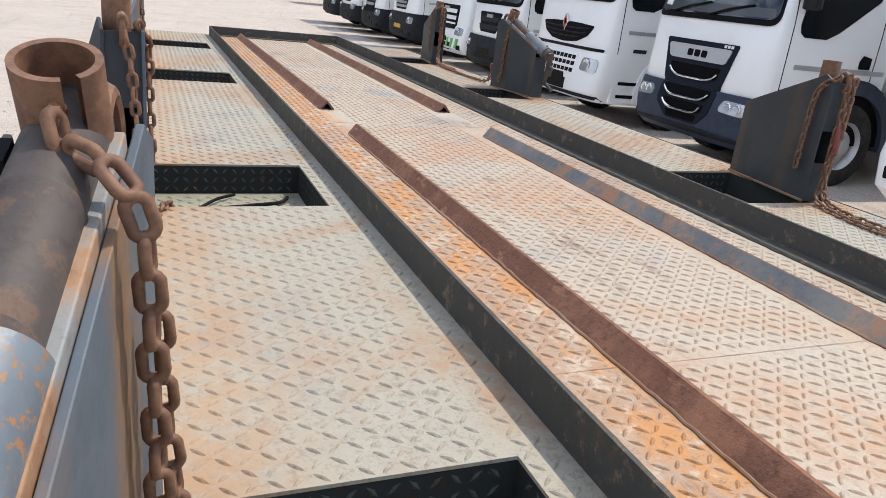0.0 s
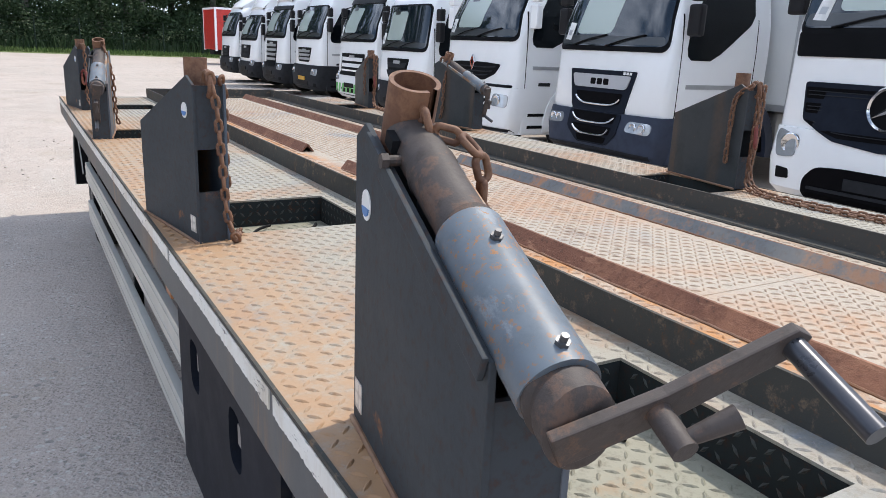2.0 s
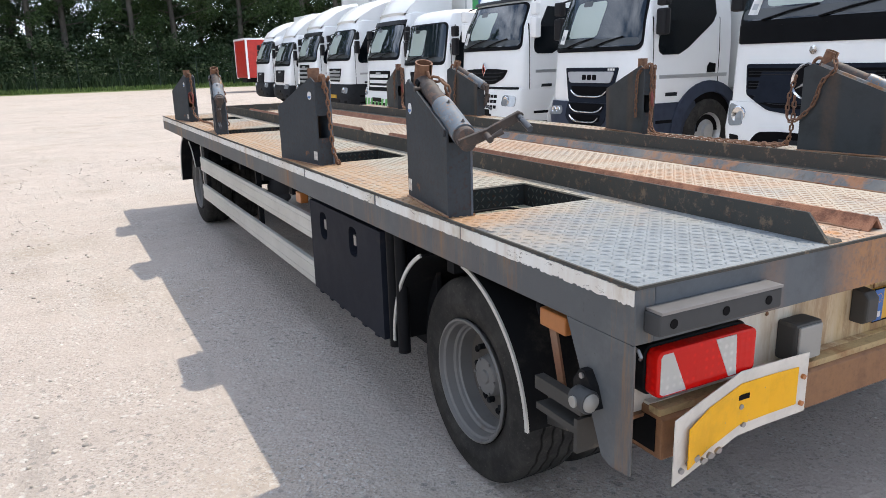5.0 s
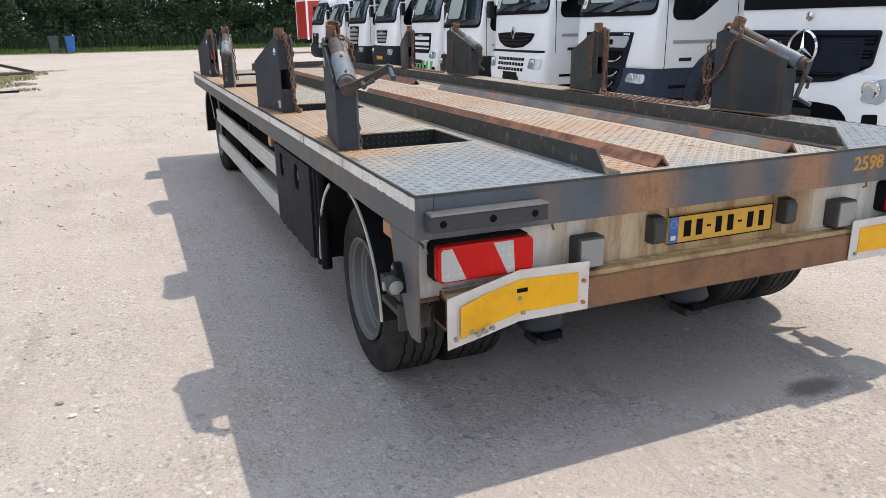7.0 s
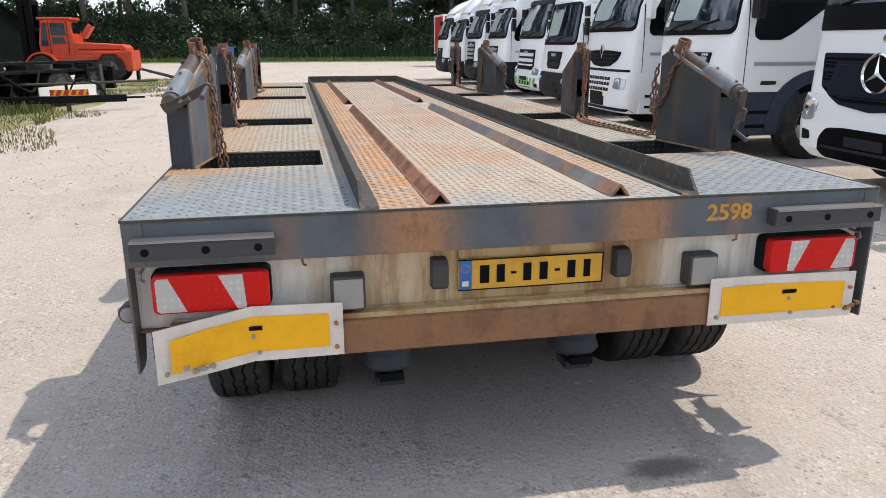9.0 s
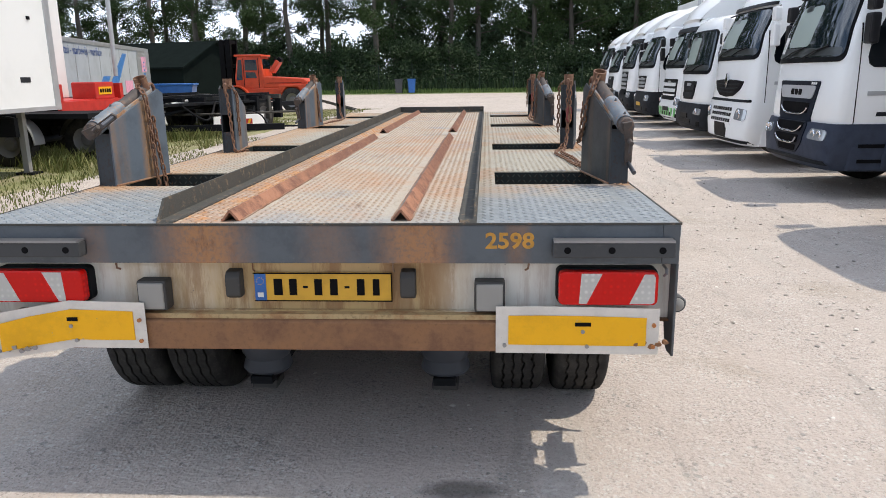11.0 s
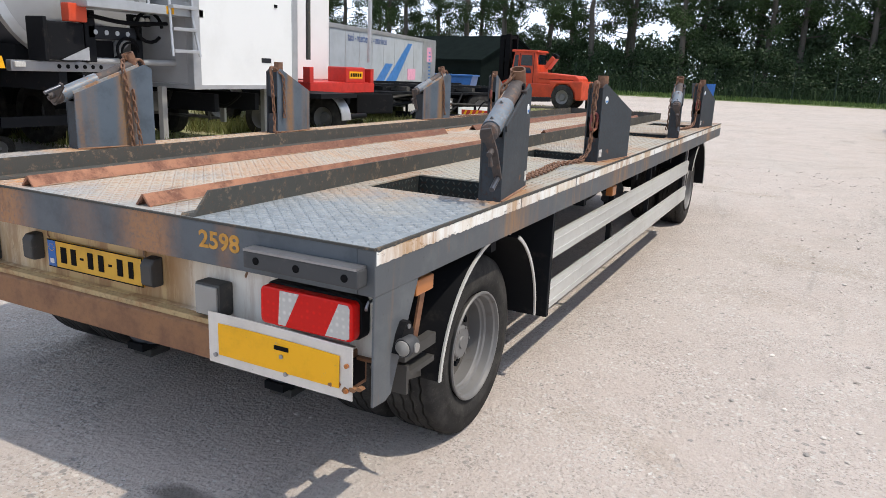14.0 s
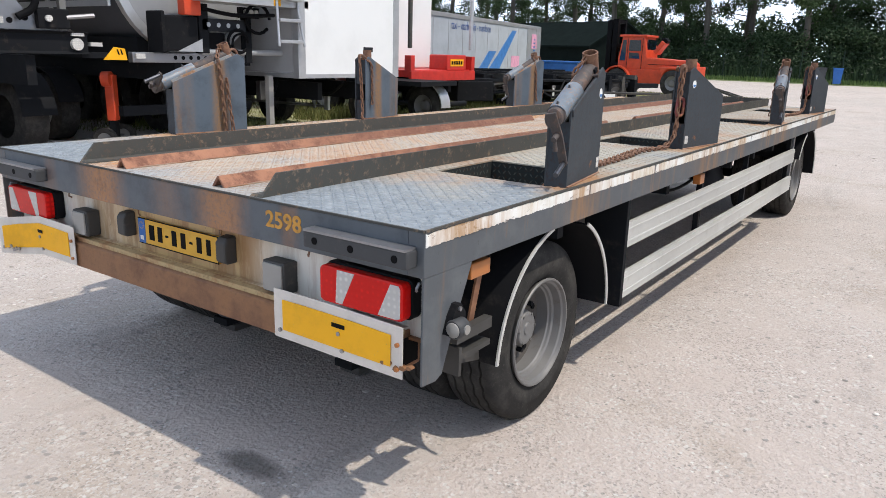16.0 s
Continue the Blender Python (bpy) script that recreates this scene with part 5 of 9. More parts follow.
# chassis
for x in (-0.46, 0.46):
    ch = B()
    box(ch, x - 0.05, x + 0.05, 0.15, 7.5, 0.86, 0.88)
    box(ch, x - 0.006, x + 0.006, 0.15, 7.5, 0.60, 0.86)
    box(ch, x - 0.05, x + 0.05, 0.15, 7.5, 0.58, 0.60)
    part("chassis_beam", ch, M["dark"], trailer)
for y in [0.35 + 0.66 * k for k in range(11)]:
    part("cross_beam", box(B(), -1.2, 1.2, y, y + 0.05, 0.80, 0.90), M["dark"], trailer)


def ribbed_tyre(side, xo, y, zc, r, w, r_in):
    """Tyre with bulged walls and four zigzag grooves in its tread."""
    bm = B()
    grooves = (0.22, 0.41, 0.59, 0.78)
    n = 120
    rings = []
    for k in range(n):
        z = 0.0035 * (1 if k % 4 < 2 else -1)
        prof = [(0.012, r_in), (0.004, r_in + 0.012), (-0.008, r_in + 0.05), (-0.010, r_in + 0.075), (-0.008, r_in + 0.078), (-0.004, r - 0.035), (0.004, r - 0.018), (0.014, r - 0.006), (0.026, r - 0.001)]
        for g in grooves:
            c = g * w + z
            prof += [(c - 0.0055, r + 0.001), (c - 0.0035, r - 0.012), (c + 0.0035, r - 0.012), (c + 0.0055, r + 0.001)]
        prof += [(w - 0.026, r - 0.001), (w - 0.014, r - 0.006), (w - 0.004, r - 0.018), (w + 0.006, r_in + 0.07), (w, r_in)]
        t = 2 * math.pi * k / n
        rings.append([bm.verts.new((side * (xo - a), y + q * math.sin(t), zc + q * math.cos(t))) for a, q in prof])
    for k in range(n):
        A, C = rings[k], rings[(k + 1) % n]
        for i in range(len(A) - 1):
            bm.faces.new((A[i], A[i + 1], C[i + 1], C[i]))
    return bm


def wheel(side, y, double=True):
    """Twin truck wheel: ribbed tyres, deep dished rim, hub cap."""
    wh = new("wheel")
    wh.parent = trailer
    r, w, zc = 0.386, 0.240, 0.386 + 0.008
    for n, xo in enumerate((1.162, 0.872) if double else (1.162,)):
        part("tyre", ribbed_tyre(side, xo, y, zc, r, w, 0.228), M["rubber"], wh, "worn black grooved tyre", smooth=True)
        rim = [(0.010, 0.226), (-0.006, 0.235), (-0.012, 0.232), (-0.012, 0.225), (0.002, 0.220), (0.008, 0.212), (0.040, 0.206), (0.046, 0.197), (0.056, 0.194), (0.062, 0.188), (0.120, 0.184)] if n == 0 else [(0.0, 0.246), (-0.01, 0.235), (0.05, 0.21), (0.15, 0.2)]
        part("rim", lathe(B(), [(-side * a, q) for a, q in rim], (side * xo, y, zc), (1, 0, 0), 56), M["rim"], wh, "scuffed grey steel rim", smooth=True, crease=0.30)
    disc = [(0.112, 0.186), (0.113, 0.176), (0.116, 0.160), (0.124, 0.148), (0.124, 0.060)]
    part("wheel_disc", lathe(B(), [(-side * a, q) for a, q in disc], (side * 1.162, y, zc), (1, 0, 0), 48), M["disc_brown"], wh, "dirty brown wheel disc, darkened for the rim's shade", smooth=True, crease=0.30)
    hub = lathe(B(), [(-side * a, q) for a, q in ((0.124, 0.088), (0.092, 0.080), (0.072, 0.075), (0.062, 0.069), (0.060, 0.062), (0.062, 0.028), (0.056, 0.024), (0.056, 0.0))], (side * 1.162, y, zc), (1, 0, 0), 32)
    hub = part("hub", hub, M["hub_grey"], wh, "round grey hub cap", smooth=True, crease=0.30)
    for k in range(6):
        a = 2 * math.pi * k / 6
        c = Vector((side * 1.162, y + 0.066 * math.cos(a), zc + 0.066 * math.sin(a)))
        part("hub_bolt", rod(B(), c - Vector((side * 0.064, 0, 0)), c - Vector((side * 0.056, 0, 0)), 0.006, seg=6), M["rim"], hub)
    for k in range(10):
        a = 2 * math.pi * k / 10
        n = B()
        c = Vector((side * 1.162, y + 0.128 * math.cos(a), zc + 0.128 * math.sin(a)))
        rod(n, c - Vector((side * 0.126, 0, 0)), c - Vector((side * 0.098, 0, 0)), 0.012, seg=6)
        part("wheel_nut", n, M["dark"], wh)
    for k in range(10):
        a = 2 * math.pi * (k + 0.5) / 10
        c = Vector((side * (1.162 - 0.1165), y + 0.158 * math.cos(a), zc + 0.158 * math.sin(a)))
        part("hand_hole", rod(B(), c - Vector((side * 0.004, 0, 0)), c + Vector((side * 0.002, 0, 0)), 0.014, seg=12), M["ink"], wh)
    return wh


RY, FY = 0.968, 6.45
for s in (-1, 1):
    wheel(s, RY + (0.015 if s > 0 else 0.0))
    wheel(s, FY)
for y in (RY, FY):
    ax = B()
    rod(ax, (-0.95, y, 0.392), (0.95, y, 0.392), 0.06, seg=16)
    part("axle", ax, M["dark"], trailer, smooth=True)
    for s in (-1, 1):
        be = B()
        lathe(be, [(0, 0.0), (0, 0.10), (0.02, 0.115), (0.07, 0.10), (0.10, 0.118), (0.16, 0.12), (0.20, 0.10), (0.40, 0.09)], (s * 0.42, y - 0.28, 0.195), (0, 0, 1), 24)
        part("air_bellows", be, M["tank_grey"], trailer, "black rubber air bellows", smooth=True)
        arm = B()
        box(arm, s * 0.42 - 0.05, s * 0.42 + 0.05, y - 0.40, y + 0.55, 0.165, 0.20)
        part("trailing_arm", arm, M["dark"], trailer)
        part("bellows_foot", box(B(), s * 0.42 - 0.06, s * 0.42 + 0.06, y - 0.36, y - 0.24, 0.125, 0.164), M["dusty_black"], trailer, "dusty grey foot under the air bellows", bevel=0.008)

# mudguards with a pale edge
for s in (-1, 1):
    for y, arcs in ((RY + (0.015 if s > 0 else 0.0), ((-1.36, -0.08), (-3.12, -2.02))), (FY, ((-3.15, -1.9), (-1.2, -0.5)))):
        for a0, a1 in arcs:
            def arc(bm, r0, r1, x0, x1, n=18):
                ps = []
                for k in range(n + 1):
                    t = a0 + (a1 - a0) * k / n
                    ps.append((t, r0, r1))
                prev = None
                for t, q0, q1 in ps:
                    ring = [bm.verts.new((x, y - q * math.cos(t), 0.394 - q * math.sin(t))) for x, q in ((x0, q0), (x1, q0), (x1, q1), (x0, q1))]
                    if prev:
                        for i in range(4):
                            j = (i + 1) % 4
                            bm.faces.new((prev[i], prev[j], ring[j], ring[i]))
                    else:
                        bm.faces.new(ring)
                    prev = ring
                bm.faces.new(list(reversed(prev)))
                return bm
            x0, x1 = sorted((s * 0.72, s * 1.245))
            mg = part("mudguard", arc(B(), 0.488, 0.496, x0, x1), M["black"], trailer, "black plastic mudguard", smooth=True)
            x0, x1 = sorted((s * 1.244, s * 1.251))
            part("edge_piping", arc(B(), 0.485, 0.500, x0, x1), M["alu"], mg, "pale edge piping", smooth=True)
# side guards
for s, ya in ((-1, 2.475), (1, 1.648)):
    for z0, z1 in ((0.383, 0.510), (0.640, 0.760)):
        x0, x1 = sorted((s * 1.225, s * 1.252))
        gr = B()
        box(gr, x0, x1, ya, 5.70, z0, z1)
        for zr in (z0 + 0.03, z1 - 0.03):
            xr0, xr1 = sorted((s * 1.252, s * 1.255))
            box(gr, xr0, xr1, ya, 5.70, zr - 0.006, zr + 0.006)
        part("side_guard_rail", gr, M["alu"], trailer, "aluminium side guard rail", bevel=0.003)
    for y in ((3.75, 5.62) if s < 0 else (2.93, 4.05, 5.62)):
        x0, x1 = sorted((s * 1.19, s * 1.223))
        part("guard_post", box(B(), x0, x1, y, y + 0.035, 0.39, 0.885), M["dark"], trailer)
    for z in (0.445, 0.70):
        xk0, xk1 = sorted((s * 1.19, s * 1.235))
        part("guard_link", box(B(), xk0, xk1, 5.70, 5.80, z - 0.03, z + 0.03), M["steel"], trailer)
    part("guard_post", box(B(), *sorted((s * 1.17, s * 1.22)), 5.79, 5.83, 0.36, 0.885), M["steel"], trailer)
part("guard_end_plate", box(B(), 1.05, 1.262, 1.610, 1.645, 0.355, 0.885), M["dark"], trailer, bevel=0.003)
# black storage box on the left with its two recessed catches
def storage_box():
    """Moulded box whose outer face has two arched recesses let into it."""
    y0, y1, z0, z1, xo, dp = 1.535, 2.465, 0.385, 0.862, -1.262, 0.045
    tb = B()
    box(tb, xo + dp, -0.80, y0, y1, z0, z1)
    tbx = part("storage_box", tb, M["box_black"], trailer, "black plastic storage box with recessed catches", bevel=0.012)
    # the front shell, with its openings
    sh = B()
    n = 20
    outer = [(y0, z0), (y1, z0), (y1, z1), (y0, z1)]
    rings = []
    for yc in (1.855, 2.262):
        rings.append([(yc + 0.052 * math.copysign(abs(math.cos(a)) ** 0.6, math.cos(a)), 0.755 + 0.070 * math.copysign(abs(math.sin(a)) ** 0.6, math.sin(a))) for a in [2 * math.pi * k / n for k in range(n)]])
    edges = []
    for loop in [outer] + rings:
        vs = [sh.verts.new((xo, p[0], p[1])) for p in loop]
        edges += [sh.edges.new((vs[i], vs[(i + 1) % len(vs)])) for i in range(len(vs))]
    bmesh.ops.triangle_fill(sh, edges=edges, use_beauty=True, use_dissolve=False)
    r = bmesh.ops.extrude_face_region(sh, geom=sh.faces[:])
    bmesh.ops.translate(sh, vec=(dp - 0.001, 0, 0), verts=[v for v in r["geom"] if isinstance(v, bmesh.types.BMVert)])
    part("box_front", sh, M["box_black"], tbx)
    for y in (1.855, 2.262):
        ct = B()
        box(ct, xo + 0.010, xo + 0.030, y - 0.014, y + 0.018, 0.735, 0.785)
        rod(ct, (xo + 0.030, y, 0.76), (xo + dp, y, 0.76), 0.012, seg=10)
        part("catch", ct, M["steel"], tbx, bevel=0.003)
    for k in range(6):
        part("foot_tab", box(B(), xo + 0.004, xo + 0.02, y0 + 0.08 + 0.15 * k, y0 + 0.12 + 0.15 * k, z0 - 0.016, z0), M["box_black"], tbx)


storage_box()
for y in (1.40, 1.485):
    gp = B()
    rod(gp, (-1.23, y, 0.37), (-1.23, y, 0.885), 0.026, seg=12)
    part("guard_post", gp, M["black"], trailer, smooth=True)
part("inner_shield", box(B(), -1.10, -1.08, 1.34, 1.62, 0.36, 0.885), M["dark"], trailer)
for k, (x, y0, z0, y1, z1) in enumerate(((0.6, 2.2, 0.75, 3.4, 0.55), (-0.7, 3.0, 0.7, 4.6, 0.62), (0.75, 3.2, 0.66, 4.9, 0.7))):
    ho = B()
    pipe(ho, [(x, y0 + (y1 - y0) * t, z0 + (z1 - z0) * t - 0.12 * math.sin(math.pi * t)) for t in [i / 10 for i in range(11)]], 0.012, 8)
    part("air_hose", ho, M["black"], trailer, smooth=True)
tk = B()
lathe(tk, [(0, 0.0), (0.0, 0.10), (0.02, 0.13), (0.68, 0.13), (0.70, 0.10), (0.70, 0.0)], (-0.35, 3.6, 0.66), (1, 0, 0), 24)
part("air_tank", tk, M["dark"], trailer, smooth=True)
part("brake_unit", box(B(), -0.95, -0.62, 3.1, 3.35, 0.60, 0.85), M["dark"], trailer, bevel=0.01)
part("turntable", lathe(B(), [(0, 0.3), (0, 0.52), (0.05, 0.52), (0.05, 0.3), (0, 0.3)], (0, FY, 0.62), (0, 0, 1), 32), M["dark"], trailer)
tow = B()
box(tow, -0.06, 0.06, 6.9, 9.0, 0.50, 0.62)
part("drawbar", tow, M["dark"], trailer, bevel=0.01)
for s in (-1, 1):
    part("front_buffer", rod(B(), (s * 1.24, L, 0.90), (s * 1.24, L + 0.06, 0.90), 0.02, seg=10), M["black"], trailer)


# ---- chains ----
def link_mesh(name, ln, wd, r, mat, seg=7, turn=14):
    """One chain link: a round bar bent to a long ring in the local x-y plane."""
    bm = B()
    rings = []
    half, cr = ln / 2 - r - (wd / 2 - r), wd / 2 - r
    for k in range(turn):
        t = 2 * math.pi * k / turn
        c = Vector((math.cos(t) * cr + (half if math.cos(t) > 0 else -half), math.sin(t) * cr, 0))
        n = Vector((math.cos(t), math.sin(t), 0))
        rings.append([bm.verts.new(c + n * r * math.cos(q) + Vector((0, 0, r * math.sin(q)))) for q in [2 * math.pi * j / seg for j in range(seg)]])
    for k in range(turn):
        a, b = rings[k], rings[(k + 1) % turn]
        for j in range(seg):
            i = (j + 1) % seg
            f = bm.faces.new((a[j], b[j], b[i], a[i]))
            f.smooth = True
    me = bpy.data.meshes.new(name)
    bm.to_mesh(me)
    bm.free()
    me.materials.append(mat)
    return me


LINK = link_mesh("link", 0.041, 0.0268, 0.0050, M["rust_chain"], 8, 16)
RING = link_mesh("ring", 0.115, 0.062, 0.009, M["ring_red"], 8, 18)


def smooth_line(pts, n=12):
    """Catmull-Rom through the points."""
    pts = [Vector(p) for p in pts]
    out = []
    for i in range(len(pts) - 1):
        p0, p1, p2, p3 = pts[max(i - 1, 0)], pts[i], pts[i + 1], pts[min(i + 2, len(pts) - 1)]
        for k in range(n):
            t = k / n
            out.append(0.5 * ((2 * p1) + (p2 - p0) * t + (2 * p0 - 5 * p1 + 4 * p2 - p3) * t * t + (3 * p1 - p0 - 3 * p2 + p3) * t ** 3))
    return out + [pts[-1]]


def chain(label, *lines, rings=()):
    """A chain of links laid along lines of points."""
    th = thing("chain", label, "chain", "rusty chains on the posts")
    pitch = 0.041 - 2 * 0.0049
    for pts in lines:
        line = smooth_line(pts)
        dist, k, want = 0.0, 0, 0.0
        for a, b in zip(line, line[1:]):
            seg = (b - a).length
            while want <= dist + seg and seg > 0:
                p = a.lerp(b, (want - dist) / seg)
                d = (b - a).normalized()
                ref = Vector((0.3, 0.2, 1.0)) if abs(d.z) < 0.8 else Vector((1.0, 0.35, 0.0))
                u = (ref - d * ref.dot(d)).normalized()
                v = d.cross(u)
                roll = (math.pi / 2 if k % 2 else 0) + random.uniform(-0.3, 0.3) + 0.5
                y = u * math.cos(roll) + v * math.sin(roll)
                z = d.cross(y)
                ob = new("link", LINK)
                ob.parent = th
                ob.matrix_basis = Matrix(((d.x, y.x, z.x, p.x), (d.y, y.y, z.y, p.y), (d.z, y.z, z.z, p.z), (0, 0, 0, 1)))
                want += pitch
                k += 1
            dist += seg
    for m in rings:
        ob = new("ring", RING)
        ob.parent = th
        ob.matrix_basis = m
    return th


def on(key, *uvw):
    m = POSTS[key][0]
    return [m @ Vector(p) for p in uvw]


CH = 0.099   # inner face of a post, plus half a link
sc = POSTS["P1"][1]
chain("rusty steel chain hung from the slotted socket beside the pocket",
      on("P1", (sc.x - 0.012, sc.y + 0.002, sc.z + 0.030), (sc.x - 0.030, sc.y + 0.004, sc.z + 0.034), (sc.x - 0.036, sc.y + 0.010, sc.z + 0.014), (sc.x - 0.048, sc.y + 0.026, sc.z + 0.012), (sc.x - 0.062, 0.092, 0.442), (sc.x - 0.068, 0.108, 0.415), (sc.x - 0.062, 0.112, 0.370),
         (sc.x - 0.052, 0.112, 0.26), (sc.x - 0.046, 0.114, 0.12), (sc.x - 0.040, 0.118, 0.0), (sc.x - 0.040, 0.122, -0.070), (0.295, 0.165, -0.086), (0.236, 0.231, -0.088), (0.126, 0.243, -0.088), (0.088, 0.324, -0.088)),
      on("P1", (sc.x - 0.020, 0.112, 0.300), (sc.x - 0.014, 0.116, 0.19), (sc.x - 0.006, 0.130, 0.06), (sc.x - 0.004, 0.140, -0.04), (sc.x - 0.010, 0.150, -0.084), (sc.x - 0.05, 0.17, -0.086)),
      rings=(Matrix.Translation((-0.865, 0.962, ZD - 0.083)) @ Matrix.Rotation(0.5, 4, "Z"),))
for key in ("P3", "P7"):
    sc = POSTS[key][1]
    chain("rusty steel chain hung from the slotted socket",
          on(key, (sc.x - 0.02, sc.y + 0.02, sc.z + 0.05), (sc.x - 0.03, CH - 0.02, sc.z - 0.02), (sc.x - 0.02, CH + 0.004, 0.30), (sc.x - 0.01, CH + 0.006, 0.12), (sc.x + 0.0, CH + 0.02, 0.03)))
sc = POSTS["P5"][1]
chain("rusty steel chain looped from the socket down the post's inner face",
      on("P5", (sc.x - 0.02, sc.y + 0.015, sc.z + 0.045), (sc.x - 0.045, sc.y + 0.05, sc.z - 0.02), (sc.x + 0.01, CH + 0.003, 0.36), (sc.x + 0.05, CH + 0.004, 0.24), (sc.x + 0.13, CH + 0.006, 0.16),
         (sc.x + 0.19, CH - 0.02, 0.17), (sc.x + 0.195, CH - 0.03, 0.28), (sc.x + 0.17, CH - 0.035, 0.38)))


def eye_chain(key, label, *tail, side=0.0, ring=True):
    """Chain from the eye at a stub post's upright end, down its face and on along the deck."""
    ln, thv, hi = POSTS[key][1]
    line = on(key, (ln + 0.014, thv, hi - 0.005), (ln + 0.020, thv + side * 0.4, hi - 0.09), (ln + 0.018, thv + side * 0.7, 0.22), (ln + 0.020, thv + side, 0.08)) + list(tail)
    m0 = POSTS[key][0] @ Matrix.Translation((ln + 0.013, thv - 0.012, 0.235)) @ Matrix.Rotation(radians(84), 4, "Y") @ Matrix.Rotation(radians(62), 4, "X")
    th = chain(label, line, on(key, (ln + 0.0, thv + 0.035, hi - 0.01), (ln - 0.05, thv + 0.06, hi - 0.06), (ln - 0.06, thv + 0.062, 0.26), (ln - 0.058, thv + 0.064, 0.12)) if key in ("P6", "P8", "P2") else on(key, (ln - 0.01, thv, hi - 0.0), (ln - 0.05, thv, hi + 0.01)), rings=(m0,) if ring else ())
    return th


eye_chain("P6", "rusty steel chain with a large ring, lying along the deck",
          (1.10, 2.46, ZD + 0.012), (1.05, 2.20, ZD + 0.010), (1.08, 1.88, ZD + 0.010), (1.10, 1.60, ZD + 0.010), (1.13, 1.46, ZD + 0.03), (1.12, 1.42, ZD + 0.16), (1.125, 1.425, ZD + 0.30))
def twin(label, pts, off):
    """A second strand beside the first."""
    return chain(label, [Vector(q) + Vector(off) for q in pts])


lnv = POSTS["P6"][1]
twin("second strand of rusty chain with the first along the deck",
     on("P6", (lnv.x + 0.022, lnv.y - 0.02, lnv.z - 0.02), (lnv.x + 0.030, lnv.y - 0.012, 0.24), (lnv.x + 0.032, lnv.y, 0.08)) + [Vector(q) for q in ((1.13, 2.44, ZD + 0.012), (1.09, 2.20, ZD + 0.010), (1.12, 1.90, ZD + 0.010), (1.13, 1.62, ZD + 0.010), (1.15, 1.47, ZD + 0.02))], (0.0, 0.0, 0.004))
lnv = POSTS["P8"][1]
twin("second strand of rusty chain hung from the post",
     on("P8", (lnv.x + 0.022, lnv.y - 0.02, lnv.z - 0.02), (lnv.x + 0.030, lnv.y - 0.012, 0.24), (lnv.x + 0.032, lnv.y, 0.06)) + [Vector(q) for q in ((1.14, 6.33, ZD + 0.014), (1.13, 6.0, ZD + 0.012))], (0.0, 0.0, 0.004))
cb = B()
pipe(cb, smooth_line([(-0.94, 1.335, ZD - 0.089), (-0.86, 1.33, ZD - 0.088), (-0.775, 1.305, ZD - 0.085), (-0.735, 1.255, ZD - 0.089)]), 0.005, 8)
tagged(part("cable", cb, M["black"], smooth=True), "thin black cable end lying in a deck pocket", "cable")
eye_chain("P2", "rusty steel chain hung down the post to the deck",
          (-1.10, 2.43, ZD + 0.012), (-1.06, 2.55, ZD + 0.0), (-1.02, 2.62, ZD - 0.088), (-0.96, 2.70, ZD - 0.088), side=0.03, ring=False)
eye_chain("P4", "rusty steel chain with a large ring", (-1.10, 6.25, ZD + 0.012), (-1.08, 5.95, ZD + 0.010), (-1.12, 5.60, ZD + 0.010), (-1.15, 5.28, ZD + 0.012), (-1.12, 5.23, ZD + 0.15))
eye_chain("P8", "rusty steel chain with a large ring, sagging along the deck", (1.12, 6.35, ZD + 0.02), (1.10, 6.0, ZD + 0.012), (1.10, 5.6, ZD + 0.012), (1.12, 5.38, ZD + 0.03), (1.12, 5.34, ZD + 0.15))
# cable lying in the second pocket
cb = B()
pipe(cb, smooth_line([(-0.98, 2.58, ZD - 0.085), (-0.95, 2.75, ZD - 0.083), (-0.84, 2.79, ZD - 0.080), (-0.74, 2.83, ZD - 0.083), (-0.70, 2.89, ZD - 0.084)]), 0.006, 8)
tagged(part("cable", cb, M["black"], smooth=True), "black cable lying in a deck pocket", "cable")
cb = B()
pipe(cb, smooth_line([(-1.10, 2.63, ZD - 0.085), (-1.0, 2.74, ZD - 0.083), (-0.92, 2.86, ZD - 0.080), (-0.86, 2.92, ZD - 0.083)]), 0.005, 8)
tagged(part("cable", cb, M["black"], smooth=True), "thin black cable lying in a deck pocket", "cable")


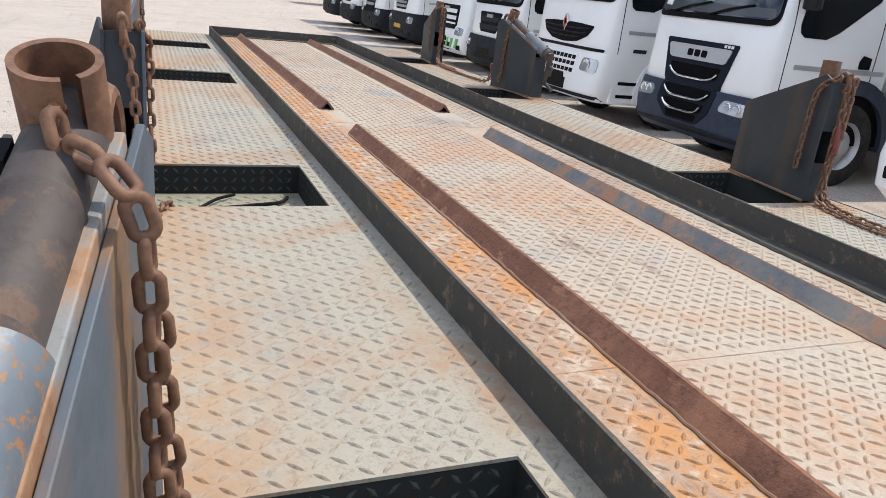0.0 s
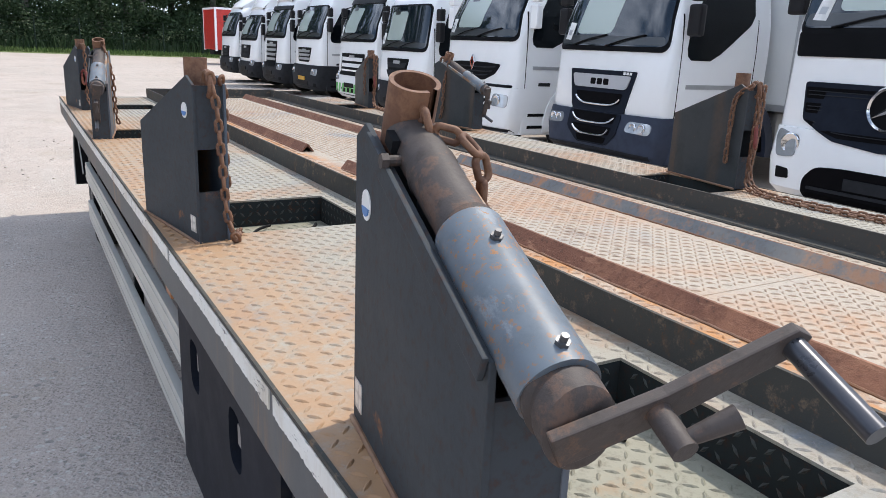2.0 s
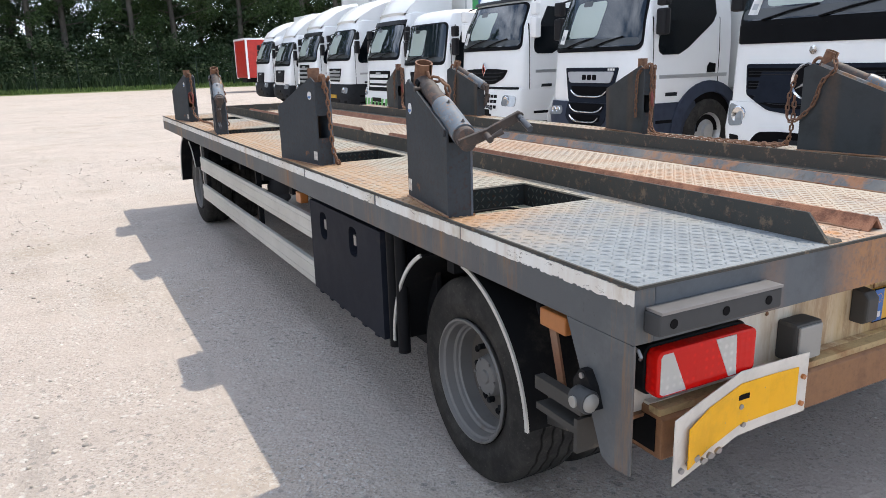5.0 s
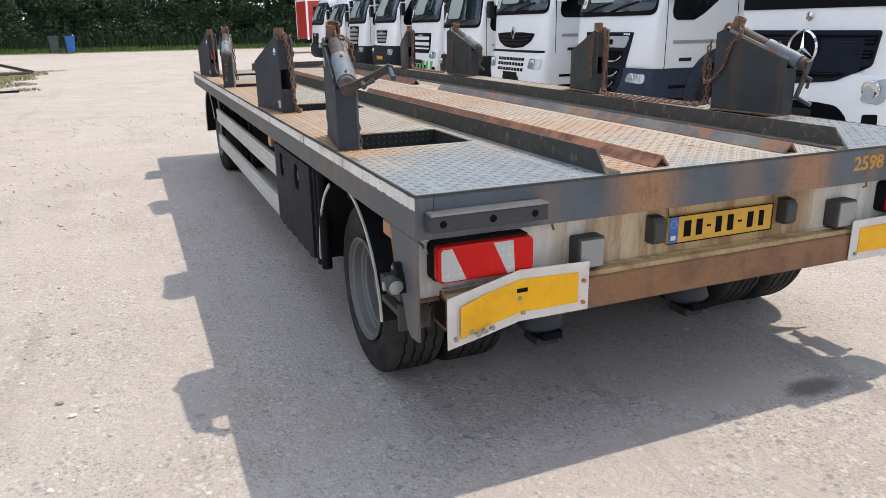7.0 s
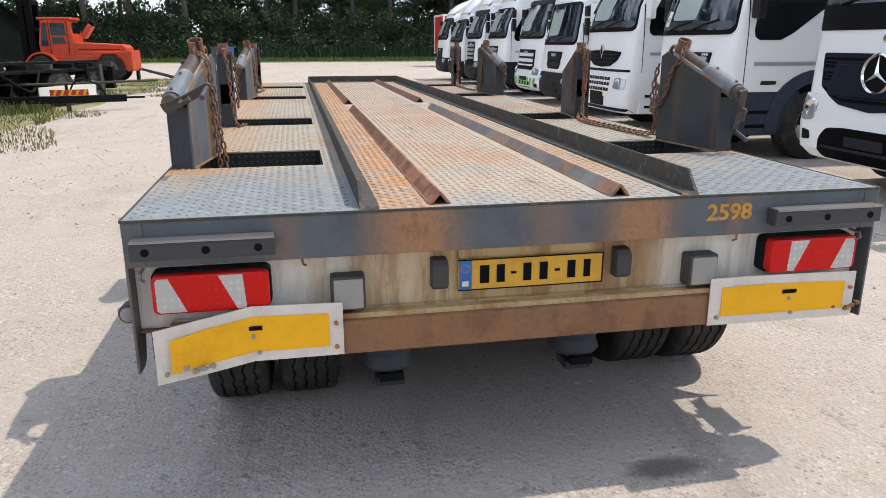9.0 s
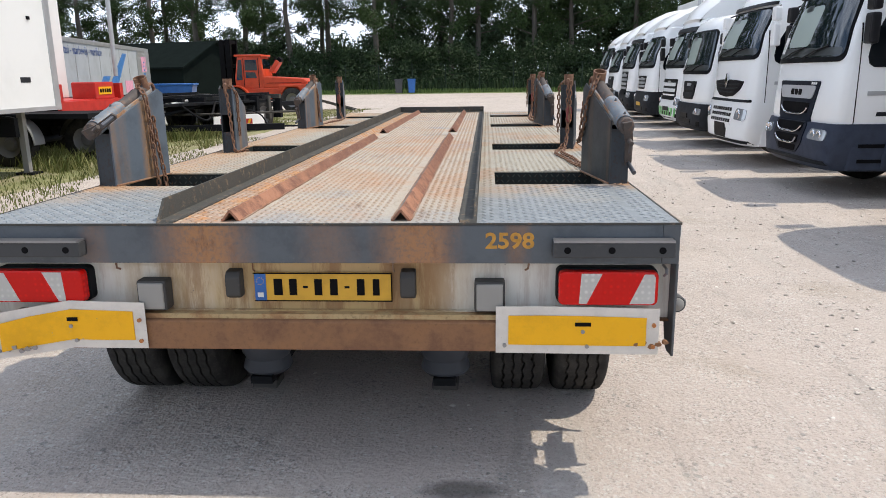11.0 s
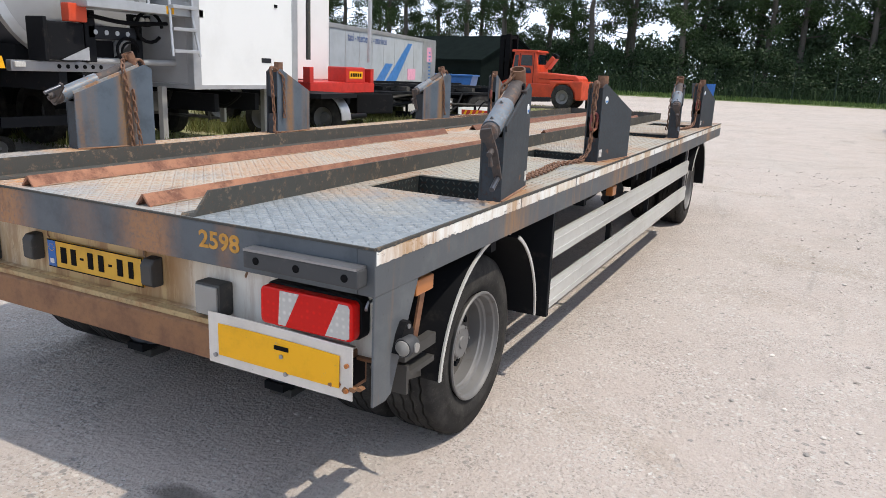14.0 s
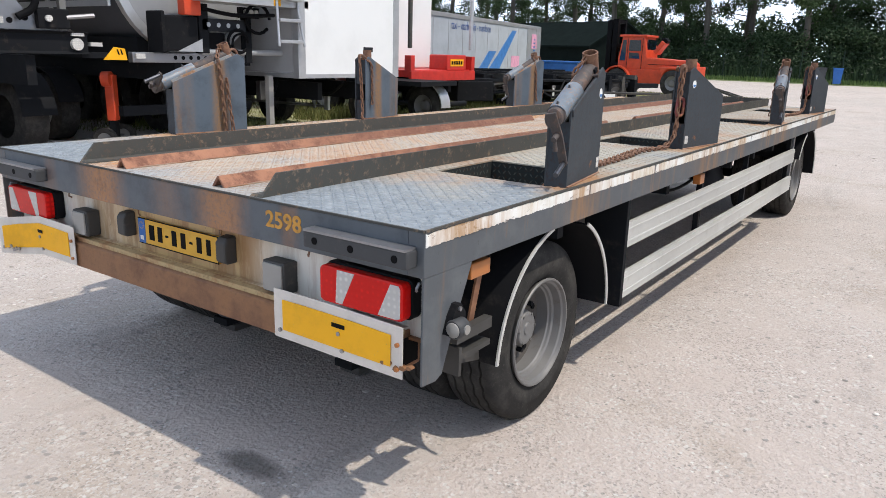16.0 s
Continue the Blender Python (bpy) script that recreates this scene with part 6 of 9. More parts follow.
# ---- trucks ----
class Cab:
    """A cab as sections at heights: (z, front y, half width, back y). Front faces -y."""

    def __init__(self, levels, depth=0.30, power=3.2):
        self.levels, self.depth, self.power = levels, depth, power

    def at(self, z):
        lv = self.levels
        if z <= lv[0][0]:
            return lv[0][1:]
        for a, b in zip(lv, lv[1:]):
            if z <= b[0]:
                t = (z - a[0]) / (b[0] - a[0])
                return tuple(p * (1 - t) + q * t for p, q in zip(a[1:], b[1:]))
        return lv[-1][1:]

    def front(self, z, s, off=0.0):
        yf, hw, _ = self.at(z)
        a = min(abs(s), 1.0)
        y = yf + self.depth * (1 - (1 - a ** self.power) ** (1 / self.power))
        n = Vector((self.depth * a ** (self.power - 1) * (1 if s > 0 else -1) * 1.2, -hw * 0.9, 0))
        n.normalize()
        return Vector((hw * s, y, z)) + n * off

    def body(self):
        bm = B()
        rings = []
        ss = [-1, -0.985, -0.95, -0.88, -0.75, -0.5, -0.25, 0, 0.25, 0.5, 0.75, 0.88, 0.95, 0.985, 1]
        zs = [self.levels[0][0]]
        for a, b in zip(self.levels, self.levels[1:]):
            n = max(1, int((b[0] - a[0]) / 0.25))
            zs += [a[0] + (b[0] - a[0]) * (k + 1) / n for k in range(n)]
        for z in zs:
            yf, hw, yb = self.at(z)
            ring = [self.front(z, s) for s in ss]
            ring += [Vector((hw, yf + self.depth + (yb - yf - self.depth) * k / 3, z)) for k in (1, 2, 3)]
            ring += [Vector((-hw, yf + self.depth + (yb - yf - self.depth) * k / 3, z)) for k in (3, 2, 1)]
            rings.append([bm.verts.new(p) for p in ring])
        for a, b in zip(rings, rings[1:]):
            for i in range(len(a)):
                j = (i + 1) % len(a)
                bm.faces.new((a[i], a[j], b[j], b[i]))
        bm.faces.new(rings[-1])
        bm.faces.new(list(reversed(rings[0])))
        return bm

    def panel(self, z0, z1, s0, s1, out=0.012, into=0.02, taper=0.0, n=10, m=4, top=None):
        """A slab that lies on the front skin. taper narrows it toward the bottom."""
        bm = B()
        shells = []
        for off in (out, -into):
            g = []
            for j in range(m + 1):
                z = z0 + (z1 - z0) * j / m
                k = 1 - taper * (1 - j / m)
                c = (s0 + s1) / 2
                h = (s1 - s0) / 2 * k
                g.append([bm.verts.new(self.front(z, c - h + 2 * h * i / n, off)) for i in range(n + 1)])
            shells.append(g)
        A, C = shells
        for j in range(m):
            for i in range(n):
                bm.faces.new((A[j][i], A[j][i + 1], A[j + 1][i + 1], A[j + 1][i]))
                bm.faces.new((C[j][i], C[j + 1][i], C[j + 1][i + 1], C[j][i + 1]))
        rim = lambda g: g[0] + [r[-1] for r in g[1:]] + list(reversed(g[-1]))[1:] + [r[0] for r in reversed(g[1:-1])]
        ra, rc = rim(A), rim(C)
        for i in range(len(ra)):
            j = (i + 1) % len(ra)
            bm.faces.new((ra[i], rc[i], rc[j], ra[j]))
        return bm


def side_slab(cab, pts, side, out=0.008, into=0.02):
    """A slab that follows the cab's side, its corners given as (y, z)."""
    bm = B()
    bm.faces.new([bm.verts.new((0, y, z)) for y, z in pts])
    for lv in cab.levels:
        bmesh.ops.bisect_plane(bm, geom=bm.verts[:] + bm.edges[:] + bm.faces[:], plane_co=(0, 0, lv[0]), plane_no=(0, 0, 1))
    r = bmesh.ops.extrude_face_region(bm, geom=bm.faces[:])
    back = set(v for v in r["geom"] if isinstance(v, bmesh.types.BMVert))
    for v in bm.verts:
        v.co.x = side * (cab.at(v.co.z)[1] + (-into if v in back else out))
    return bm


def soft_poly(pts, rad, n=5):
    """Round the corners of a polygon."""
    out = []
    for i, p in enumerate(pts):
        a, b, c = Vector(pts[i - 1]), Vector(p), Vector(pts[(i + 1) % len(pts)])
        k = min(rad, (a - b).length * 0.45, (c - b).length * 0.45)
        u, v = b + (a - b).normalized() * k, b + (c - b).normalized() * k
        for j in range(n + 1):
            t = j / n
            out.append(tuple(u * (1 - t) ** 2 + b * 2 * t * (1 - t) + v * t * t))
    return out


def plate(skins, pts, out=0.012, into=0.02):
    """A slab of any outline (metres across, height) that lies on the foremost of the skins."""
    bm = B()
    bm.faces.new([bm.verts.new((x, 0, z)) for x, z in pts])
    cut = lambda co, no: bmesh.ops.bisect_plane(bm, geom=bm.verts[:] + bm.edges[:] + bm.faces[:], plane_co=co, plane_no=no)
    for k in range(-10, 11):
        cut((k * 0.1 + (0.004 if k > 0 else -0.004), 0, 0), (1, 0, 0))
    for sk in skins:
        for lv in sk.levels:
            cut((0, 0, lv[0]), (0, 0, 1))
    r = bmesh.ops.extrude_face_region(bm, geom=bm.faces[:])
    back = set(v for v in r["geom"] if isinstance(v, bmesh.types.BMVert))
    for v in bm.verts:
        x, z = v.co.x, v.co.z
        best = None
        for sk in skins:
            if z > sk.levels[-1][0] + 0.001 or z < sk.levels[0][0] - 0.001:
                continue
            q = sk.front(z, x / sk.at(z)[1], -into if v in back else out)
            best = q if best is None or q.y < best.y else best
        v.co = best if best is not None else skins[0].front(z, x / skins[0].at(z)[1], -into if v in back else out)
    return bm


def smile(skins, z, half, lift, r=0.013, out=0.03):
    """A bright bar across the front whose ends turn up."""
    pts = []
    for k in range(25):
        u = -1 + k / 12
        zz = z + lift * abs(u) ** 5
        qs = [sk.front(zz, u * half / sk.at(zz)[1], out) for sk in skins if sk.levels[0][0] <= zz <= sk.levels[-1][0]]
        pts.append(min(qs, key=lambda q: q.y))
    return pipe(B(), pts, r, 8)


def truck_wheel(parent, x, y, r=0.45, w=0.27, side=1, rim="silver"):
    wh = new("wheel")
    wh.parent = parent
    prof = [(0.0, r * 0.58), (0.0, r * 0.9), (0.03, r), (w - 0.03, r), (w, r * 0.9), (w, r * 0.58)]
    part("tyre", lathe(B(), [(-side * a, q) for a, q in prof], (x, y, r), (1, 0, 0), 32), M["rubber"], wh, smooth=True)
    part("rim", lathe(B(), [(-side * a, q) for a, q in ((0.0, r * 0.585), (0.02, r * 0.54), (0.09, r * 0.48), (0.06, r * 0.40), (0.04, r * 0.34), (0.035, r * 0.22), (-0.01, r * 0.20), (-0.015, r * 0.0))], (x, y, r), (1, 0, 0), 28), M[rim], wh, smooth=True)
    return wh


def truck(at, label, st):
    """A cab-over truck with its cargo body."""
    tk = thing("truck", label, "truck", "parked row of trucks", at=at)
    hw, zt, zw = st["hw"], st["top"], st["sill"]
    rake = st.get("rake", 0.28)
    lv = [(0.80, 0.05, hw - 0.02, 1.75), (0.95, 0.0, hw, 1.75), (zw, 0.05, hw, 1.75), (zw + 0.35, 0.13, hw - 0.02, 1.75),
          (st["wtop"], 0.05 + rake, hw - 0.10, 1.75), (zt - 0.08, 0.16 + rake, hw - 0.13, 1.72), (zt, 0.32 + rake, hw - 0.22, 1.60)]
    cab = Cab(lv, st.get("depth", 0.22), st.get("power", 3.2))
    white = M[st.get("paint", "white")]
    body = part("cab", cab.body(), white, tk, smooth=True)
    wt = st["wtop"]
    hb, ht = cab.at(zw)[1] * 0.955, cab.at(wt)[1] * 0.955
    part("screen_seal", plate((cab,), soft_poly([(-hb, zw - 0.03), (hb, zw - 0.03), (ht, wt + 0.03), (-ht, wt + 0.03)], 0.12), 0.014), M["grille"], tk, smooth=True)
    hb, ht = hb - 0.025, ht - 0.025
    glass = part("windscreen", plate((cab,), soft_poly([(-hb, zw + 0.03), (hb, zw + 0.03), (ht, wt), (-ht, wt)], 0.11), 0.020), M["glass"], tk, "dark reflecting windscreen", smooth=True)
    part("dashboard_shade", plate((cab,), soft_poly([(-hb + 0.03, zw + 0.045), (hb - 0.03, zw + 0.045), (hb - 0.05, zw + 0.14), (-hb + 0.05, zw + 0.16)], 0.05), 0.0215, 0.0), M["dash"], glass, smooth=True)
    # added patch lying on the glass, in place of the bright interior behind it
    if st.get("bright_interior", True):
        part("painted_interior", plate((cab,), soft_poly([(-hb * 0.66, zw + 0.17), (hb * 0.06, zw + 0.17), (hb * 0.16, wt - 0.10), (-hb * 0.56, wt - 0.10)], 0.09), 0.0215, 0.0), M["bright_interior"], glass, "pale patch on the windscreen, painting the bright cab interior", smooth=True)
        part("screen_mirror", plate((cab,), soft_poly([(-hb * 0.42, wt - 0.16), (-hb * 0.20, wt - 0.16), (-hb * 0.20, wt - 0.08), (-hb * 0.42, wt - 0.08)], 0.03), 0.0235, 0.0), M["dash"], glass)
    # wipers
    for s0, s1 in ((-0.62, -0.02), (0.02, 0.62)):
        w0, w1 = cab.front(zw + 0.03, s0, 0.038), cab.front(zw + 0.16, s1, 0.034)
        part("wiper", pipe(B(), [w0, w0.lerp(w1, 0.5) + Vector((0, -0.012, 0.01)), w1], 0.010, 6), M["grille"], tk)
    if st.get("sheet", True):
        part("paper_sheet", plate((cab,), [(-hw * 0.83, zw + 0.10), (-hw * 0.70, zw + 0.09), (-hw * 0.66, zw + 0.30), (-hw * 0.78, zw + 0.31)], 0.0245, 0.0), M["paper"], glass)
        part("print_block", plate((cab,), [(-hw * 0.79, zw + 0.15), (-hw * 0.72, zw + 0.145), (-hw * 0.705, zw + 0.21), (-hw * 0.775, zw + 0.215)], 0.0265, 0.0), M["silver"], glass)
    # bumper
    bl = [(0.34, 0.05, hw - 0.06, 1.1), (0.44, -0.05, hw - 0.01, 1.15), (0.70, -0.07, hw + 0.01, 1.15), (st["bump"], -0.02, hw + 0.005, 1.1)]
    bump = Cab(bl, st.get("depth", 0.22), 3.4)
    bp_ = part("bumper", bump.body(), M[st["bumper"]], tk, smooth=True)
    skins = (cab, bump)
    kind = st.get("face", "bars")
    h0, h1 = st["lamp"]
    la, lb = st.get("lamp_x", (0.62, 0.92))
    for s in (-1, 1):
        sh = [(s * la * hw, h0 + 0.02), (s * lb * hw, h0), (s * lb * hw, h1 - 0.01), (s * (la + 0.04) * hw, h1)]
        if kind == "star":
            sh = [(s * 0.70 * hw, 0.74), (s * 0.90 * hw, 0.72), (s * 0.95 * hw, 0.90), (s * 0.93 * hw, 0.985), (s * 0.74 * hw, 0.93)]
        lampf = part("headlamp", plate((bump,), soft_poly(sh, 0.06), 0.010), M["headlamp"], bp_, "clear headlamp", smooth=True)
        zc = sum(q[1] for q in sh) / len(sh)
        for q_ in ((0.33, 0.67) if kind == "daf" else (0.38,)):
            xc = sh[0][0] + (sh[1][0] - sh[0][0]) * q_
            rr = (h1 - h0) * (0.36 if kind == "daf" else 0.40)
            cc = bump.front(zc, xc / bump.at(zc)[1], 0.013)
            part("lamp_ring", lathe(B(), [(0.012, 0.0), (0.008, rr * 0.5), (-0.004, rr * 0.9), (0.0, rr), (0.01, rr * 1.05)], cc, (0, 1, 0), 20), M["chrome"], lampf, smooth=True)
        if kind in ("bars", "star"):
            fz = 0.56 if kind == "star" else 0.46
            part("fog_lamp", plate((bump,), soft_poly([(s * 0.74 * hw, fz - 0.03), (s * 0.88 * hw, fz - 0.04), (s * 0.88 * hw, fz + 0.07), (s * 0.75 * hw, fz + 0.06)], 0.02), 0.006), M["grille"], bp_)
    if kind in ("bars", "diamond"):
        part("bumper_vent", bump.panel(*st.get("vent", (0.40, 0.56, -0.45, 0.45)), 0.008, 0.02, 0.1, 8, 2), M["grille"], bp_)
        part("number_plate", bump.panel(0.58, 0.68, -0.25, 0.25, 0.016, 0.0, 0, 4, 1), M[st.get("plate", "grille")], bp_)
    # face of the cab
    g0, g1, gs, gt = st["grille"]
    if kind == "daf":
        gr = part("grille", plate(skins, soft_poly([(-0.47, 0.90), (0.47, 0.90), (0.59, g1), (-0.59, g1)], 0.03), 0.014), M["navy"], tk, "dark blue grille shield", smooth=True)
        low = part("lower_grille", plate((bump,), soft_poly([(-0.27, 0.50), (0.27, 0.50), (0.45, 0.66), (0.47, 0.895), (-0.47, 0.895), (-0.45, 0.66)], 0.05), 0.012), M["navy"], bp_, smooth=True)
        for z0_, z1_, w_, par, sk in ((1.00, 1.13, 0.42, gr, (cab,)), (0.77, 0.885, 0.40, low, (bump,)), (0.63, 0.73, 0.36, low, (bump,)), (0.52, 0.60, 0.28, low, (bump,))):
            part("grille_mesh", plate(sk, soft_poly([(-w_ + 0.04, z0_), (w_ - 0.04, z0_), (w_, z1_), (-w_, z1_)], 0.03), 0.0175, 0.0), M["mesh"], par)
        bad = part("badge_panel", plate((cab,), soft_poly([(-0.46, g1 - 0.215), (0.46, g1 - 0.215), (0.525, g1 - 0.055), (-0.525, g1 - 0.055)], 0.05), 0.026, 0.0), M["badge"], gr, "silver badge panel", smooth=True)
        for c in (-0.115, 0.0, 0.115):
            part("badge_mark", plate((cab,), soft_poly([(c - 0.045, g1 - 0.175), (c + 0.045, g1 - 0.175), (c + 0.045, g1 - 0.10), (c - 0.045, g1 - 0.10)], 0.02), 0.030, 0.0), M["ink"], bad)
        for c in (0.40, 0.45, 0.50):
            part("badge_mark", plate((cab,), [(c - 0.018, g1 - 0.042), (c + 0.018, g1 - 0.042), (c + 0.018, g1 - 0.012), (c - 0.018, g1 - 0.012)], 0.018, 0.0), M["paper"], gr)
        for z, half in ((0.985, 0.40), (0.765, 0.38), (0.62, 0.33)):
            part("grille_bar", smile(skins, z, half, 0.085), M["chrome"], gr, "bright curved grille bar", smooth=True)
        part("bumper_lip", plate((bump,), [(-0.92, 0.40), (0.92, 0.40), (0.92, 0.455), (0.30, 0.47), (-0.30, 0.47), (-0.92, 0.455)], 0.010), M["bumper_dark"], bp_)
    elif kind == "star":
        gr = part("grille", plate(skins, soft_poly([(-0.80, 1.08), (-0.45, 0.92), (0.0, 0.87), (0.45, 0.92), (0.80, 1.08), (0.84, g1), (-0.84, g1)], 0.04), 0.014), M["navy"], tk, "dark grille with mesh bands", smooth=True)
        for z0_, z1_, w0, w1, dip in ((1.275, 1.375, 0.80, 0.815, 0.0), (1.145, 1.235, 0.785, 0.795, 0.0), (1.00, 1.085, 0.70, 0.78, 0.10)):
            part("grille_mesh", plate(skins, soft_poly([(-w0, z0_ + dip * 0.3), (-0.4, z0_ - dip * 0.5), (0.4, z0_ - dip * 0.5), (w0, z0_ + dip * 0.3), (w1, z1_), (0.4, z1_ - dip * 0.6), (-0.4, z1_ - dip * 0.6), (-w1, z1_)], 0.02), 0.0185, 0.0), M["mesh"], gr)
            for k in range(2):
                zz = z0_ - dip * 0.4 + (z1_ - z0_) * (k + 1) / 3
                part("mesh_bar", smile(skins, zz, w0 - 0.02, dip * 0.6, 0.004, 0.022), M["bumper_dark"], gr)
        zc = 1.235
        c = cab.front(zc, 0, 0.05)
        ring = lathe(B(), [(0.0, 0.165), (-0.02, 0.18), (0.0, 0.195), (0.012, 0.18), (0.0, 0.165)], c, (0, 1, 0), 36)
        part("emblem_ring", ring, M["chrome"], gr, smooth=True)
        part("emblem_disc", rod(B(), c + Vector((0, 0.03, 0)), c + Vector((0, 0.008, 0)), 0.168, seg=32), M["grille"], gr)
        for k in range(3):
            a = math.pi / 2 + k * 2 * math.pi / 3
            d, e = Vector((math.cos(a), 0, math.sin(a))), Vector((-math.sin(a), 0, math.cos(a)))
            bm = B()
            ps = [c + d * 0.17, c + e * 0.026, c - e * 0.026]
            vs = [bm.verts.new(p + Vector((0, -0.004, 0))) for p in ps] + [bm.verts.new(c + Vector((0, -0.03, 0)))]
            for i, j in ((0, 1), (1, 2), (2, 0)):
                bm.faces.new((vs[i], vs[j], vs[3]))
            bm.faces.new((vs[2], vs[1], vs[0]))
            part("emblem_arm", bm, M["chrome"], gr)
        part("lower_screen", plate((cab,), soft_poly([(-hw * 0.93, zw - 0.22), (hw * 0.93, zw - 0.22), (hw * 0.945, zw), (-hw * 0.945, zw)], 0.04), 0.012), M["grille"], tk, smooth=True)
        part("badge", lathe(B(), [(0.0, 0.0), (0.0, 0.04), (-0.008, 0.045), (-0.012, 0.0)], cab.front(zw - 0.30, 0, 0.012), (0, 1, 0), 20), M["chrome"], tk, smooth=True)
        intake = part("air_intake", plate((bump,), soft_poly([(-0.66, 0.36), (0.66, 0.36), (0.66, 0.56), (0.54, 0.68), (0.30, 0.70), (-0.30, 0.70), (-0.54, 0.68), (-0.66, 0.56)], 0.06), 0.008), M["mesh"], bp_, "black air intake", smooth=True)
        part("intake_bar", plate((bump,), soft_poly([(-0.60, 0.47), (0.60, 0.47), (0.60, 0.50), (-0.60, 0.50)], 0.01), 0.016, 0.0), M["bumper_dark"], intake)
        part("number_plate", plate((bump,), [(-0.25, 0.52), (0.25, 0.52), (0.25, 0.62), (-0.25, 0.62)], 0.020, 0.0), M["bumper_dark"], bp_)
    elif kind == "diamond":
        gr = part("grille", plate((cab,), soft_poly([(-0.72, 1.365), (-0.60, 1.22), (-0.35, 1.125), (0.0, 1.10), (0.35, 1.125), (0.60, 1.22), (0.72, 1.365), (0.35, 1.385), (0.0, 1.39), (-0.35, 1.385)], 0.05), 0.010), M["grille"], tk, "black crescent grille", smooth=True)
        for z, half, lift in ((1.31, 0.62, 0.02), (1.245, 0.55, 0.02), (1.185, 0.44, 0.02)):
            part("grille_bar", smile((cab,), z, half, lift, 0.010, 0.014), M["bumper_dark"], gr, smooth=True)
        c = cab.front(1.375, 0, 0.03)
        em = B()
        prism(em, [(c.x, c.z + 0.125), (c.x + 0.07, c.z), (c.x, c.z - 0.125), (c.x - 0.07, c.z)], "y", c.y - 0.012, c.y + 0.02)
        em = part("emblem", em, M["chrome"], gr, bevel=0.006)
        hole = prism(B(), [(c.x, c.z + 0.055), (c.x + 0.028, c.z), (c.x, c.z - 0.055), (c.x - 0.028, c.z)], "y", c.y - 0.014, c.y - 0.010)
        part("emblem_hole", hole, M["mesh"], em)
        part("cab_gap", plate(skins, soft_poly([(-0.98, 1.035), (0.98, 1.035), (0.98, 1.075), (-0.98, 1.075)], 0.02), 0.006), M["grille"], tk)
        slots = part("bumper_grille", plate((bump,), soft_poly([(-0.52, 0.66), (0.52, 0.66), (0.54, 0.98), (-0.54, 0.98)], 0.04), 0.006), M["white"], bp_, smooth=True)
        for z in (0.885, 0.795, 0.70):
            for k in range(9):
                x0 = -0.50 + k * 0.112
                part("slot", plate((bump,), [(x0, z), (x0 + 0.092, z), (x0 + 0.092, z + 0.055), (x0, z + 0.055)], 0.0085, 0.0), M["grille"], slots)
        part("bumper_lip", plate((bump,), [(-1.0, 0.37), (1.0, 0.37), (1.0, 0.425), (-1.0, 0.425)], 0.008), M["bumper_dark"], bp_)
    else:
        gr = part("grille", plate(skins, soft_poly([(-gs * hw * (1 - gt), g0), (gs * hw * (1 - gt), g0), (gs * hw, g1), (-gs * hw, g1)], 0.05), 0.014), M["grille"], tk, "black grille", smooth=True)
        n = st.get("bars", 3)
        for k in range(n):
            z = g0 + 0.05 + (g1 - g0 - 0.08) * k / n
            part("grille_bar", cab.panel(z, z + (g1 - g0) / n * 0.5, -gs * 0.88, gs * 0.88, 0.026, 0.0, gt * 0.5, 10, 1), M[st.get("bar_mat", "bumper_dark")], gr, smooth=True)
        part("badge", cab.panel(g1 - 0.10, g1 - 0.04, -0.13, 0.13, 0.03, 0.0, 0, 4, 1), M["silver"], gr)
        for k in range(st.get("hazard", 0)):
            x0 = -0.92 + k * 0.23
            part("hazard_stripe", plate((bump,), [(x0, 0.46), (x0 + 0.10, 0.46), (x0 + 0.19, 0.66), (x0 + 0.09, 0.66)], 0.012, 0.0), M["hazard_green"], bp_)
    # sides: window, door seam, handle, steps, arch
    for s in (-1, 1):
        win = [(0.36, zw + 0.02), (0.38, zw - 0.06), (0.44, zw - 0.10), (0.74, zw - 0.10), (0.90, zw - 0.02), (1.10, zw + 0.12), (1.38, zw + 0.32), (1.46, zw + 0.44), (1.46, st["wtop"] - 0.10), (0.46 + rake, st["wtop"] - 0.04), (0.39, zw + 0.20)]
        part("side_window", side_slab(cab, win, s), M["side_glass"], tk, "dark side window")
        for y in (0.27, 1.52):
            part("door_seam", side_slab(cab, [(y, 0.66), (y + 0.012, 0.66), (y + 0.012, zw + 0.4), (y, zw + 0.4)], s, 0.002, 0.02), M["grille"], tk)
        part("door_handle", side_slab(cab, [(1.30, zw - 0.36), (1.46, zw - 0.36), (1.46, zw - 0.24), (1.34, zw - 0.22), (1.30, zw - 0.28)], s, 0.012), M["grille"], tk)
        part("side_trim", side_slab(cab, [(0.40, zw - 0.42), (1.70, zw - 0.42), (1.70, zw - 0.37), (0.40, zw - 0.37)], s, 0.005), M["silver"], tk)
        part("door_badge", side_slab(cab, [(0.52, zw - 0.66), (0.74, zw - 0.66), (0.75, zw - 0.61), (0.53, zw - 0.61)], s, 0.004, 0.01), M["bumper_dark"], tk)
        # mirrors on short arms
        mx = s * (hw + 0.13)
        mm = M[st.get("mirror", "mirror_black")]
        y0 = 0.30
        part("mirror", box(B(), mx - 0.085, mx + 0.085, y0 - 0.05, y0 + 0.06, zw + 0.16, zw + 0.50), mm, tk, bevel=0.03)
        part("mirror", box(B(), mx - 0.085, mx + 0.085, y0 - 0.05, y0 + 0.06, zw + 0.53, zw + 0.74), mm, tk, bevel=0.03)
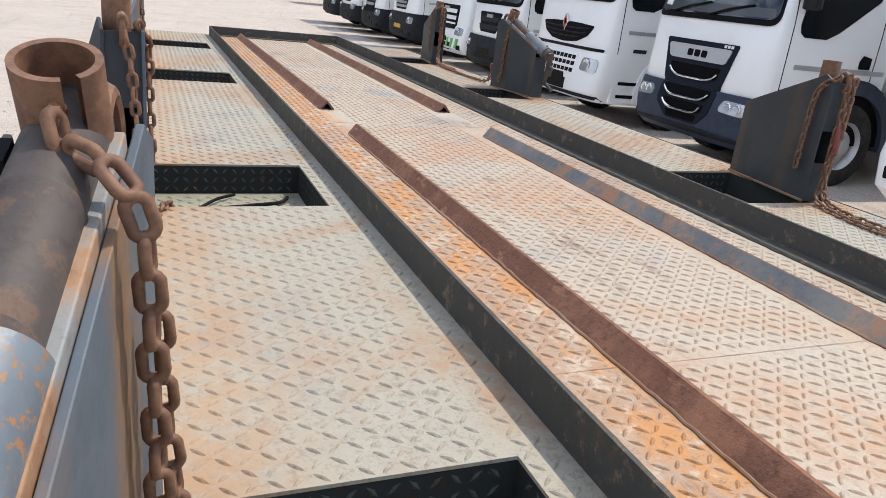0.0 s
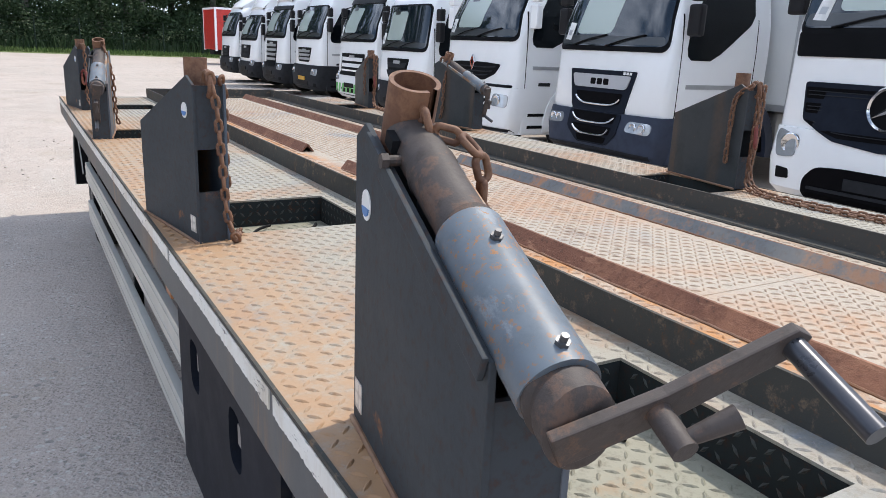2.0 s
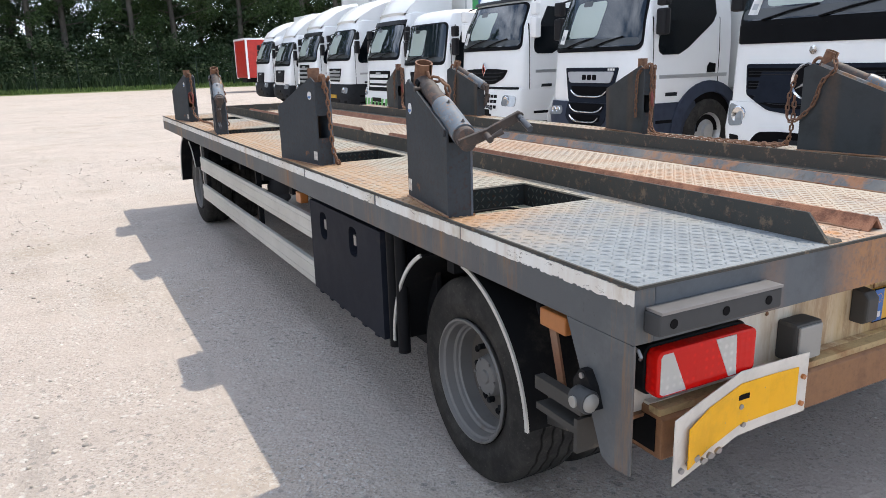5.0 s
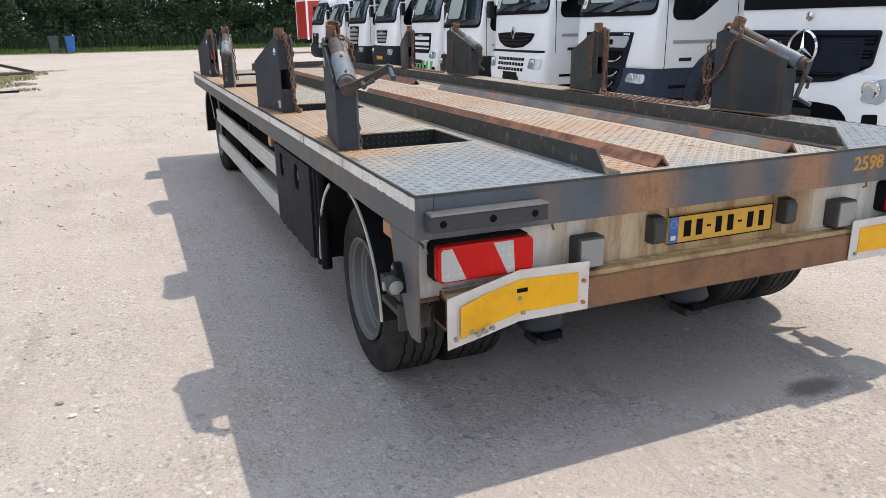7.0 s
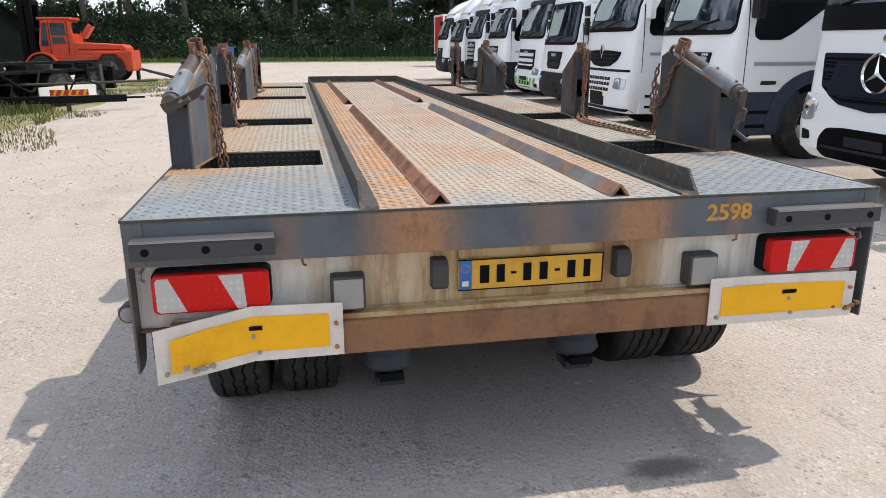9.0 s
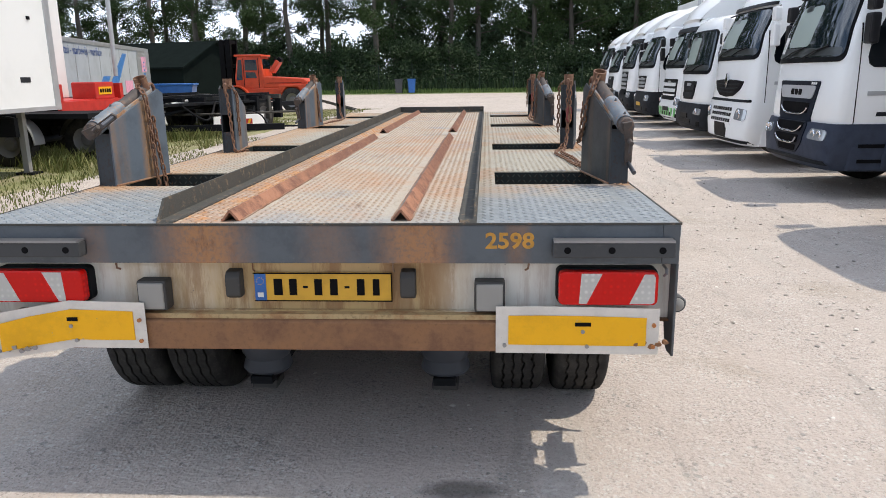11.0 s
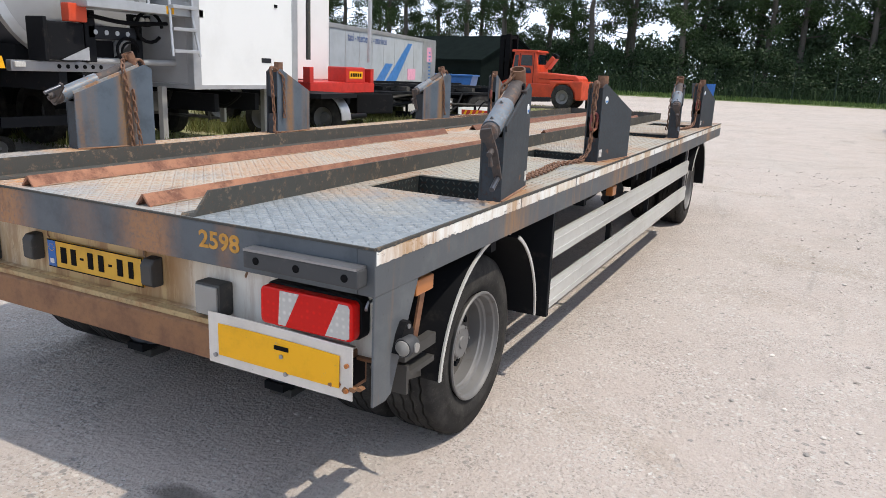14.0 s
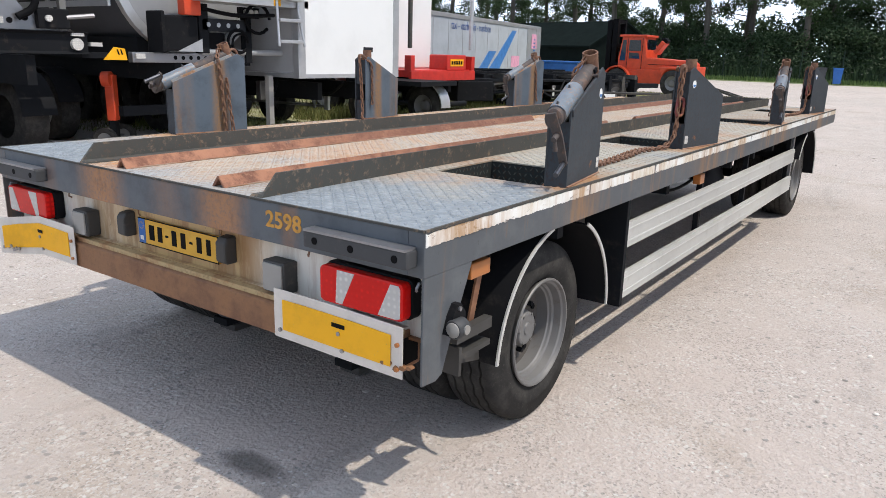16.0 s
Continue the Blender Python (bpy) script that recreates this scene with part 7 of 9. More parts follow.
        for z, dz in ((zw + 0.72, 0.05), (zw + 0.20, -0.06)):
            part("mirror_arm", pipe(B(), [(s * (hw - 0.06), 0.42, z + dz), (s * (hw + 0.04), y0 + 0.06, z + dz * 0.5), (mx, y0 + 0.02, z)], 0.013, 6), M["mirror_black"], tk)
        # steps, wheel well and arch
        part("step_panel", box(B(), *sorted((s * (hw - 0.35), s * (hw + 0.005))), 0.25, 0.84, 0.34, 0.84), M[st["bumper"]], tk, bevel=0.03)
        for z in (0.44, 0.62):
            part("step_tread", box(B(), *sorted((s * (hw - 0.10), s * (hw + 0.012))), 0.36, 0.82, z, z + 0.045), M["grille"], tk)
        ay = 1.36
        well = [(ay + 0.60 * math.cos(a), 0.46 + 0.57 * math.sin(a)) for a in [math.pi * k / 14 for k in range(15)]]
        part("wheel_well", side_slab(cab, well, s, 0.004, 0.03), M["ink"], tk)
        arch = B()
        n = 18
        prev = None
        for k in range(n + 1):
            a = -0.1 + (math.pi + 0.2) * k / n
            cur = [arch.verts.new((s * (hw + o), ay + q * math.cos(a), 0.46 + q * math.sin(a))) for q, o in ((0.56, 0.045), (0.72, 0.025), (0.73, -0.1), (0.56, -0.1))]
            if prev:
                for i in range(4):
                    arch.faces.new((prev[i], prev[(i + 1) % 4], cur[(i + 1) % 4], cur[i]))
            else:
                arch.faces.new(cur)
            prev = cur
        arch.faces.new(list(reversed(prev)))
        part("wheel_arch", arch, M[st["bumper"]], tk, smooth=True)
        truck_wheel(tk, s * (hw + 0.03), ay, 0.46, 0.30, s)
        if st.get("body"):
            truck_wheel(tk, s * (hw - 0.01), 5.2, 0.45, 0.27, s)
    # visor, beacon, deflector, body
    if st.get("visor"):
        vz = st["wtop"]
        vh, vo = st.get("visor_h", (0.00, 0.10, 0.045))[:2], st.get("visor_h", (0.00, 0.10, 0.045))[2]
        part("sun_visor", cab.panel(vz + vh[0], vz + vh[1], -0.95, 0.95, vo, -0.015, 0, 30, 4), M[st["visor"]], tk, smooth=True)
    if st.get("beacon"):
        bc = B()
        lathe(bc, [(0.0, 0.07), (0.02, 0.075), (0.10, 0.07), (0.13, 0.05), (0.13, 0.0)], (0.30, 0.75, zt - 0.02), (0, 0, 1), 16)
        part("beacon", bc, M["amber"], tk, "amber beacon", smooth=True)
    if st.get("deflector"):
        df = B()
        y1, h = 1.65, st["deflector"]
        secs = [(0.45, zt - 0.04, hw * 0.72), (0.62, zt + h * 0.28, hw * 0.80), (0.95, zt + h * 0.66, hw * 0.86), (1.35, zt + h * 0.93, hw * 0.9), (1.68, zt + h, hw * 0.9)]
        rings = []
        for y, z, w_ in secs:
            rings.append([df.verts.new(p) for p in ((-w_, y, zt - 0.06), (-w_, y, z - 0.08), (-w_ + 0.1, y, z), (0, y - 0.05, z + 0.015), (w_ - 0.1, y, z), (w_, y, z - 0.08), (w_, y, zt - 0.06))])
        for a, b in zip(rings, rings[1:]):
            for i in range(6):
                df.faces.new((a[i], a[i + 1], b[i + 1], b[i]))
        df.faces.new(rings[0])
        df.faces.new(list(reversed(rings[-1])))
        part("roof_deflector", df, white, tk, smooth=True)
    if st.get("body"):
        ln, h = st["body"]
        bd = part("cargo_body", box(B(), -1.25, 1.25, 1.95, 1.95 + ln, 1.05, h), M[st.get("body_mat", "white_body")], tk, "white box body", bevel=0.02)
        for s in (-1, 1):
            part("corner_post", box(B(), *sorted((s * 1.20, s * 1.258)), 1.935, 2.03, 1.03, h + 0.01), M["silver"], bd, bevel=0.01)
        part("body_sill", box(B(), -1.255, 1.255, 1.94, 1.96 + ln, 0.98, 1.06), M["silver"], bd)
        for k, (x0, x1, mt) in enumerate(st.get("stripes", ())):
            part("stripe", box(B(), x0, x1, 1.938, 1.9495, 2.6, h - 0.05), M[mt], bd)
    ch = B()
    box(ch, -0.42, 0.42, 1.0, 1.9 + (st["body"][0] if st.get("body") else 4.0), 0.62, 0.95)
    part("chassis", ch, M["dark"], tk)
    part("fuel_tank", box(B(), hw - 0.55, hw - 0.02, 2.15, 3.2, 0.45, 0.95), M["silver"], tk, bevel=0.06)
    return tk


base = dict(hw=1.02, top=2.78, sill=1.66, wtop=2.46, bump=0.92, bumper="bumper_blue", lamp=(0.72, 0.90), grille=(0.62, 1.47, 0.60, 0.30))
ROW = (
    # x, y, label, style
    (4.66, 3.90, "white truck with a large star emblem and dark mesh grille", dict(base, hw=1.10, top=3.25, sill=1.86, wtop=2.85, bump=1.0, bumper="white", lamp=(0.72, 0.96), grille=(0.92, 1.42, 0.86, 0.10), face="star", body=(7.0, 3.7), rake=0.2, depth=0.20)),
    (4.64, 7.46, "white truck with grey-blue bumper, chrome grille bars and box body", dict(base, hw=1.00, top=2.72, sill=1.65, wtop=2.42, bump=0.90, rake=0.20, depth=0.19, face="daf", grille=(0.90, 1.395, 0.59, 0.2), lamp=(0.69, 0.835), lamp_x=(0.56, 0.93), visor="visor_blue", visor_h=(0.03, 0.20, 0.05), body=(6.5, 3.6))),
    (4.70, 10.52, "white truck with a diamond emblem and white bumper", dict(base, hw=1.05, top=2.78, sill=1.73, wtop=2.46, rake=0.24, depth=0.24, bumper="white", bump=1.035, grille=(1.1, 1.39, 0.66, 0.25), face="diamond", vent=(0.44, 0.60, -0.30, 0.30), mirror="white", visor="mirror_black", visor_h=(0.06, 0.11, 0.06), body=(6.0, 3.5), lamp=(0.74, 0.94), lamp_x=(0.60, 0.93))),
    (4.90, 13.65, "white truck with dark bumper and black grille", dict(base, hw=1.03, top=2.60, sill=1.50, wtop=2.31, rake=0.16, bumper="bumper_dark", bump=0.88, grille=(0.96, 1.33, 0.46, 0.28), bars=2, body=(6.0, 3.4), stripes=((-0.9, -0.62, "green"), (-0.62, -0.25, "blue_panel")), lamp=(0.66, 0.80))),
    (5.20, 16.60, "white truck with amber beacon and roof deflector", dict(base, hw=1.06, top=2.78, sill=1.64, grille=(0.85, 1.35, 0.62, 0.05), bars=3, bar_mat="white", bumper="white", hazard=8, beacon=True, visor="mirror_black", deflector=0.75, body=(6.0, 3.75))),
    (5.15, 19.75, "white truck with grey grille and dark bumper", dict(base, bumper="bumper_dark", bump=0.98, grille=(1.05, 1.42, 0.5, 0.25), bars=3, bar_mat="silver", deflector=0.55, body=(6.0, 3.6), plate="plate_yellow")),
    (5.20, 22.85, "white truck with tall grey grille", dict(base, grille=(0.80, 1.55, 0.5, 0.15), bars=5, bar_mat="silver", bumper="bumper_dark", visor="mirror_black", deflector=0.65, body=(6.0, 3.7))),
    (5.25, 25.95, "white truck with dark bumper and box body", dict(base, top=2.62, sill=1.55, wtop=2.32, bumper="bumper_dark", bump=0.85, grille=(0.95, 1.38, 0.55, 0.10), bars=2, body=(6.0, 3.4), deflector=0.75)),
    (5.35, 29.05, "white truck with slim grille at the end of the row", dict(base, top=2.7, bumper="bumper_dark", grille=(0.9, 1.3, 0.5, 0.1), bars=3, deflector=0.55, body=(6.0, 3.5))),
)
for x, y, label, st in ROW:
    truck(pose(x, y, 0, 0, 0, -90), label, st)


# ---- grass, fence, woods ----
def sheet(name, pts, label, mat, z=0.012, cells=10):
    """A slightly raised uneven patch of ground."""
    bm = B()
    (x0, y0), (x1, y1), (x2, y2), (x3, y3) = pts
    g = []
    for j in range(cells + 1):
        v = j / cells
        row = []
        for i in range(cells + 1):
            u = i / cells
            x = (x0 * (1 - u) + x1 * u) * (1 - v) + (x3 * (1 - u) + x2 * u) * v
            y = (y0 * (1 - u) + y1 * u) * (1 - v) + (y3 * (1 - u) + y2 * u) * v
            e = min(u, 1 - u, v, 1 - v)
            w = 0.5 * noise.noise((x * 0.6, y * 0.6, 5.0)) if e < 0.02 else 0.0
            row.append(bm.verts.new((x + w, y + w, z + 0.03 + 0.03 * noise.noise((x * 0.4, y * 0.4, 1.0)) if e > 0.02 else -0.03)))
        g.append(row)
    for a, b in zip(g, g[1:]):
        for i in range(cells):
            bm.faces.new((a[i], a[i + 1], b[i + 1], b[i]))
    return tagged(part(name, bm, mat, smooth=True), label, "grass", kind="structure")


sheet("grass_verge", ((-100, 57.0), (100, 59.5), (100, 120), (-100, 120)), "strip of mown green grass before the fence", M["grass"], cells=40)
sheet("grass_patch", ((-30, 5.6), (-5.2, 6.2), (-4.7, 32.0), (-36, 34)), "patchy grass and weeds among parked trailers", M["dry_grass"], z=-0.012, cells=60)


def blades(name, label, count, place, h0, h1, mat, width=0.02, lean=0.35):
    """Upright blades and weeds as one scattered mesh."""
    verts, faces = [], []
    for _ in range(count):
        p = place()
        if p is None:
            continue
        x, y = p
        h, a = random.uniform(h0, h1), random.uniform(0, 6.283)
        dx, dy = math.cos(a), math.sin(a)
        lx, ly = random.uniform(-lean, lean) * h, random.uniform(-lean, lean) * h
        w = width * random.uniform(0.6, 1.5)
        b = len(verts)
        verts += [(x - dx * w, y - dy * w, 0.0), (x + dx * w, y + dy * w, 0.0), (x + lx * 0.5 + dx * w * 0.8, y + ly * 0.5 + dy * w * 0.8, h * 0.6), (x + lx, y + ly, h), (x + lx * 0.5 - dx * w * 0.8, y + ly * 0.5 - dy * w * 0.8, h * 0.6)]
        faces.append((b, b + 1, b + 2, b + 3, b + 4))
    me = bpy.data.meshes.new(name)
    me.from_pydata(verts, [], faces)
    me.materials.append(mat)
    return tagged(new(name, me), label, "grass", kind="stuff")


def spot_left():
    x, y = random.uniform(-20, -4.2), random.uniform(5.4, 32)
    if noise.noise((x * 0.45, y * 0.45, 2.0)) < (-0.2 if x < -6.0 else -0.2 + 0.35 * (x + 6.0)):
        return None
    return x, y


blades("grass", "tufts of green grass and weeds among the trailers", 90000, spot_left, 0.02, 0.085, M["weeds"], 0.007)


def spot_weed():
    x, y = random.uniform(-12, -5.6), random.uniform(6.5, 21)
    if noise.noise((x * 0.5, y * 0.5, 9.0)) < (0.05 if x < -6.4 else 0.2):
        return None
    return x, y


blades("weeds", "tall weeds growing along the trailers", 34000, spot_weed, 0.06, 0.36, M["weeds"], 0.009, 0.6)
blades("grass", "taller grass along the fence", 26000, lambda: (random.uniform(-72, 72), random.uniform(59.5, 66.5)), 0.10, 0.42, M["verge"], 0.036)
blades("reeds", "tall green reeds and nettles behind the fence", 9000, lambda: (random.uniform(-85, 85), random.uniform(65.0, 68.5)), 0.5, 1.4, M["hedge"], 0.06)


def fence():
    fe = thing("fence", "dark green wire fence with thin posts", "fence")
    y = 64.0
    for x in range(-84, 85, 3):
        part("post", rod(B(), (x, y, 0), (x, y, 2.5), 0.045, seg=6), M["fence"], fe)
    for z in (0.4, 0.8, 1.2, 1.6, 2.0, 2.4):
        part("wire", rod(B(), (-85, y, z), (85, y, z), 0.011, seg=4), M["fence"], fe)


fence()


def leaf_cloud(centres, per, leaf, seed):
    """Leaf-sized quads scattered through lumps: (centre, radii)."""
    rng = np.random.default_rng(seed)
    V, F = [], []
    n = 0
    for (cx, cy, cz), (rx, ry, rz) in centres:
        k = int(per * (0.7 + 0.6 * rng.random()))
        d = rng.normal(size=(k, 3))
        d /= np.linalg.norm(d, axis=1)[:, None]
        r = rng.random(k) ** 0.45
        p = d * r[:, None] * np.array([rx, ry, rz]) + np.array([cx, cy, cz])
        a = rng.normal(size=(k, 3))
        a /= np.linalg.norm(a, axis=1)[:, None]
        b = np.cross(a, rng.normal(size=(k, 3)))
        b /= np.linalg.norm(b, axis=1)[:, None]
        s = leaf * (0.6 + 0.9 * rng.random(k))[:, None]
        q = np.stack([p - a * s, p - b * s * 0.6, p + a * s, p + b * s * 0.6], 1).reshape(-1, 3)
        V.append(q)
        F.append(np.arange(n, n + 4 * k).reshape(-1, 4))
        n += 4 * k
    me = bpy.data.meshes.new("leaves")
    me.from_pydata(np.concatenate(V).tolist(), [], np.concatenate(F).tolist())
    return me


def tree(seed, height=17.0, spread=2.9, base=4.6):
    """A tapered trunk with limbs and a ragged crown of leaf clumps."""
    rng = random.Random(seed)
    tr = thing("tree", "tall leafy roadside tree with bare lower trunk", "tree", "row of tall trees behind the fence")
    tk = B()
    line = [(0.25 * noise.noise((seed, z * 0.2, 0)), 0.25 * noise.noise((seed, z * 0.2, 7)), z) for z in [height * 0.93 * k / 9 for k in range(10)]]
    for a, b, k in zip(line, line[1:], range(9)):
        rod(tk, a, b, 0.33 * (1 - k / 9.6), 0.33 * (1 - (k + 1) / 9.6), 9, caps=False)
    part("trunk", tk, M["bark"], tr, smooth=True)
    lumps = []
    for k in range(42):
        z = base + (height - base) * (k / 42) ** 0.9
        a = rng.uniform(0, 6.283)
        out = spread * (0.35 + 0.75 * rng.random()) * (1.0 - 0.55 * ((z - base) / (height - base)) ** 1.5)
        x0, y0 = line[min(9, int(z / (height * 0.93) * 9))][:2]
        x, y = x0 + math.cos(a) * out, y0 + math.sin(a) * out
        part("limb", rod(B(), (x0, y0, z - 0.9), (x, y, z), 0.06, 0.02, 5, caps=False), M["bark"], tr)
        lumps.append(((x, y, z + 0.2), (rng.uniform(0.75, 1.6), rng.uniform(0.75, 1.6), rng.uniform(0.6, 1.25))))
        lumps.append(((x0 + math.cos(a) * out * 0.5, y0 + math.sin(a) * out * 0.5, z + rng.uniform(-0.5, 0.4)), (0.9, 0.9, 0.75)))
    me = leaf_cloud(lumps, 320, 0.094, seed)
    me.materials.append(M["leaf"])
    cr = new("crown", me)
    cr.parent = tr
    return tr


kinds = [tree(11, 25.0, 4.5, 5.8), tree(23, 27.5, 4.8, 6.5), tree(37, 23.5, 4.4, 5.0)]
rng = random.Random(5)
spots = [(-78 + 4.9 * k + rng.uniform(-1.5, 1.5), 73 + rng.uniform(-2.5, 3.0)) for k in range(33)]
spots += [(-8 + 4.2 * k + rng.uniform(-1.3, 1.3), 81 + rng.uniform(-2.5, 3.0)) for k in range(20)]
spots += [(-73 + 6.9 * k + rng.uniform(-1.9, 1.9), 85 + rng.uniform(-2.5, 3.0)) for k in range(9)]
for k, (x, y) in enumerate(spots):
    m = pose(x, y, 0, 0, 0, rng.uniform(0, 360))
    if k < 3:
        kinds[k].matrix_basis = m
    else:
        copy_thing(kinds[k % 3], m)


def woods(name, label, x0, x1, y0, y1, count, h0, h1, seed, mat, leaf=0.2, per=70):
    rng = np.random.default_rng(seed)
    lumps = []
    for _ in range(count):
        x, y = rng.uniform(x0, x1), rng.uniform(y0, y1)
        h = rng.uniform(h0, h1) * (0.75 + 0.5 * (0.5 + 0.5 * noise.noise((x * 0.12, 3.0, seed))))
        z = h * rng.random() ** 0.7
        lumps.append(((x, y, z), (rng.uniform(0.8, 1.7), rng.uniform(0.6, 1.2), rng.uniform(0.6, 1.3))))
    me = leaf_cloud(lumps, per, leaf, seed + 1)
    me.name = name
    me.materials.append(mat)
    return tagged(new(name, me), label, "woods", kind="stuff")


woods("hedge", "dense dark hedge and undergrowth behind the fence", -95, 95, 69.0, 72.0, 1100, 2.6, 4.6, 2, M["hedge"], 0.11, 230)
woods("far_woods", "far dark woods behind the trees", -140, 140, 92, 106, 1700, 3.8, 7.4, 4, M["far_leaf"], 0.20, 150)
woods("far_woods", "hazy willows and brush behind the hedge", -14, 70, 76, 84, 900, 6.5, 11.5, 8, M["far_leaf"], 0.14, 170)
# unseen ring of woods, added to darken what the windscreens reflect
woods("far_woods", "unseen woods added on the west side to darken reflections", -62, -52, -75, 50, 520, 4.0, 9.0, 14, M["hedge"], 0.5, 60)
woods("far_woods", "unseen woods added on the south side to darken reflections", -60, 60, -72, -62, 520, 4.0, 9.0, 15, M["hedge"], 0.5, 60)
woods("low_scrub", "green scrub and brambles under the hedge", -95, 95, 67.0, 69.2, 900, 0.8, 2.2, 6, M["hedge"], 0.10, 110)


def bin_(x, y, mat, label):
    b = thing("wheelie_bin", label, "bin", "two bins by the fence", at=pose(x, y, 0.05, 0, 0, 8) @ Matrix.Scale(1.12, 4))
    bm = B()
    lo, hi = [(-0.22, -0.25), (0.22, -0.25), (0.22, 0.25), (-0.22, 0.25)], [(-0.29, -0.34), (0.29, -0.34), (0.29, 0.32), (-0.29, 0.32)]
    a = [bm.verts.new((p[0], p[1], 0.06)) for p in lo]
    c = [bm.verts.new((p[0], p[1], 0.98)) for p in hi]
    bm.faces.new(list(reversed(a)))
    bm.faces.new(c)
    for i in range(4):
        j = (i + 1) % 4
        bm.faces.new((a[i], a[j], c[j], c[i]))
    part("body", bm, mat, b, bevel=0.02)
    part("lid", box(B(), -0.31, 0.31, -0.37, 0.36, 0.985, 1.05), mat, b, bevel=0.02)
    for s in (-1, 1):
        part("wheel", rod(B(), (s * 0.24, 0.27, 0.10), (s * 0.29, 0.27, 0.10), 0.10, seg=14), M["rubber"], b)
    part("handle", rod(B(), (-0.26, 0.39, 0.96), (0.26, 0.39, 0.96), 0.018, seg=8), mat, b)


bin_(-6.60, 58.6, M["grey_bin"], "dark grey wheelie bin on the verge")
bin_(-5.55, 58.7, M["blue"], "blue wheelie bin on the verge")

# scattered stones on the gravel
rng = np.random.default_rng(9)
V, F = [], []
for k in range(13000):
    x, y = rng.uniform(-6.5, 6.5), rng.uniform(-2.2, 13)
    if -1.3 < x < 1.3 and 0 < y < 6.7 and rng.random() < 0.5:
        continue
    s = 0.004 + 0.015 * rng.random() ** 4
    h = 0.018 * noise.noise((x * 0.55, y * 0.55, 3.1)) + 0.006 * noise.noise((x * 1.9, y * 1.9, 8.0))
    n = len(V)
    turn, wide = rng.uniform(0, 6.28), rng.uniform(0.65, 1.0)
    for ring, (lift, rad) in enumerate(((-0.35, 0.8), (0.15, 1.0), (0.5, 0.6))):
        for j in range(6):
            t = j * 1.047 + ring * 0.5 + turn
            r = s * rad * rng.uniform(0.8, 1.15)
            u, w = r * math.cos(t), r * math.sin(t) * wide
            V.append((x + u * math.cos(turn) - w * math.sin(turn), y + u * math.sin(turn) + w * math.cos(turn), h + s * (0.25 + lift * 0.8)))
    for ring in range(2):
        for j in range(6):
            p0, p1 = n + ring * 6 + j, n + ring * 6 + (j + 1) % 6
            F.append((p0, p1, p1 + 6, p0 + 6))
    F.append(tuple(n + 12 + j for j in range(6)))
me = bpy.data.meshes.new("loose_stones")
me.from_pydata(V, [], F)
me.materials.append(M["stone"])
tagged(new("loose_stones", me), "loose pale stones scattered on the gravel", "stones", kind="stuff")


# ---- parked trailers and machines on the other side ----
def dark_wheel(parent, x, y, r=0.5, w=0.3, side=1, axis="x"):
    wh = new("wheel")
    wh.parent = parent
    d = (1, 0, 0) if axis == "x" else (0, 1, 0)
    c = (x, y, r)
    part("tyre", lathe(B(), [(-side * a, q) for a, q in ((0.0, r * 0.56), (0.0, r * 0.9), (0.03, r), (w - 0.03, r), (w, r * 0.9), (w, r * 0.56))], c, d, 28), M["rubber"], wh, smooth=True)
    part("rim", lathe(B(), [(-side * a, q) for a, q in ((0.01, r * 0.57), (0.04, r * 0.5), (0.08, r * 0.3), (0.03, r * 0.22), (0.03, 0.0))], c, d, 24), M["rim"], wh, smooth=True)
    return wh


# white box semi-trailer, its bulkhead toward the lane
WX, WY = -6.5, 8.25
wt = thing("box_trailer", "white box semi-trailer on the grass, shaded side painted grey", "trailer", "parked trailers on the grass")
part("body", box(B(), WX - 11, WX, WY - 1.27, WY + 1.27, 1.09, 3.95), M["white_body"], wt, bevel=0.015)
# grey skin over the white body paints the shade on this side
skin = part("shaded_side_skin", box(B(), WX - 10.9, WX - 0.12, WY - 1.284, WY - 1.271, 1.13, 3.9), M["grey_skin"], wt, "flat side wall, its shade painted grey")
part("skin_seam", lathe(B(), [(0.0, 2.6), (0.0, 2.64), (0.006, 2.64), (0.006, 2.6), (0.0, 2.6)], (WX - 3.2, WY - 1.285, 3.4), (0, -1, 0), 40, (2.4, 3.6)), M["silver"], wt)
for s in (-1, 1):
    part("corner_post", box(B(), WX - 0.13, WX + 0.015, WY + s * 1.21 - 0.08, WY + s * 1.21 + 0.08, 1.05, 3.97), M["silver"], wt, bevel=0.01)
part("sill", box(B(), WX - 11, WX + 0.02, WY - 1.295, WY + 1.275, 1.055, 1.12), M["silver"], wt)
part("label_plate", box(B(), WX + 0.001, WX + 0.006, WY + 0.30, WY + 0.55, 1.50, 1.58), M["bumper_dark"], wt)
for k in range(5):
    part("label_bar", box(B(), WX + 0.001, WX + 0.006, WY - 0.30 + 0.11 * k, WY - 0.22 + 0.11 * k, 3.02, 3.07), M["bumper_dark"], wt)
part("label_plate", box(B(), WX + 0.001, WX + 0.006, WY - 0.12, WY + 0.25, 3.12, 3.20), M["bumper_dark"], wt)
part("latch", box(B(), WX + 0.001, WX + 0.02, WY + 0.65, WY + 0.72, 2.45, 2.50), M["ink"], wt)
for k in range(10):
    part("rivet", rod(B(), (WX, WY - 1.1 + 0.245 * k, 1.09), (WX + 0.012, WY - 1.1 + 0.245 * k, 1.09), 0.014, seg=8), M["silver"], wt)
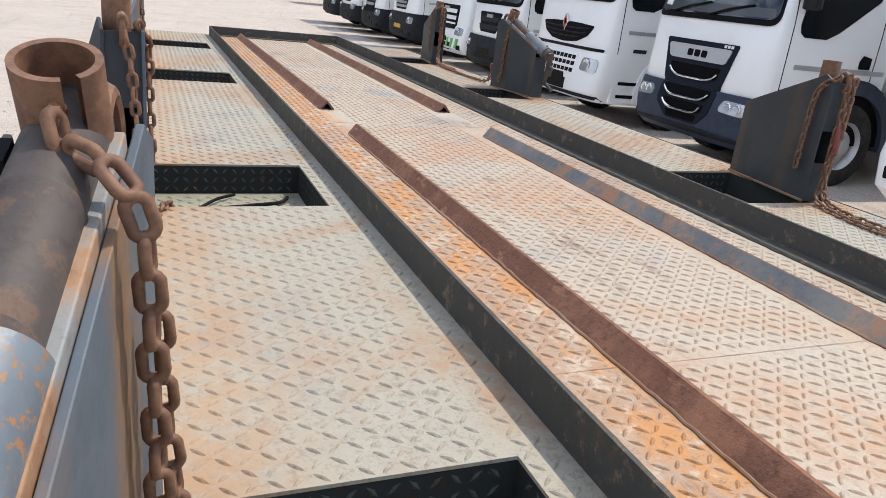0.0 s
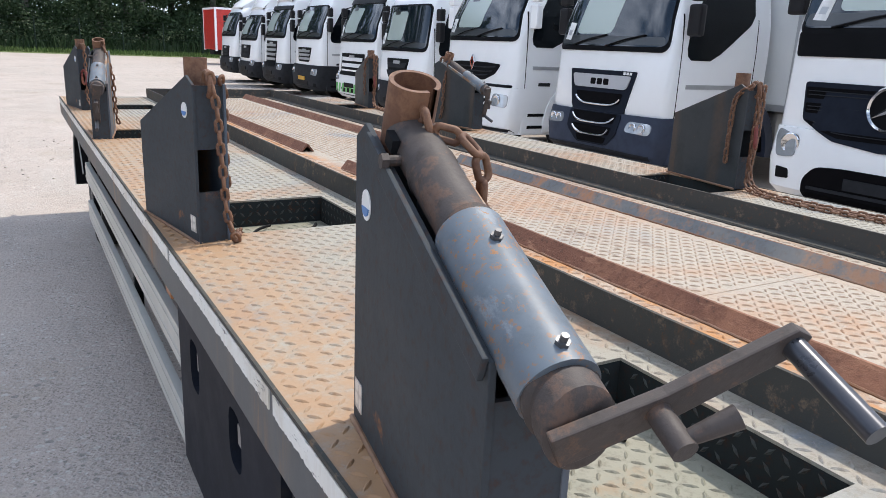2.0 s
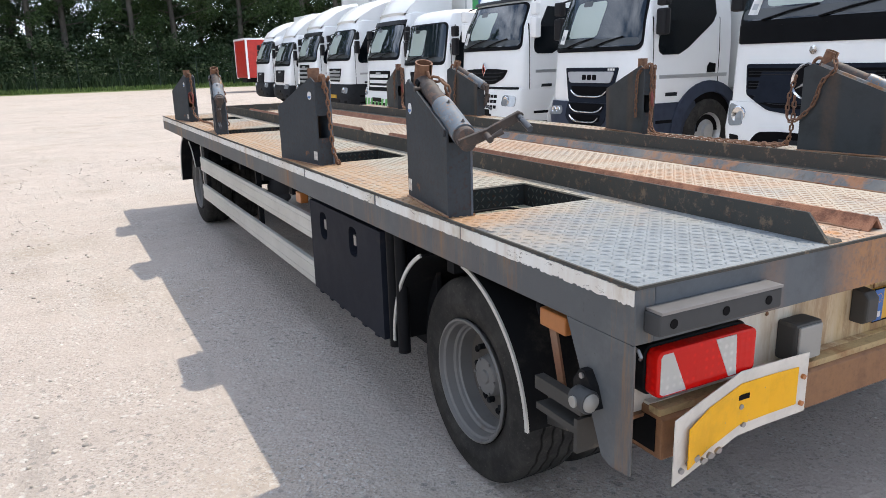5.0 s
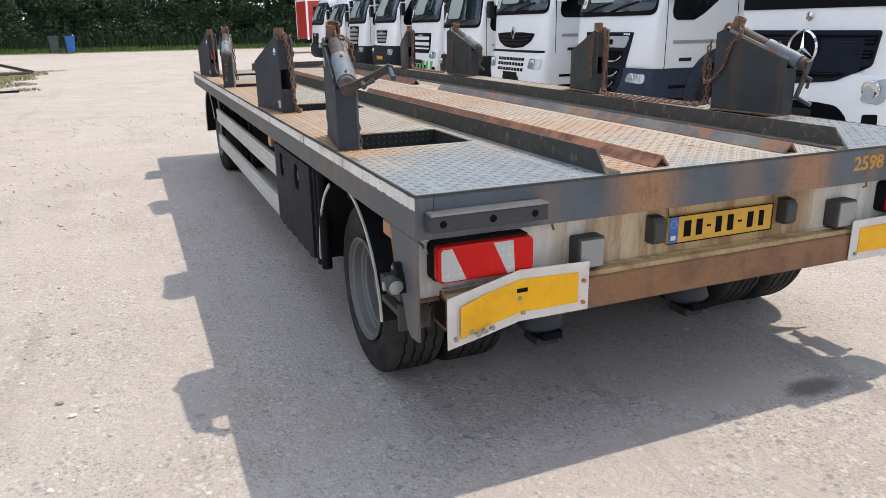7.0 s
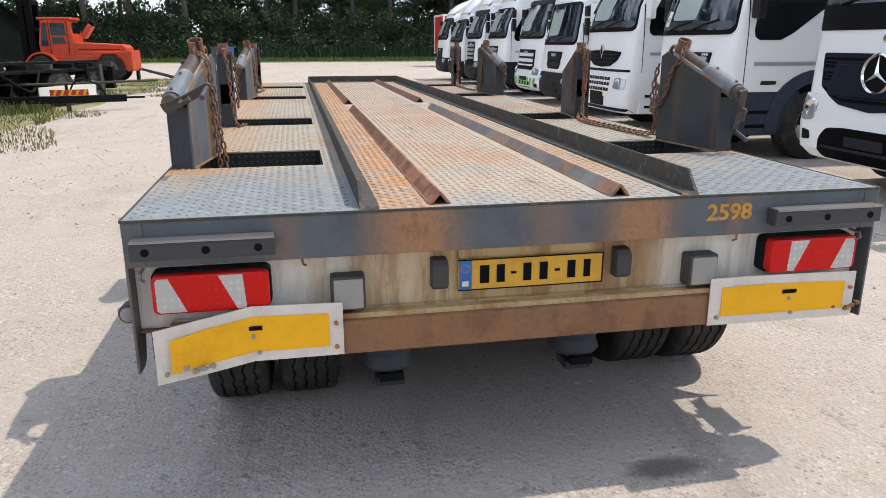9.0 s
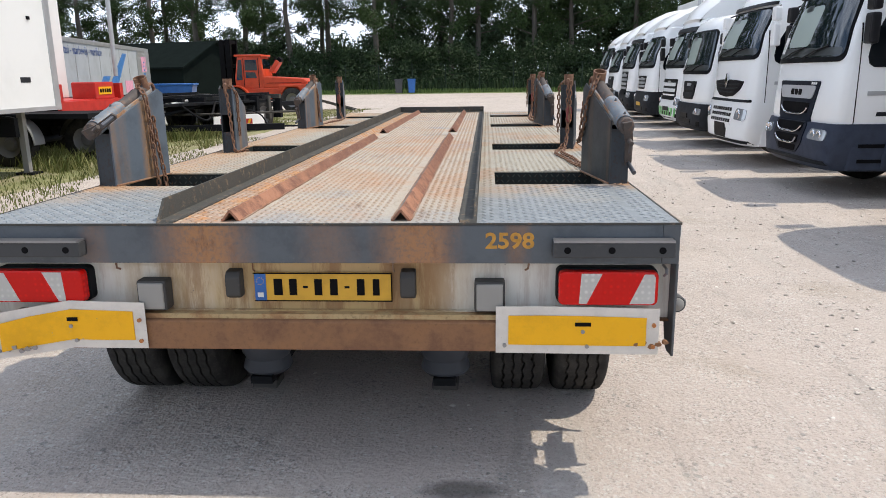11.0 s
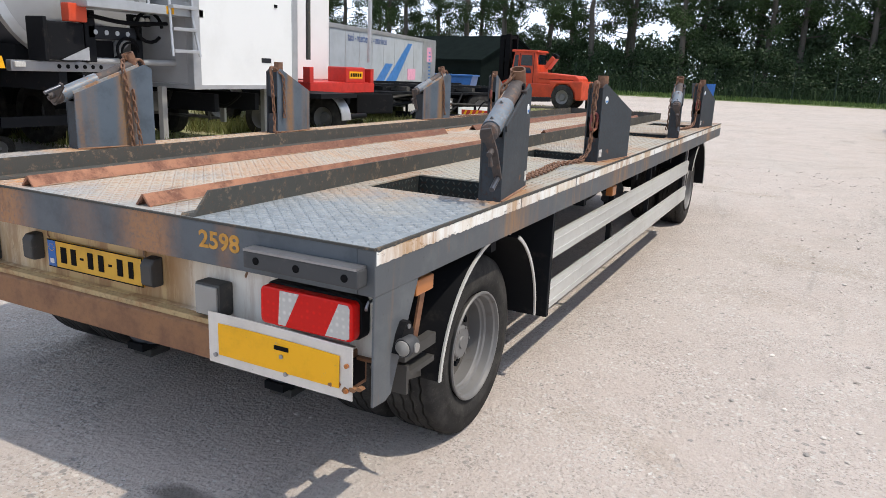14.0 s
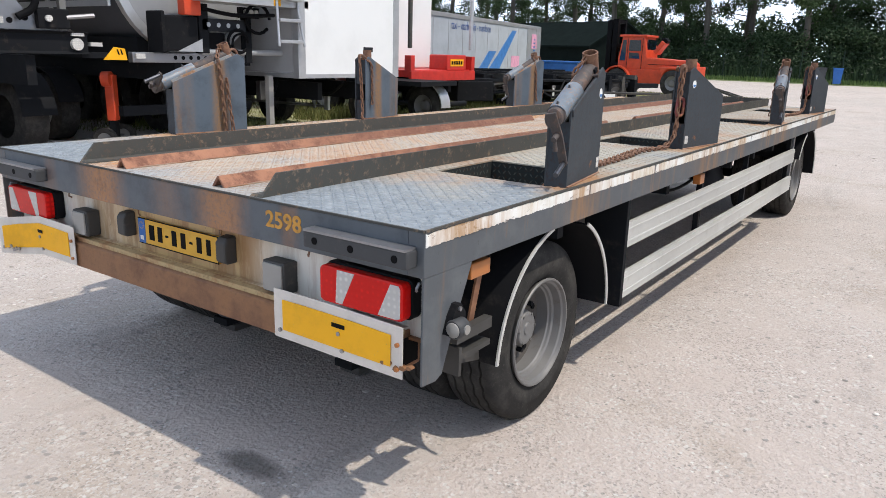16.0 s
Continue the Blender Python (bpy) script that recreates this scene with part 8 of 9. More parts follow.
for s in (-1, 1):
    part("frame_rail", box(B(), WX - 10.8, WX - 0.3, WY + s * 0.5 - 0.05, WY + s * 0.5 + 0.05, 0.66, 0.96), M["dark"], wt)
    part("landing_leg", box(B(), WX - 0.53, WX - 0.43, WY + s * 1.2 - 0.34, WY + s * 1.2 - 0.24, 0.0, 1.08), M["galv"], wt, bevel=0.01)
    part("leg_foot", box(B(), WX - 0.64, WX - 0.32, WY + s * 1.2 - 0.44, WY + s * 1.2 - 0.14, 0.0, 0.05), M["dark"], wt)
    part("leg_brace", pipe(B(), [(WX - 0.48, WY + s * 1.2 - 0.29, 0.6), (WX - 0.9, WY + s * 1.2 + 0.3, 1.0)], 0.02, 8), M["dark"], wt)
for x in (-3.15, -4.5):
    for s in (-1, 1):
        dark_wheel(wt, WX + x, WY + s * 1.22, 0.44, 0.30, s, "y")
        part("mudguard", lathe(B(), [(0.0, 0.50), (0.0, 0.52), (-s * 0.34, 0.52), (-s * 0.34, 0.50)], (WX + x, WY + s * 1.24, 0.44), (0, 1, 0), 16, (-1.4, 1.4)), M["black"], wt, smooth=True)
for z in (0.42, 0.66):
    part("guard_rail", box(B(), WX - 4.0, WX - 1.30, WY + 0.64, WY + 0.67, z, z + 0.05), M["galv"], wt)
part("guard_end", box(B(), WX - 1.31, WX - 1.20, WY + 0.62, WY + 0.68, 0.38, 0.76), M["alu"], wt, bevel=0.01)
for x in (-1.6, -3.4):
    part("guard_post", box(B(), WX + x, WX + x + 0.05, WY + 0.60, WY + 0.64, 0.40, 1.05), M["galv"], wt)
for x in (-1.5, -2.2, -2.7):
    part("hanger", box(B(), WX + x, WX + x + 0.12, WY - 0.9, WY - 0.72, 0.62, 0.95), M["steel"], wt, bevel=0.01)
part("cross_member", box(B(), WX - 1.9, WX - 1.8, WY - 1.2, WY + 1.2, 0.82, 0.95), M["dark"], wt)
part("air_line", pipe(B(), smooth_line([(WX - 0.3, WY + 0.1, 0.95), (WX - 0.8, WY + 0.2, 0.72), (WX - 1.3, WY + 0.1, 0.9)]), 0.025, 8), M["black"], wt, smooth=True)

# bulk tanker semi-trailer beside it, with working platform and ladder
tkx, tky = -6.95, 5.5
tn = thing("bulk_tanker", "grey bulk tanker, shade painted dark, with black gear, platform and ladder", "trailer", "parked trailers on the grass")
tank = B()
# barrel grey darkened for its shaded side, end cap kept pale as if sunlit
lathe(tank, [(0.0, 1.16), (-0.05, 1.22), (-1.4, 1.25), (-9.0, 1.25), (-9.6, 0.7), (-9.6, 0.0)], (tkx - 0.35, tky, 2.62), (1, 0, 0), 40)
part("tank", tank, M["tank_grey"], tn, "grey tank barrel, darkened to paint its shade", smooth=True)
part("tank_end", lathe(B(), [(0.02, 0.0), (0.01, 0.6), (-0.04, 1.0), (-0.10, 1.17)], (tkx - 0.28, tky, 2.62), (1, 0, 0), 40), M["grey_skin"], tn, "pale grey dished tank end, sunlight painted in", smooth=True)
part("end_rim", lathe(B(), [(0.05, 1.14), (0.05, 1.27), (-0.05, 1.27), (-0.05, 1.14), (0.05, 1.14)], (tkx - 0.30, tky, 2.62), (1, 0, 0), 44), M["silver"], tn, "bright end rim", smooth=True)
for x in (-2.2, -4.2, -6.2):
    part("tank_band", lathe(B(), [(0.0, 1.24), (0.0, 1.272), (0.09, 1.272), (0.09, 1.24)], (tkx + x, tky, 2.62), (1, 0, 0), 36), M["silver"], tn, smooth=True)
part("side_strip", box(B(), tkx - 8.5, tkx - 0.36, tky - 1.262, tky - 1.22, 2.02, 2.10), M["silver"], tn)
for s in (-1, 1):
    part("frame_rail", box(B(), tkx - 9.4, tkx + 0.05, tky + s * 0.5 - 0.06, tky + s * 0.5 + 0.06, 1.02, 1.34), M["dark"], tn)
    part("saddle", box(B(), tkx - 9.0, tkx - 0.4, tky + s * 0.72 - 0.12, tky + s * 0.72 + 0.12, 1.30, 1.62), M["dark"], tn)
    for x in (-2.6, -3.9, -5.2):
        dark_wheel(tn, tkx + x, tky + s * 1.18, 0.52, 0.36, s, "y")
        part("mudguard", lathe(B(), [(0.0, 0.60), (0.0, 0.62), (-s * 0.40, 0.62), (-s * 0.40, 0.60)], (tkx + x, tky + s * 1.22, 0.52), (0, 1, 0), 16, (-1.4, 1.4)), M["black"], tn, smooth=True)
part("underrun_bar", box(B(), tkx - 0.5, tkx - 0.38, tky - 1.15, tky + 1.15, 0.52, 0.66), M["dark"], tn)
rb = part("rear_beam", box(B(), tkx - 0.05, tkx + 0.06, tky - 1.22, tky + 0.75, 1.28, 1.42), M["steel"], tn, bevel=0.015)
for k in range(6):
    part("beam_hole", rod(B(), (tkx + 0.058, tky - 0.55 + 0.13 * k, 1.35), (tkx + 0.064, tky - 0.55 + 0.13 * k, 1.35), 0.03, seg=12), M["ink"], rb)
part("lamp", box(B(), tkx + 0.05, tkx + 0.09, tky - 1.18, tky - 1.04, 1.33, 1.40), M["clear_lens"], tn, bevel=0.01)
vb = part("valve_locker", box(B(), tkx - 0.1, tkx + 0.18, tky - 0.82, tky - 0.22, 1.44, 1.93), M["black"], tn, bevel=0.03)
part("locker_side", box(B(), tkx - 0.12, tkx + 0.24, tky - 0.86, tky - 0.80, 1.42, 1.98), M["black"], vb, bevel=0.02)
part("gusset", prism(B(), [(tky - 0.60, 1.44), (tky - 0.18, 1.44), (tky - 0.18, 1.62)], "x", tkx + 0.19, tkx + 0.205), M["silver"], vb)
part("amber_box", box(B(), tkx + 0.08, tkx + 0.24, tky - 0.48, tky - 0.20, 1.94, 2.18), M["orange"], tn, bevel=0.02)
for y0, y1, z0, z1 in ((-0.15, 0.02, 1.42, 2.12), (0.70, 0.82, 1.28, 2.0)):
    part("gear_post", box(B(), tkx - 0.02, tkx + 0.1, tky + y0, tky + y1, z0, z1), M["dark"], tn, bevel=0.01)
gb = part("gear_beam", box(B(), tkx + 0.0, tkx + 0.1, tky - 0.1, tky + 0.82, 1.74, 1.92), M["bumper_dark"], tn, bevel=0.015)
for k in range(4):
    part("gear_hole", rod(B(), (tkx + 0.098, tky + 0.02 + 0.18 * k, 1.83), (tkx + 0.104, tky + 0.02 + 0.18 * k, 1.83), 0.035, seg=12), M["silver"], gb)
part("control_box", box(B(), tkx - 0.1, tkx + 0.06, tky + 0.02, tky + 0.34, 1.40, 1.72), M["ink"], tn, bevel=0.02)
part("lower_beam", box(B(), tkx - 0.05, tkx + 0.05, tky - 0.2, tky + 0.82, 1.24, 1.36), M["dark"], tn, bevel=0.01)
for k in range(3):
    part("gauge", rod(B(), (tkx + 0.02, tky + 0.78 + 0.1 * k, 2.05), (tkx + 0.05, tky + 0.78 + 0.1 * k, 2.05), 0.04, seg=14), M["clear_lens"], tn)
part("gauge_panel", box(B(), tkx - 0.06, tkx + 0.02, tky + 0.68, tky + 1.06, 1.96, 2.12), M["dark"], tn, bevel=0.01)
for r_, z_, y_, rad in ((0.19, 1.60, 0.52, 0.022), (0.15, 1.58, 0.56, 0.018), (0.24, 1.95, 0.92, 0.026)):
    part("hose", pipe(B(), [(tkx + 0.14, tky + y_ + r_ * math.cos(a), z_ + r_ * 0.9 * math.sin(a)) for a in [0.4 * k for k in range(15)]], rad, 8), M["ink"], tn, smooth=True)
part("hose", pipe(B(), smooth_line([(tkx + 0.12, tky - 0.1, 2.05), (tkx + 0.25, tky + 0.4, 1.98), (tkx + 0.2, tky + 1.2, 2.02)]), 0.03, 8), M["ink"], tn, smooth=True)
part("rear_pipe", pipe(B(), [(tkx + 0.05, tky - 0.1, 1.44), (tkx + 0.05, tky + 1.75, 1.44)], 0.045, 10), M["grey_skin"], tn, smooth=True)
part("pipe_cap", rod(B(), (tkx + 0.05, tky + 1.75, 1.44), (tkx + 0.05, tky + 1.85, 1.44), 0.06, seg=14), M["silver"], tn)
part("platform", box(B(), tkx - 0.10, tkx + 0.45, tky - 0.35, tky + 1.72, 2.14, 2.27), M["silver"], tn, bevel=0.01)
part("platform_mark", box(B(), tkx + 0.451, tkx + 0.456, tky + 0.98, tky + 1.12, 2.15, 2.26), M["yellow"], tn)
lx, ly = tkx + 0.5, tky + 1.24
for s in (-1, 1):
    part("ladder_rail", pipe(B(), [(lx - 0.05, ly + s * 0.22, 3.4), (lx - 0.02, ly + s * 0.22, 2.1), (lx + 0.06, ly + s * 0.27, 1.55)], 0.022, 8), M["silver"], tn, smooth=True)
for z in (1.60, 1.92, 2.24, 2.56):
    part("rung", box(B(), lx - 0.04, lx + 0.07, ly - 0.24, ly + 0.24, z, z + 0.05), M["silver"], tn, bevel=0.008)
part("rail", pipe(B(), [(tkx + 0.4, tky - 0.3, 3.2), (tkx + 0.4, tky + 1.7, 3.2)], 0.022, 8), M["silver"], tn, smooth=True)
part("rail", pipe(B(), [(tkx + 0.4, tky + 1.0, 2.42), (tkx + 0.4, tky + 1.72, 2.36)], 0.018, 8), M["silver"], tn, smooth=True)
for y in (-0.3, 0.7, 1.7):
    part("rail_post", rod(B(), (tkx + 0.4, tky + y, 2.22), (tkx + 0.4, tky + y, 3.2), 0.02, seg=8), M["silver"], tn)

# second tanker chassis with pump gear at its end
cx, cy = -6.95, 2.45
tp = thing("pump_trailer", "black trailer chassis with silver pump gear and platform", "trailer", "parked trailers on the grass")
part("tank", lathe(B(), [(0.0, 0.0), (0.0, 0.9), (-0.25, 1.2), (-8.0, 1.2), (-8.0, 0.0)], (cx - 0.9, cy - 0.1, 3.05), (1, 0, 0), 36), M["tank_grey"], tp, smooth=True)
for s in (-1, 1):
    part("frame_rail", box(B(), cx - 8.6, cx, cy + s * 0.5 - 0.06, cy + s * 0.5 + 0.06, 1.0, 1.36), M["dark"], tp)
    for x in (-1.25, -2.6, -3.95):
        dark_wheel(tp, cx + x, cy + s * 1.05, 0.52, 0.38, s, "y")
        part("mudguard", lathe(B(), [(0.0, 0.60), (0.0, 0.63), (-s * 0.46, 0.63), (-s * 0.46, 0.60)], (cx + x, cy + s * 1.09, 0.52), (0, 1, 0), 18, (-1.5, 1.5)), M["black"], tp, smooth=True)
rbm = part("rear_beam", prism(B(), [(cx - 0.1, 1.38), (cx + 0.08, 1.38), (cx + 0.02, 1.41), (cx + 0.02, 1.62), (cx + 0.08, 1.65), (cx - 0.1, 1.65)], "y", cy - 1.3, cy + 1.24, Matrix(((1, 0, 0, 0), (0, 1, 0, 0), (0, 0, 1, 0), (0, 0, 0, 1)))), M["dark"], tp, "dark channel-section end beam", bevel=0.006)
part("lamp", rod(B(), (cx + 0.02, cy + 1.08, 1.50), (cx + 0.075, cy + 1.08, 1.50), 0.075, seg=20), M["clear_lens"], tp, smooth=True)
part("lamp", box(B(), cx + 0.02, cx + 0.06, cy + 1.02, cy + 1.18, 1.60, 1.64), M["clear_lens"], tp)
part("side_lamp", box(B(), cx - 0.02, cx + 0.05, cy + 1.26, cy + 1.42, 1.48, 1.53), M["clear_lens"], tp)
bk = part("pump_bracket", prism(B(), [(cy - 0.2, 1.66), (cy + 0.95, 1.66), (cy + 0.95, 1.82), (cy + 0.5, 1.90), (cy + 0.42, 2.0), (cy - 0.1, 2.0)], "x", cx - 0.05, cx - 0.02), M["steel"], tp, "scuffed pale bracket plate")
for y, z, r_ in ((0.05, 1.9, 0.07), (0.32, 1.76, 0.035), (0.5, 1.8, 0.04), (0.0, 1.72, 0.03)):
    part("bracket_hole", rod(B(), (cx - 0.021, cy + y, z), (cx - 0.012, cy + y, z), r_, seg=14), M["ink"], bk)
part("maker_plate", box(B(), cx - 0.02, cx - 0.012, cy + 0.10, cy + 0.25, 1.72, 1.80), M["clear_lens"], bk)
part("pump_body", lathe(B(), [(0.0, 0.0), (0.0, 0.16), (0.08, 0.22), (0.38, 0.22), (0.44, 0.17), (0.62, 0.15), (0.66, 0.10), (0.66, 0.0)], (cx - 0.25, cy - 0.1, 2.10), (0, 1, 0), 28), M["pump_grey"], tp, "oily grey pump body", smooth=True)
part("pump_flange", lathe(B(), [(0.0, 0.0), (0.0, 0.11), (0.06, 0.11), (0.06, 0.0)], (cx - 0.03, cy + 0.02, 2.06), (1, 0, 0), 20), M["ink"], tp, smooth=True)
part("pump_hose", pipe(B(), smooth_line([(cx - 0.02, cy + 0.45, 2.4), (cx + 0.05, cy + 0.62, 2.15), (cx + 0.05, cy + 0.58, 1.92), (cx + 0.02, cy + 0.40, 1.80)]), 0.045, 10), M["ink"], tp, smooth=True)
part("valve_block", box(B(), cx - 0.08, cx + 0.06, cy + 0.62, cy + 1.02, 1.68, 1.92), M["black"], tp, bevel=0.02)
part("valve_knob", rod(B(), (cx + 0.06, cy + 0.74, 1.80), (cx + 0.10, cy + 0.74, 1.80), 0.04, seg=14), M["clear_lens"], tp)
part("valve_arm", pipe(B(), [(cx + 0.04, cy + 0.98, 1.82), (cx + 0.12, cy + 1.30, 1.86)], 0.03, 8), M["steel"], tp, smooth=True)
part("stand", box(B(), cx - 0.05, cx + 0.02, cy + 0.92, cy + 1.0, 1.66, 2.30), M["pump_grey"], tp)
pf = part("platform", box(B(), cx - 0.4, cx + 0.12, cy - 1.3, cy + 1.48, 2.30, 2.46), M["silver"], tp, bevel=0.01)
for k in range(26):
    part("platform_slot", box(B(), cx + 0.119, cx + 0.124, cy - 1.2 + 0.1 * k, cy - 1.14 + 0.1 * k, 2.33, 2.37), M["ink"], pf)
hz = part("hazard_board", prism(B(), [(3.88, 1.31), (4.22, 1.31), (4.19, 1.46), (4.04, 1.48)], "x", cx + 0.02, cx + 0.035), M["yellow"], tp, "yellow hazard board with black bars")
for k in range(2):
    part("hazard_bar", prism(B(), [(4.09 + 0.05 * k, 1.38), (4.11 + 0.05 * k, 1.38), (4.09 + 0.05 * k, 1.45), (4.07 + 0.05 * k, 1.45)], "x", cx + 0.036, cx + 0.039), M["ink"], hz)
part("hazard_arm", box(B(), cx - 0.4, cx + 0.02, 3.6, 4.2, 1.33, 1.40), M["dark"], tp)

# orange trolley jack standing by the tanker
jk = thing("trolley_jack", "orange trolley jack standing upright on two wheels", "jack", at=pose(-7.85, 4.50, 0, 0, 0, 35))
part("column", box(B(), -0.065, 0.065, -0.075, 0.075, 0.42, 1.08), M["orange"], jk, bevel=0.012)
part("base", box(B(), -0.055, 0.055, -0.06, 0.06, 0.10, 0.43), M["dark"], jk, bevel=0.01)
part("head", lathe(B(), [(-0.06, 0.0), (-0.06, 0.11), (0.06, 0.11), (0.06, 0.0)], (-0.02, -0.06, 1.02), (1, 0, 0), 20), M["orange"], jk, smooth=True)
part("axle", rod(B(), (0, -0.34, 0.17), (0, 0.34, 0.17), 0.025, seg=10), M["steel"], jk)
for s in (-1, 1):
    part("wheel", lathe(B(), [(-0.035, 0.10), (-0.04, 0.17), (0.04, 0.17), (0.035, 0.10)], (0, s * 0.32, 0.17), (0, 1, 0), 22), M["rubber"], jk, smooth=True)
    part("hub", rod(B(), (0, s * 0.365, 0.17), (0, s * 0.275, 0.17), 0.10, seg=16), M["rim"], jk, smooth=True)

# red flatbed with stakes and a white container end behind
rx, ry = -7.6, 12.55
rf = thing("red_flatbed_trailer", "red-framed timber trailer with upright stakes", "trailer", "parked trailers on the grass")
part("bed", box(B(), rx - 8, rx, ry - 1.25, ry + 1.25, 0.98, 1.14), M["red"], rf, bevel=0.02)
part("rear_frame", box(B(), rx, rx + 0.08, ry - 1.27, ry + 1.27, 0.90, 1.12), M["red"], rf, bevel=0.01)
for s in (-1, 1):
    part("stake_foot", box(B(), rx - 0.12, rx + 0.06, ry + s * 1.2 - 0.07, ry + s * 1.2 + 0.07, 1.12, 1.45), M["red"], rf, bevel=0.01)
    part("stake", rod(B(), (rx - 0.03, ry + s * 1.2, 1.6), (rx - 0.03, ry + s * 1.2, 4.2), 0.05, seg=10), M["silver"] if s > 0 else M["rust_rail"], rf, smooth=True)
    for x in (-1.4, -2.7):
        dark_wheel(rf, rx + x, ry + s * 1.15, 0.48, 0.3, s, "y")
        part("mudguard", lathe(B(), [(0.0, 0.58), (0.0, 0.60), (-s * 0.34, 0.60), (-s * 0.34, 0.58)], (rx + x, ry + s * 1.2, 0.48), (0, 1, 0), 16, (-1.2, 1.6)), M["silver"], rf, smooth=True)
for x, y in ((-0.3, 10.1), (0.65, 10.95)):
    dark_wheel(rf, rx + x, y, 0.42, 0.3, -1, "y")
    part("mudguard", lathe(B(), [(0.0, 0.48), (0.0, 0.50), (0.32, 0.50), (0.32, 0.48)], (rx + x, y - 0.02, 0.42), (0, 1, 0), 12, (-1.4, 0.35)), M["black"], rf, smooth=True)
    part("mudguard", lathe(B(), [(0.0, 0.485), (0.0, 0.505), (0.32, 0.505), (0.32, 0.485)], (rx + x, y - 0.02, 0.42), (0, 1, 0), 12, (0.4, 1.6)), M["silver"], rf, "silver mudguard end", smooth=True)
    part("axle_stub", rod(B(), (rx + x, y + 0.1, 0.42), (rx + x, y + 1.6, 0.42), 0.06, seg=12), M["dark"], rf, smooth=True)
part("support_leg", box(B(), rx + 0.05, rx + 0.12, 9.97, 10.05, 0.0, 0.84), M["galv"], rf, bevel=0.008)
part("wheel_beam", box(B(), rx - 0.8, rx + 1.2, 10.15, 11.4, 0.86, 0.95), M["dark"], rf)
part("tool_chest", box(B(), rx - 0.5, rx + 0.02, ry + 0.15, ry + 0.95, 1.12, 1.48), M["red"], rf, bevel=0.03)
part("yellow_sign", box(B(), rx + 0.022, rx + 0.03, ry + 0.28, ry + 0.82, 1.22, 1.38), M["yellow"], rf)
for k in range(5):
    part("sign_bar", box(B(), rx + 0.031, rx + 0.034, ry + 0.32 + 0.095 * k, ry + 0.39 + 0.095 * k, 1.26, 1.34), M["ink"], rf)
part("white_container", box(B(), rx - 6.5, rx - 0.9, ry - 1.22, ry + 0.75, 1.16, 3.7), M["white_body"], rf, bevel=0.02)
for s in (-1, 1):
    part("frame_rail", box(B(), rx - 7.8, rx - 0.1, ry + s * 0.45 - 0.06, ry + s * 0.45 + 0.06, 0.62, 0.98), M["dark"], rf)

# grey curtain-sided trailer with blue print
ct = thing("curtain_trailer", "grey curtain-sided trailer with blue swoosh and dark lettering bars", "trailer", "parked trailers on the grass")
a0, a1 = Vector((-10.9, 15.6, 0)), Vector((-13.7, 28.6, 0))
ang = math.degrees(math.atan2(a1.y - a0.y, a1.x - a0.x))
ln = (a1 - a0).length
ct.matrix_basis = pose(a0.x, a0.y, 0, 0, 0, ang) @ Matrix.Diagonal((1, 1, 1.09, 1))
part("body", box(B(), 0, ln, 0.0, 2.4, 0.55, 2.46), M["grey_curtain"], ct, bevel=0.02)
part("roof_edge", box(B(), -0.02, ln + 0.02, -0.03, 2.43, 2.40, 2.52), M["silver"], ct)
part("end_frame", box(B(), ln - 1.9, ln + 0.02, -0.02, 2.42, 0.5, 2.47), M["silver"], ct, bevel=0.02)
part("swoosh", prism(B(), [(ln * 0.46, 0.62), (ln * 0.56, 0.62), (ln * 0.74, 2.25), (ln * 0.70, 2.25)], "y", -0.012, -0.002), M["sticker_blue"], ct)
part("swoosh", prism(B(), [(ln * 0.38, 0.62), (ln * 0.45, 0.62), (ln * 0.56, 1.5), (ln * 0.50, 1.5)], "y", -0.012, -0.002), M["sticker_blue"], ct)
words("lettering", "taxi - vaarbewijs - marifoon", 0.34, pose(4.85, -0.008, 2.20, 90, 0, 0), M["blue_panel"], ct, "dark blue lettering")
for k in range(9):
    part("print_bar", box(B(), ln - 1.05, ln - 0.80 + 0.05 * (k % 2), -0.030, -0.022, 0.85 + 0.14 * k, 0.91 + 0.14 * k), M["sticker_blue"], ct)
for x in (ln - 1.95, ln - 0.72, ln - 0.02):
    part("door_post", box(B(), x, x + 0.06, -0.035, -0.002, 0.55, 2.44), M["silver"], ct)
part("placard", box(B(), ln - 1.85, ln - 0.1, -0.036, -0.024, 0.60, 0.80), M["paper"], ct)
part("pink_sheet", box(B(), ln * 0.70, ln * 0.78, -0.012, -0.002, 0.95, 1.35), M["pink"], ct)
part("pink_sheet", box(B(), ln * 0.90, ln * 0.96, -0.030, -0.022, 1.65, 2.2), M["pink"], ct)
for k in range(9):
    part("curtain_seam", box(B(), 0.3 + ln * 0.092 * k, 0.33 + ln * 0.092 * k, -0.008, -0.001, 0.58, 2.38), M["silver"], ct)
for x in (1.5, 2.9, ln - 2.2):
    dark_wheel(ct, x, 0.12, 0.42, 0.3, -1, "y")
part("chassis", box(B(), 0.3, ln - 0.3, 0.7, 1.7, 0.30, 0.56), M["dark"], ct)


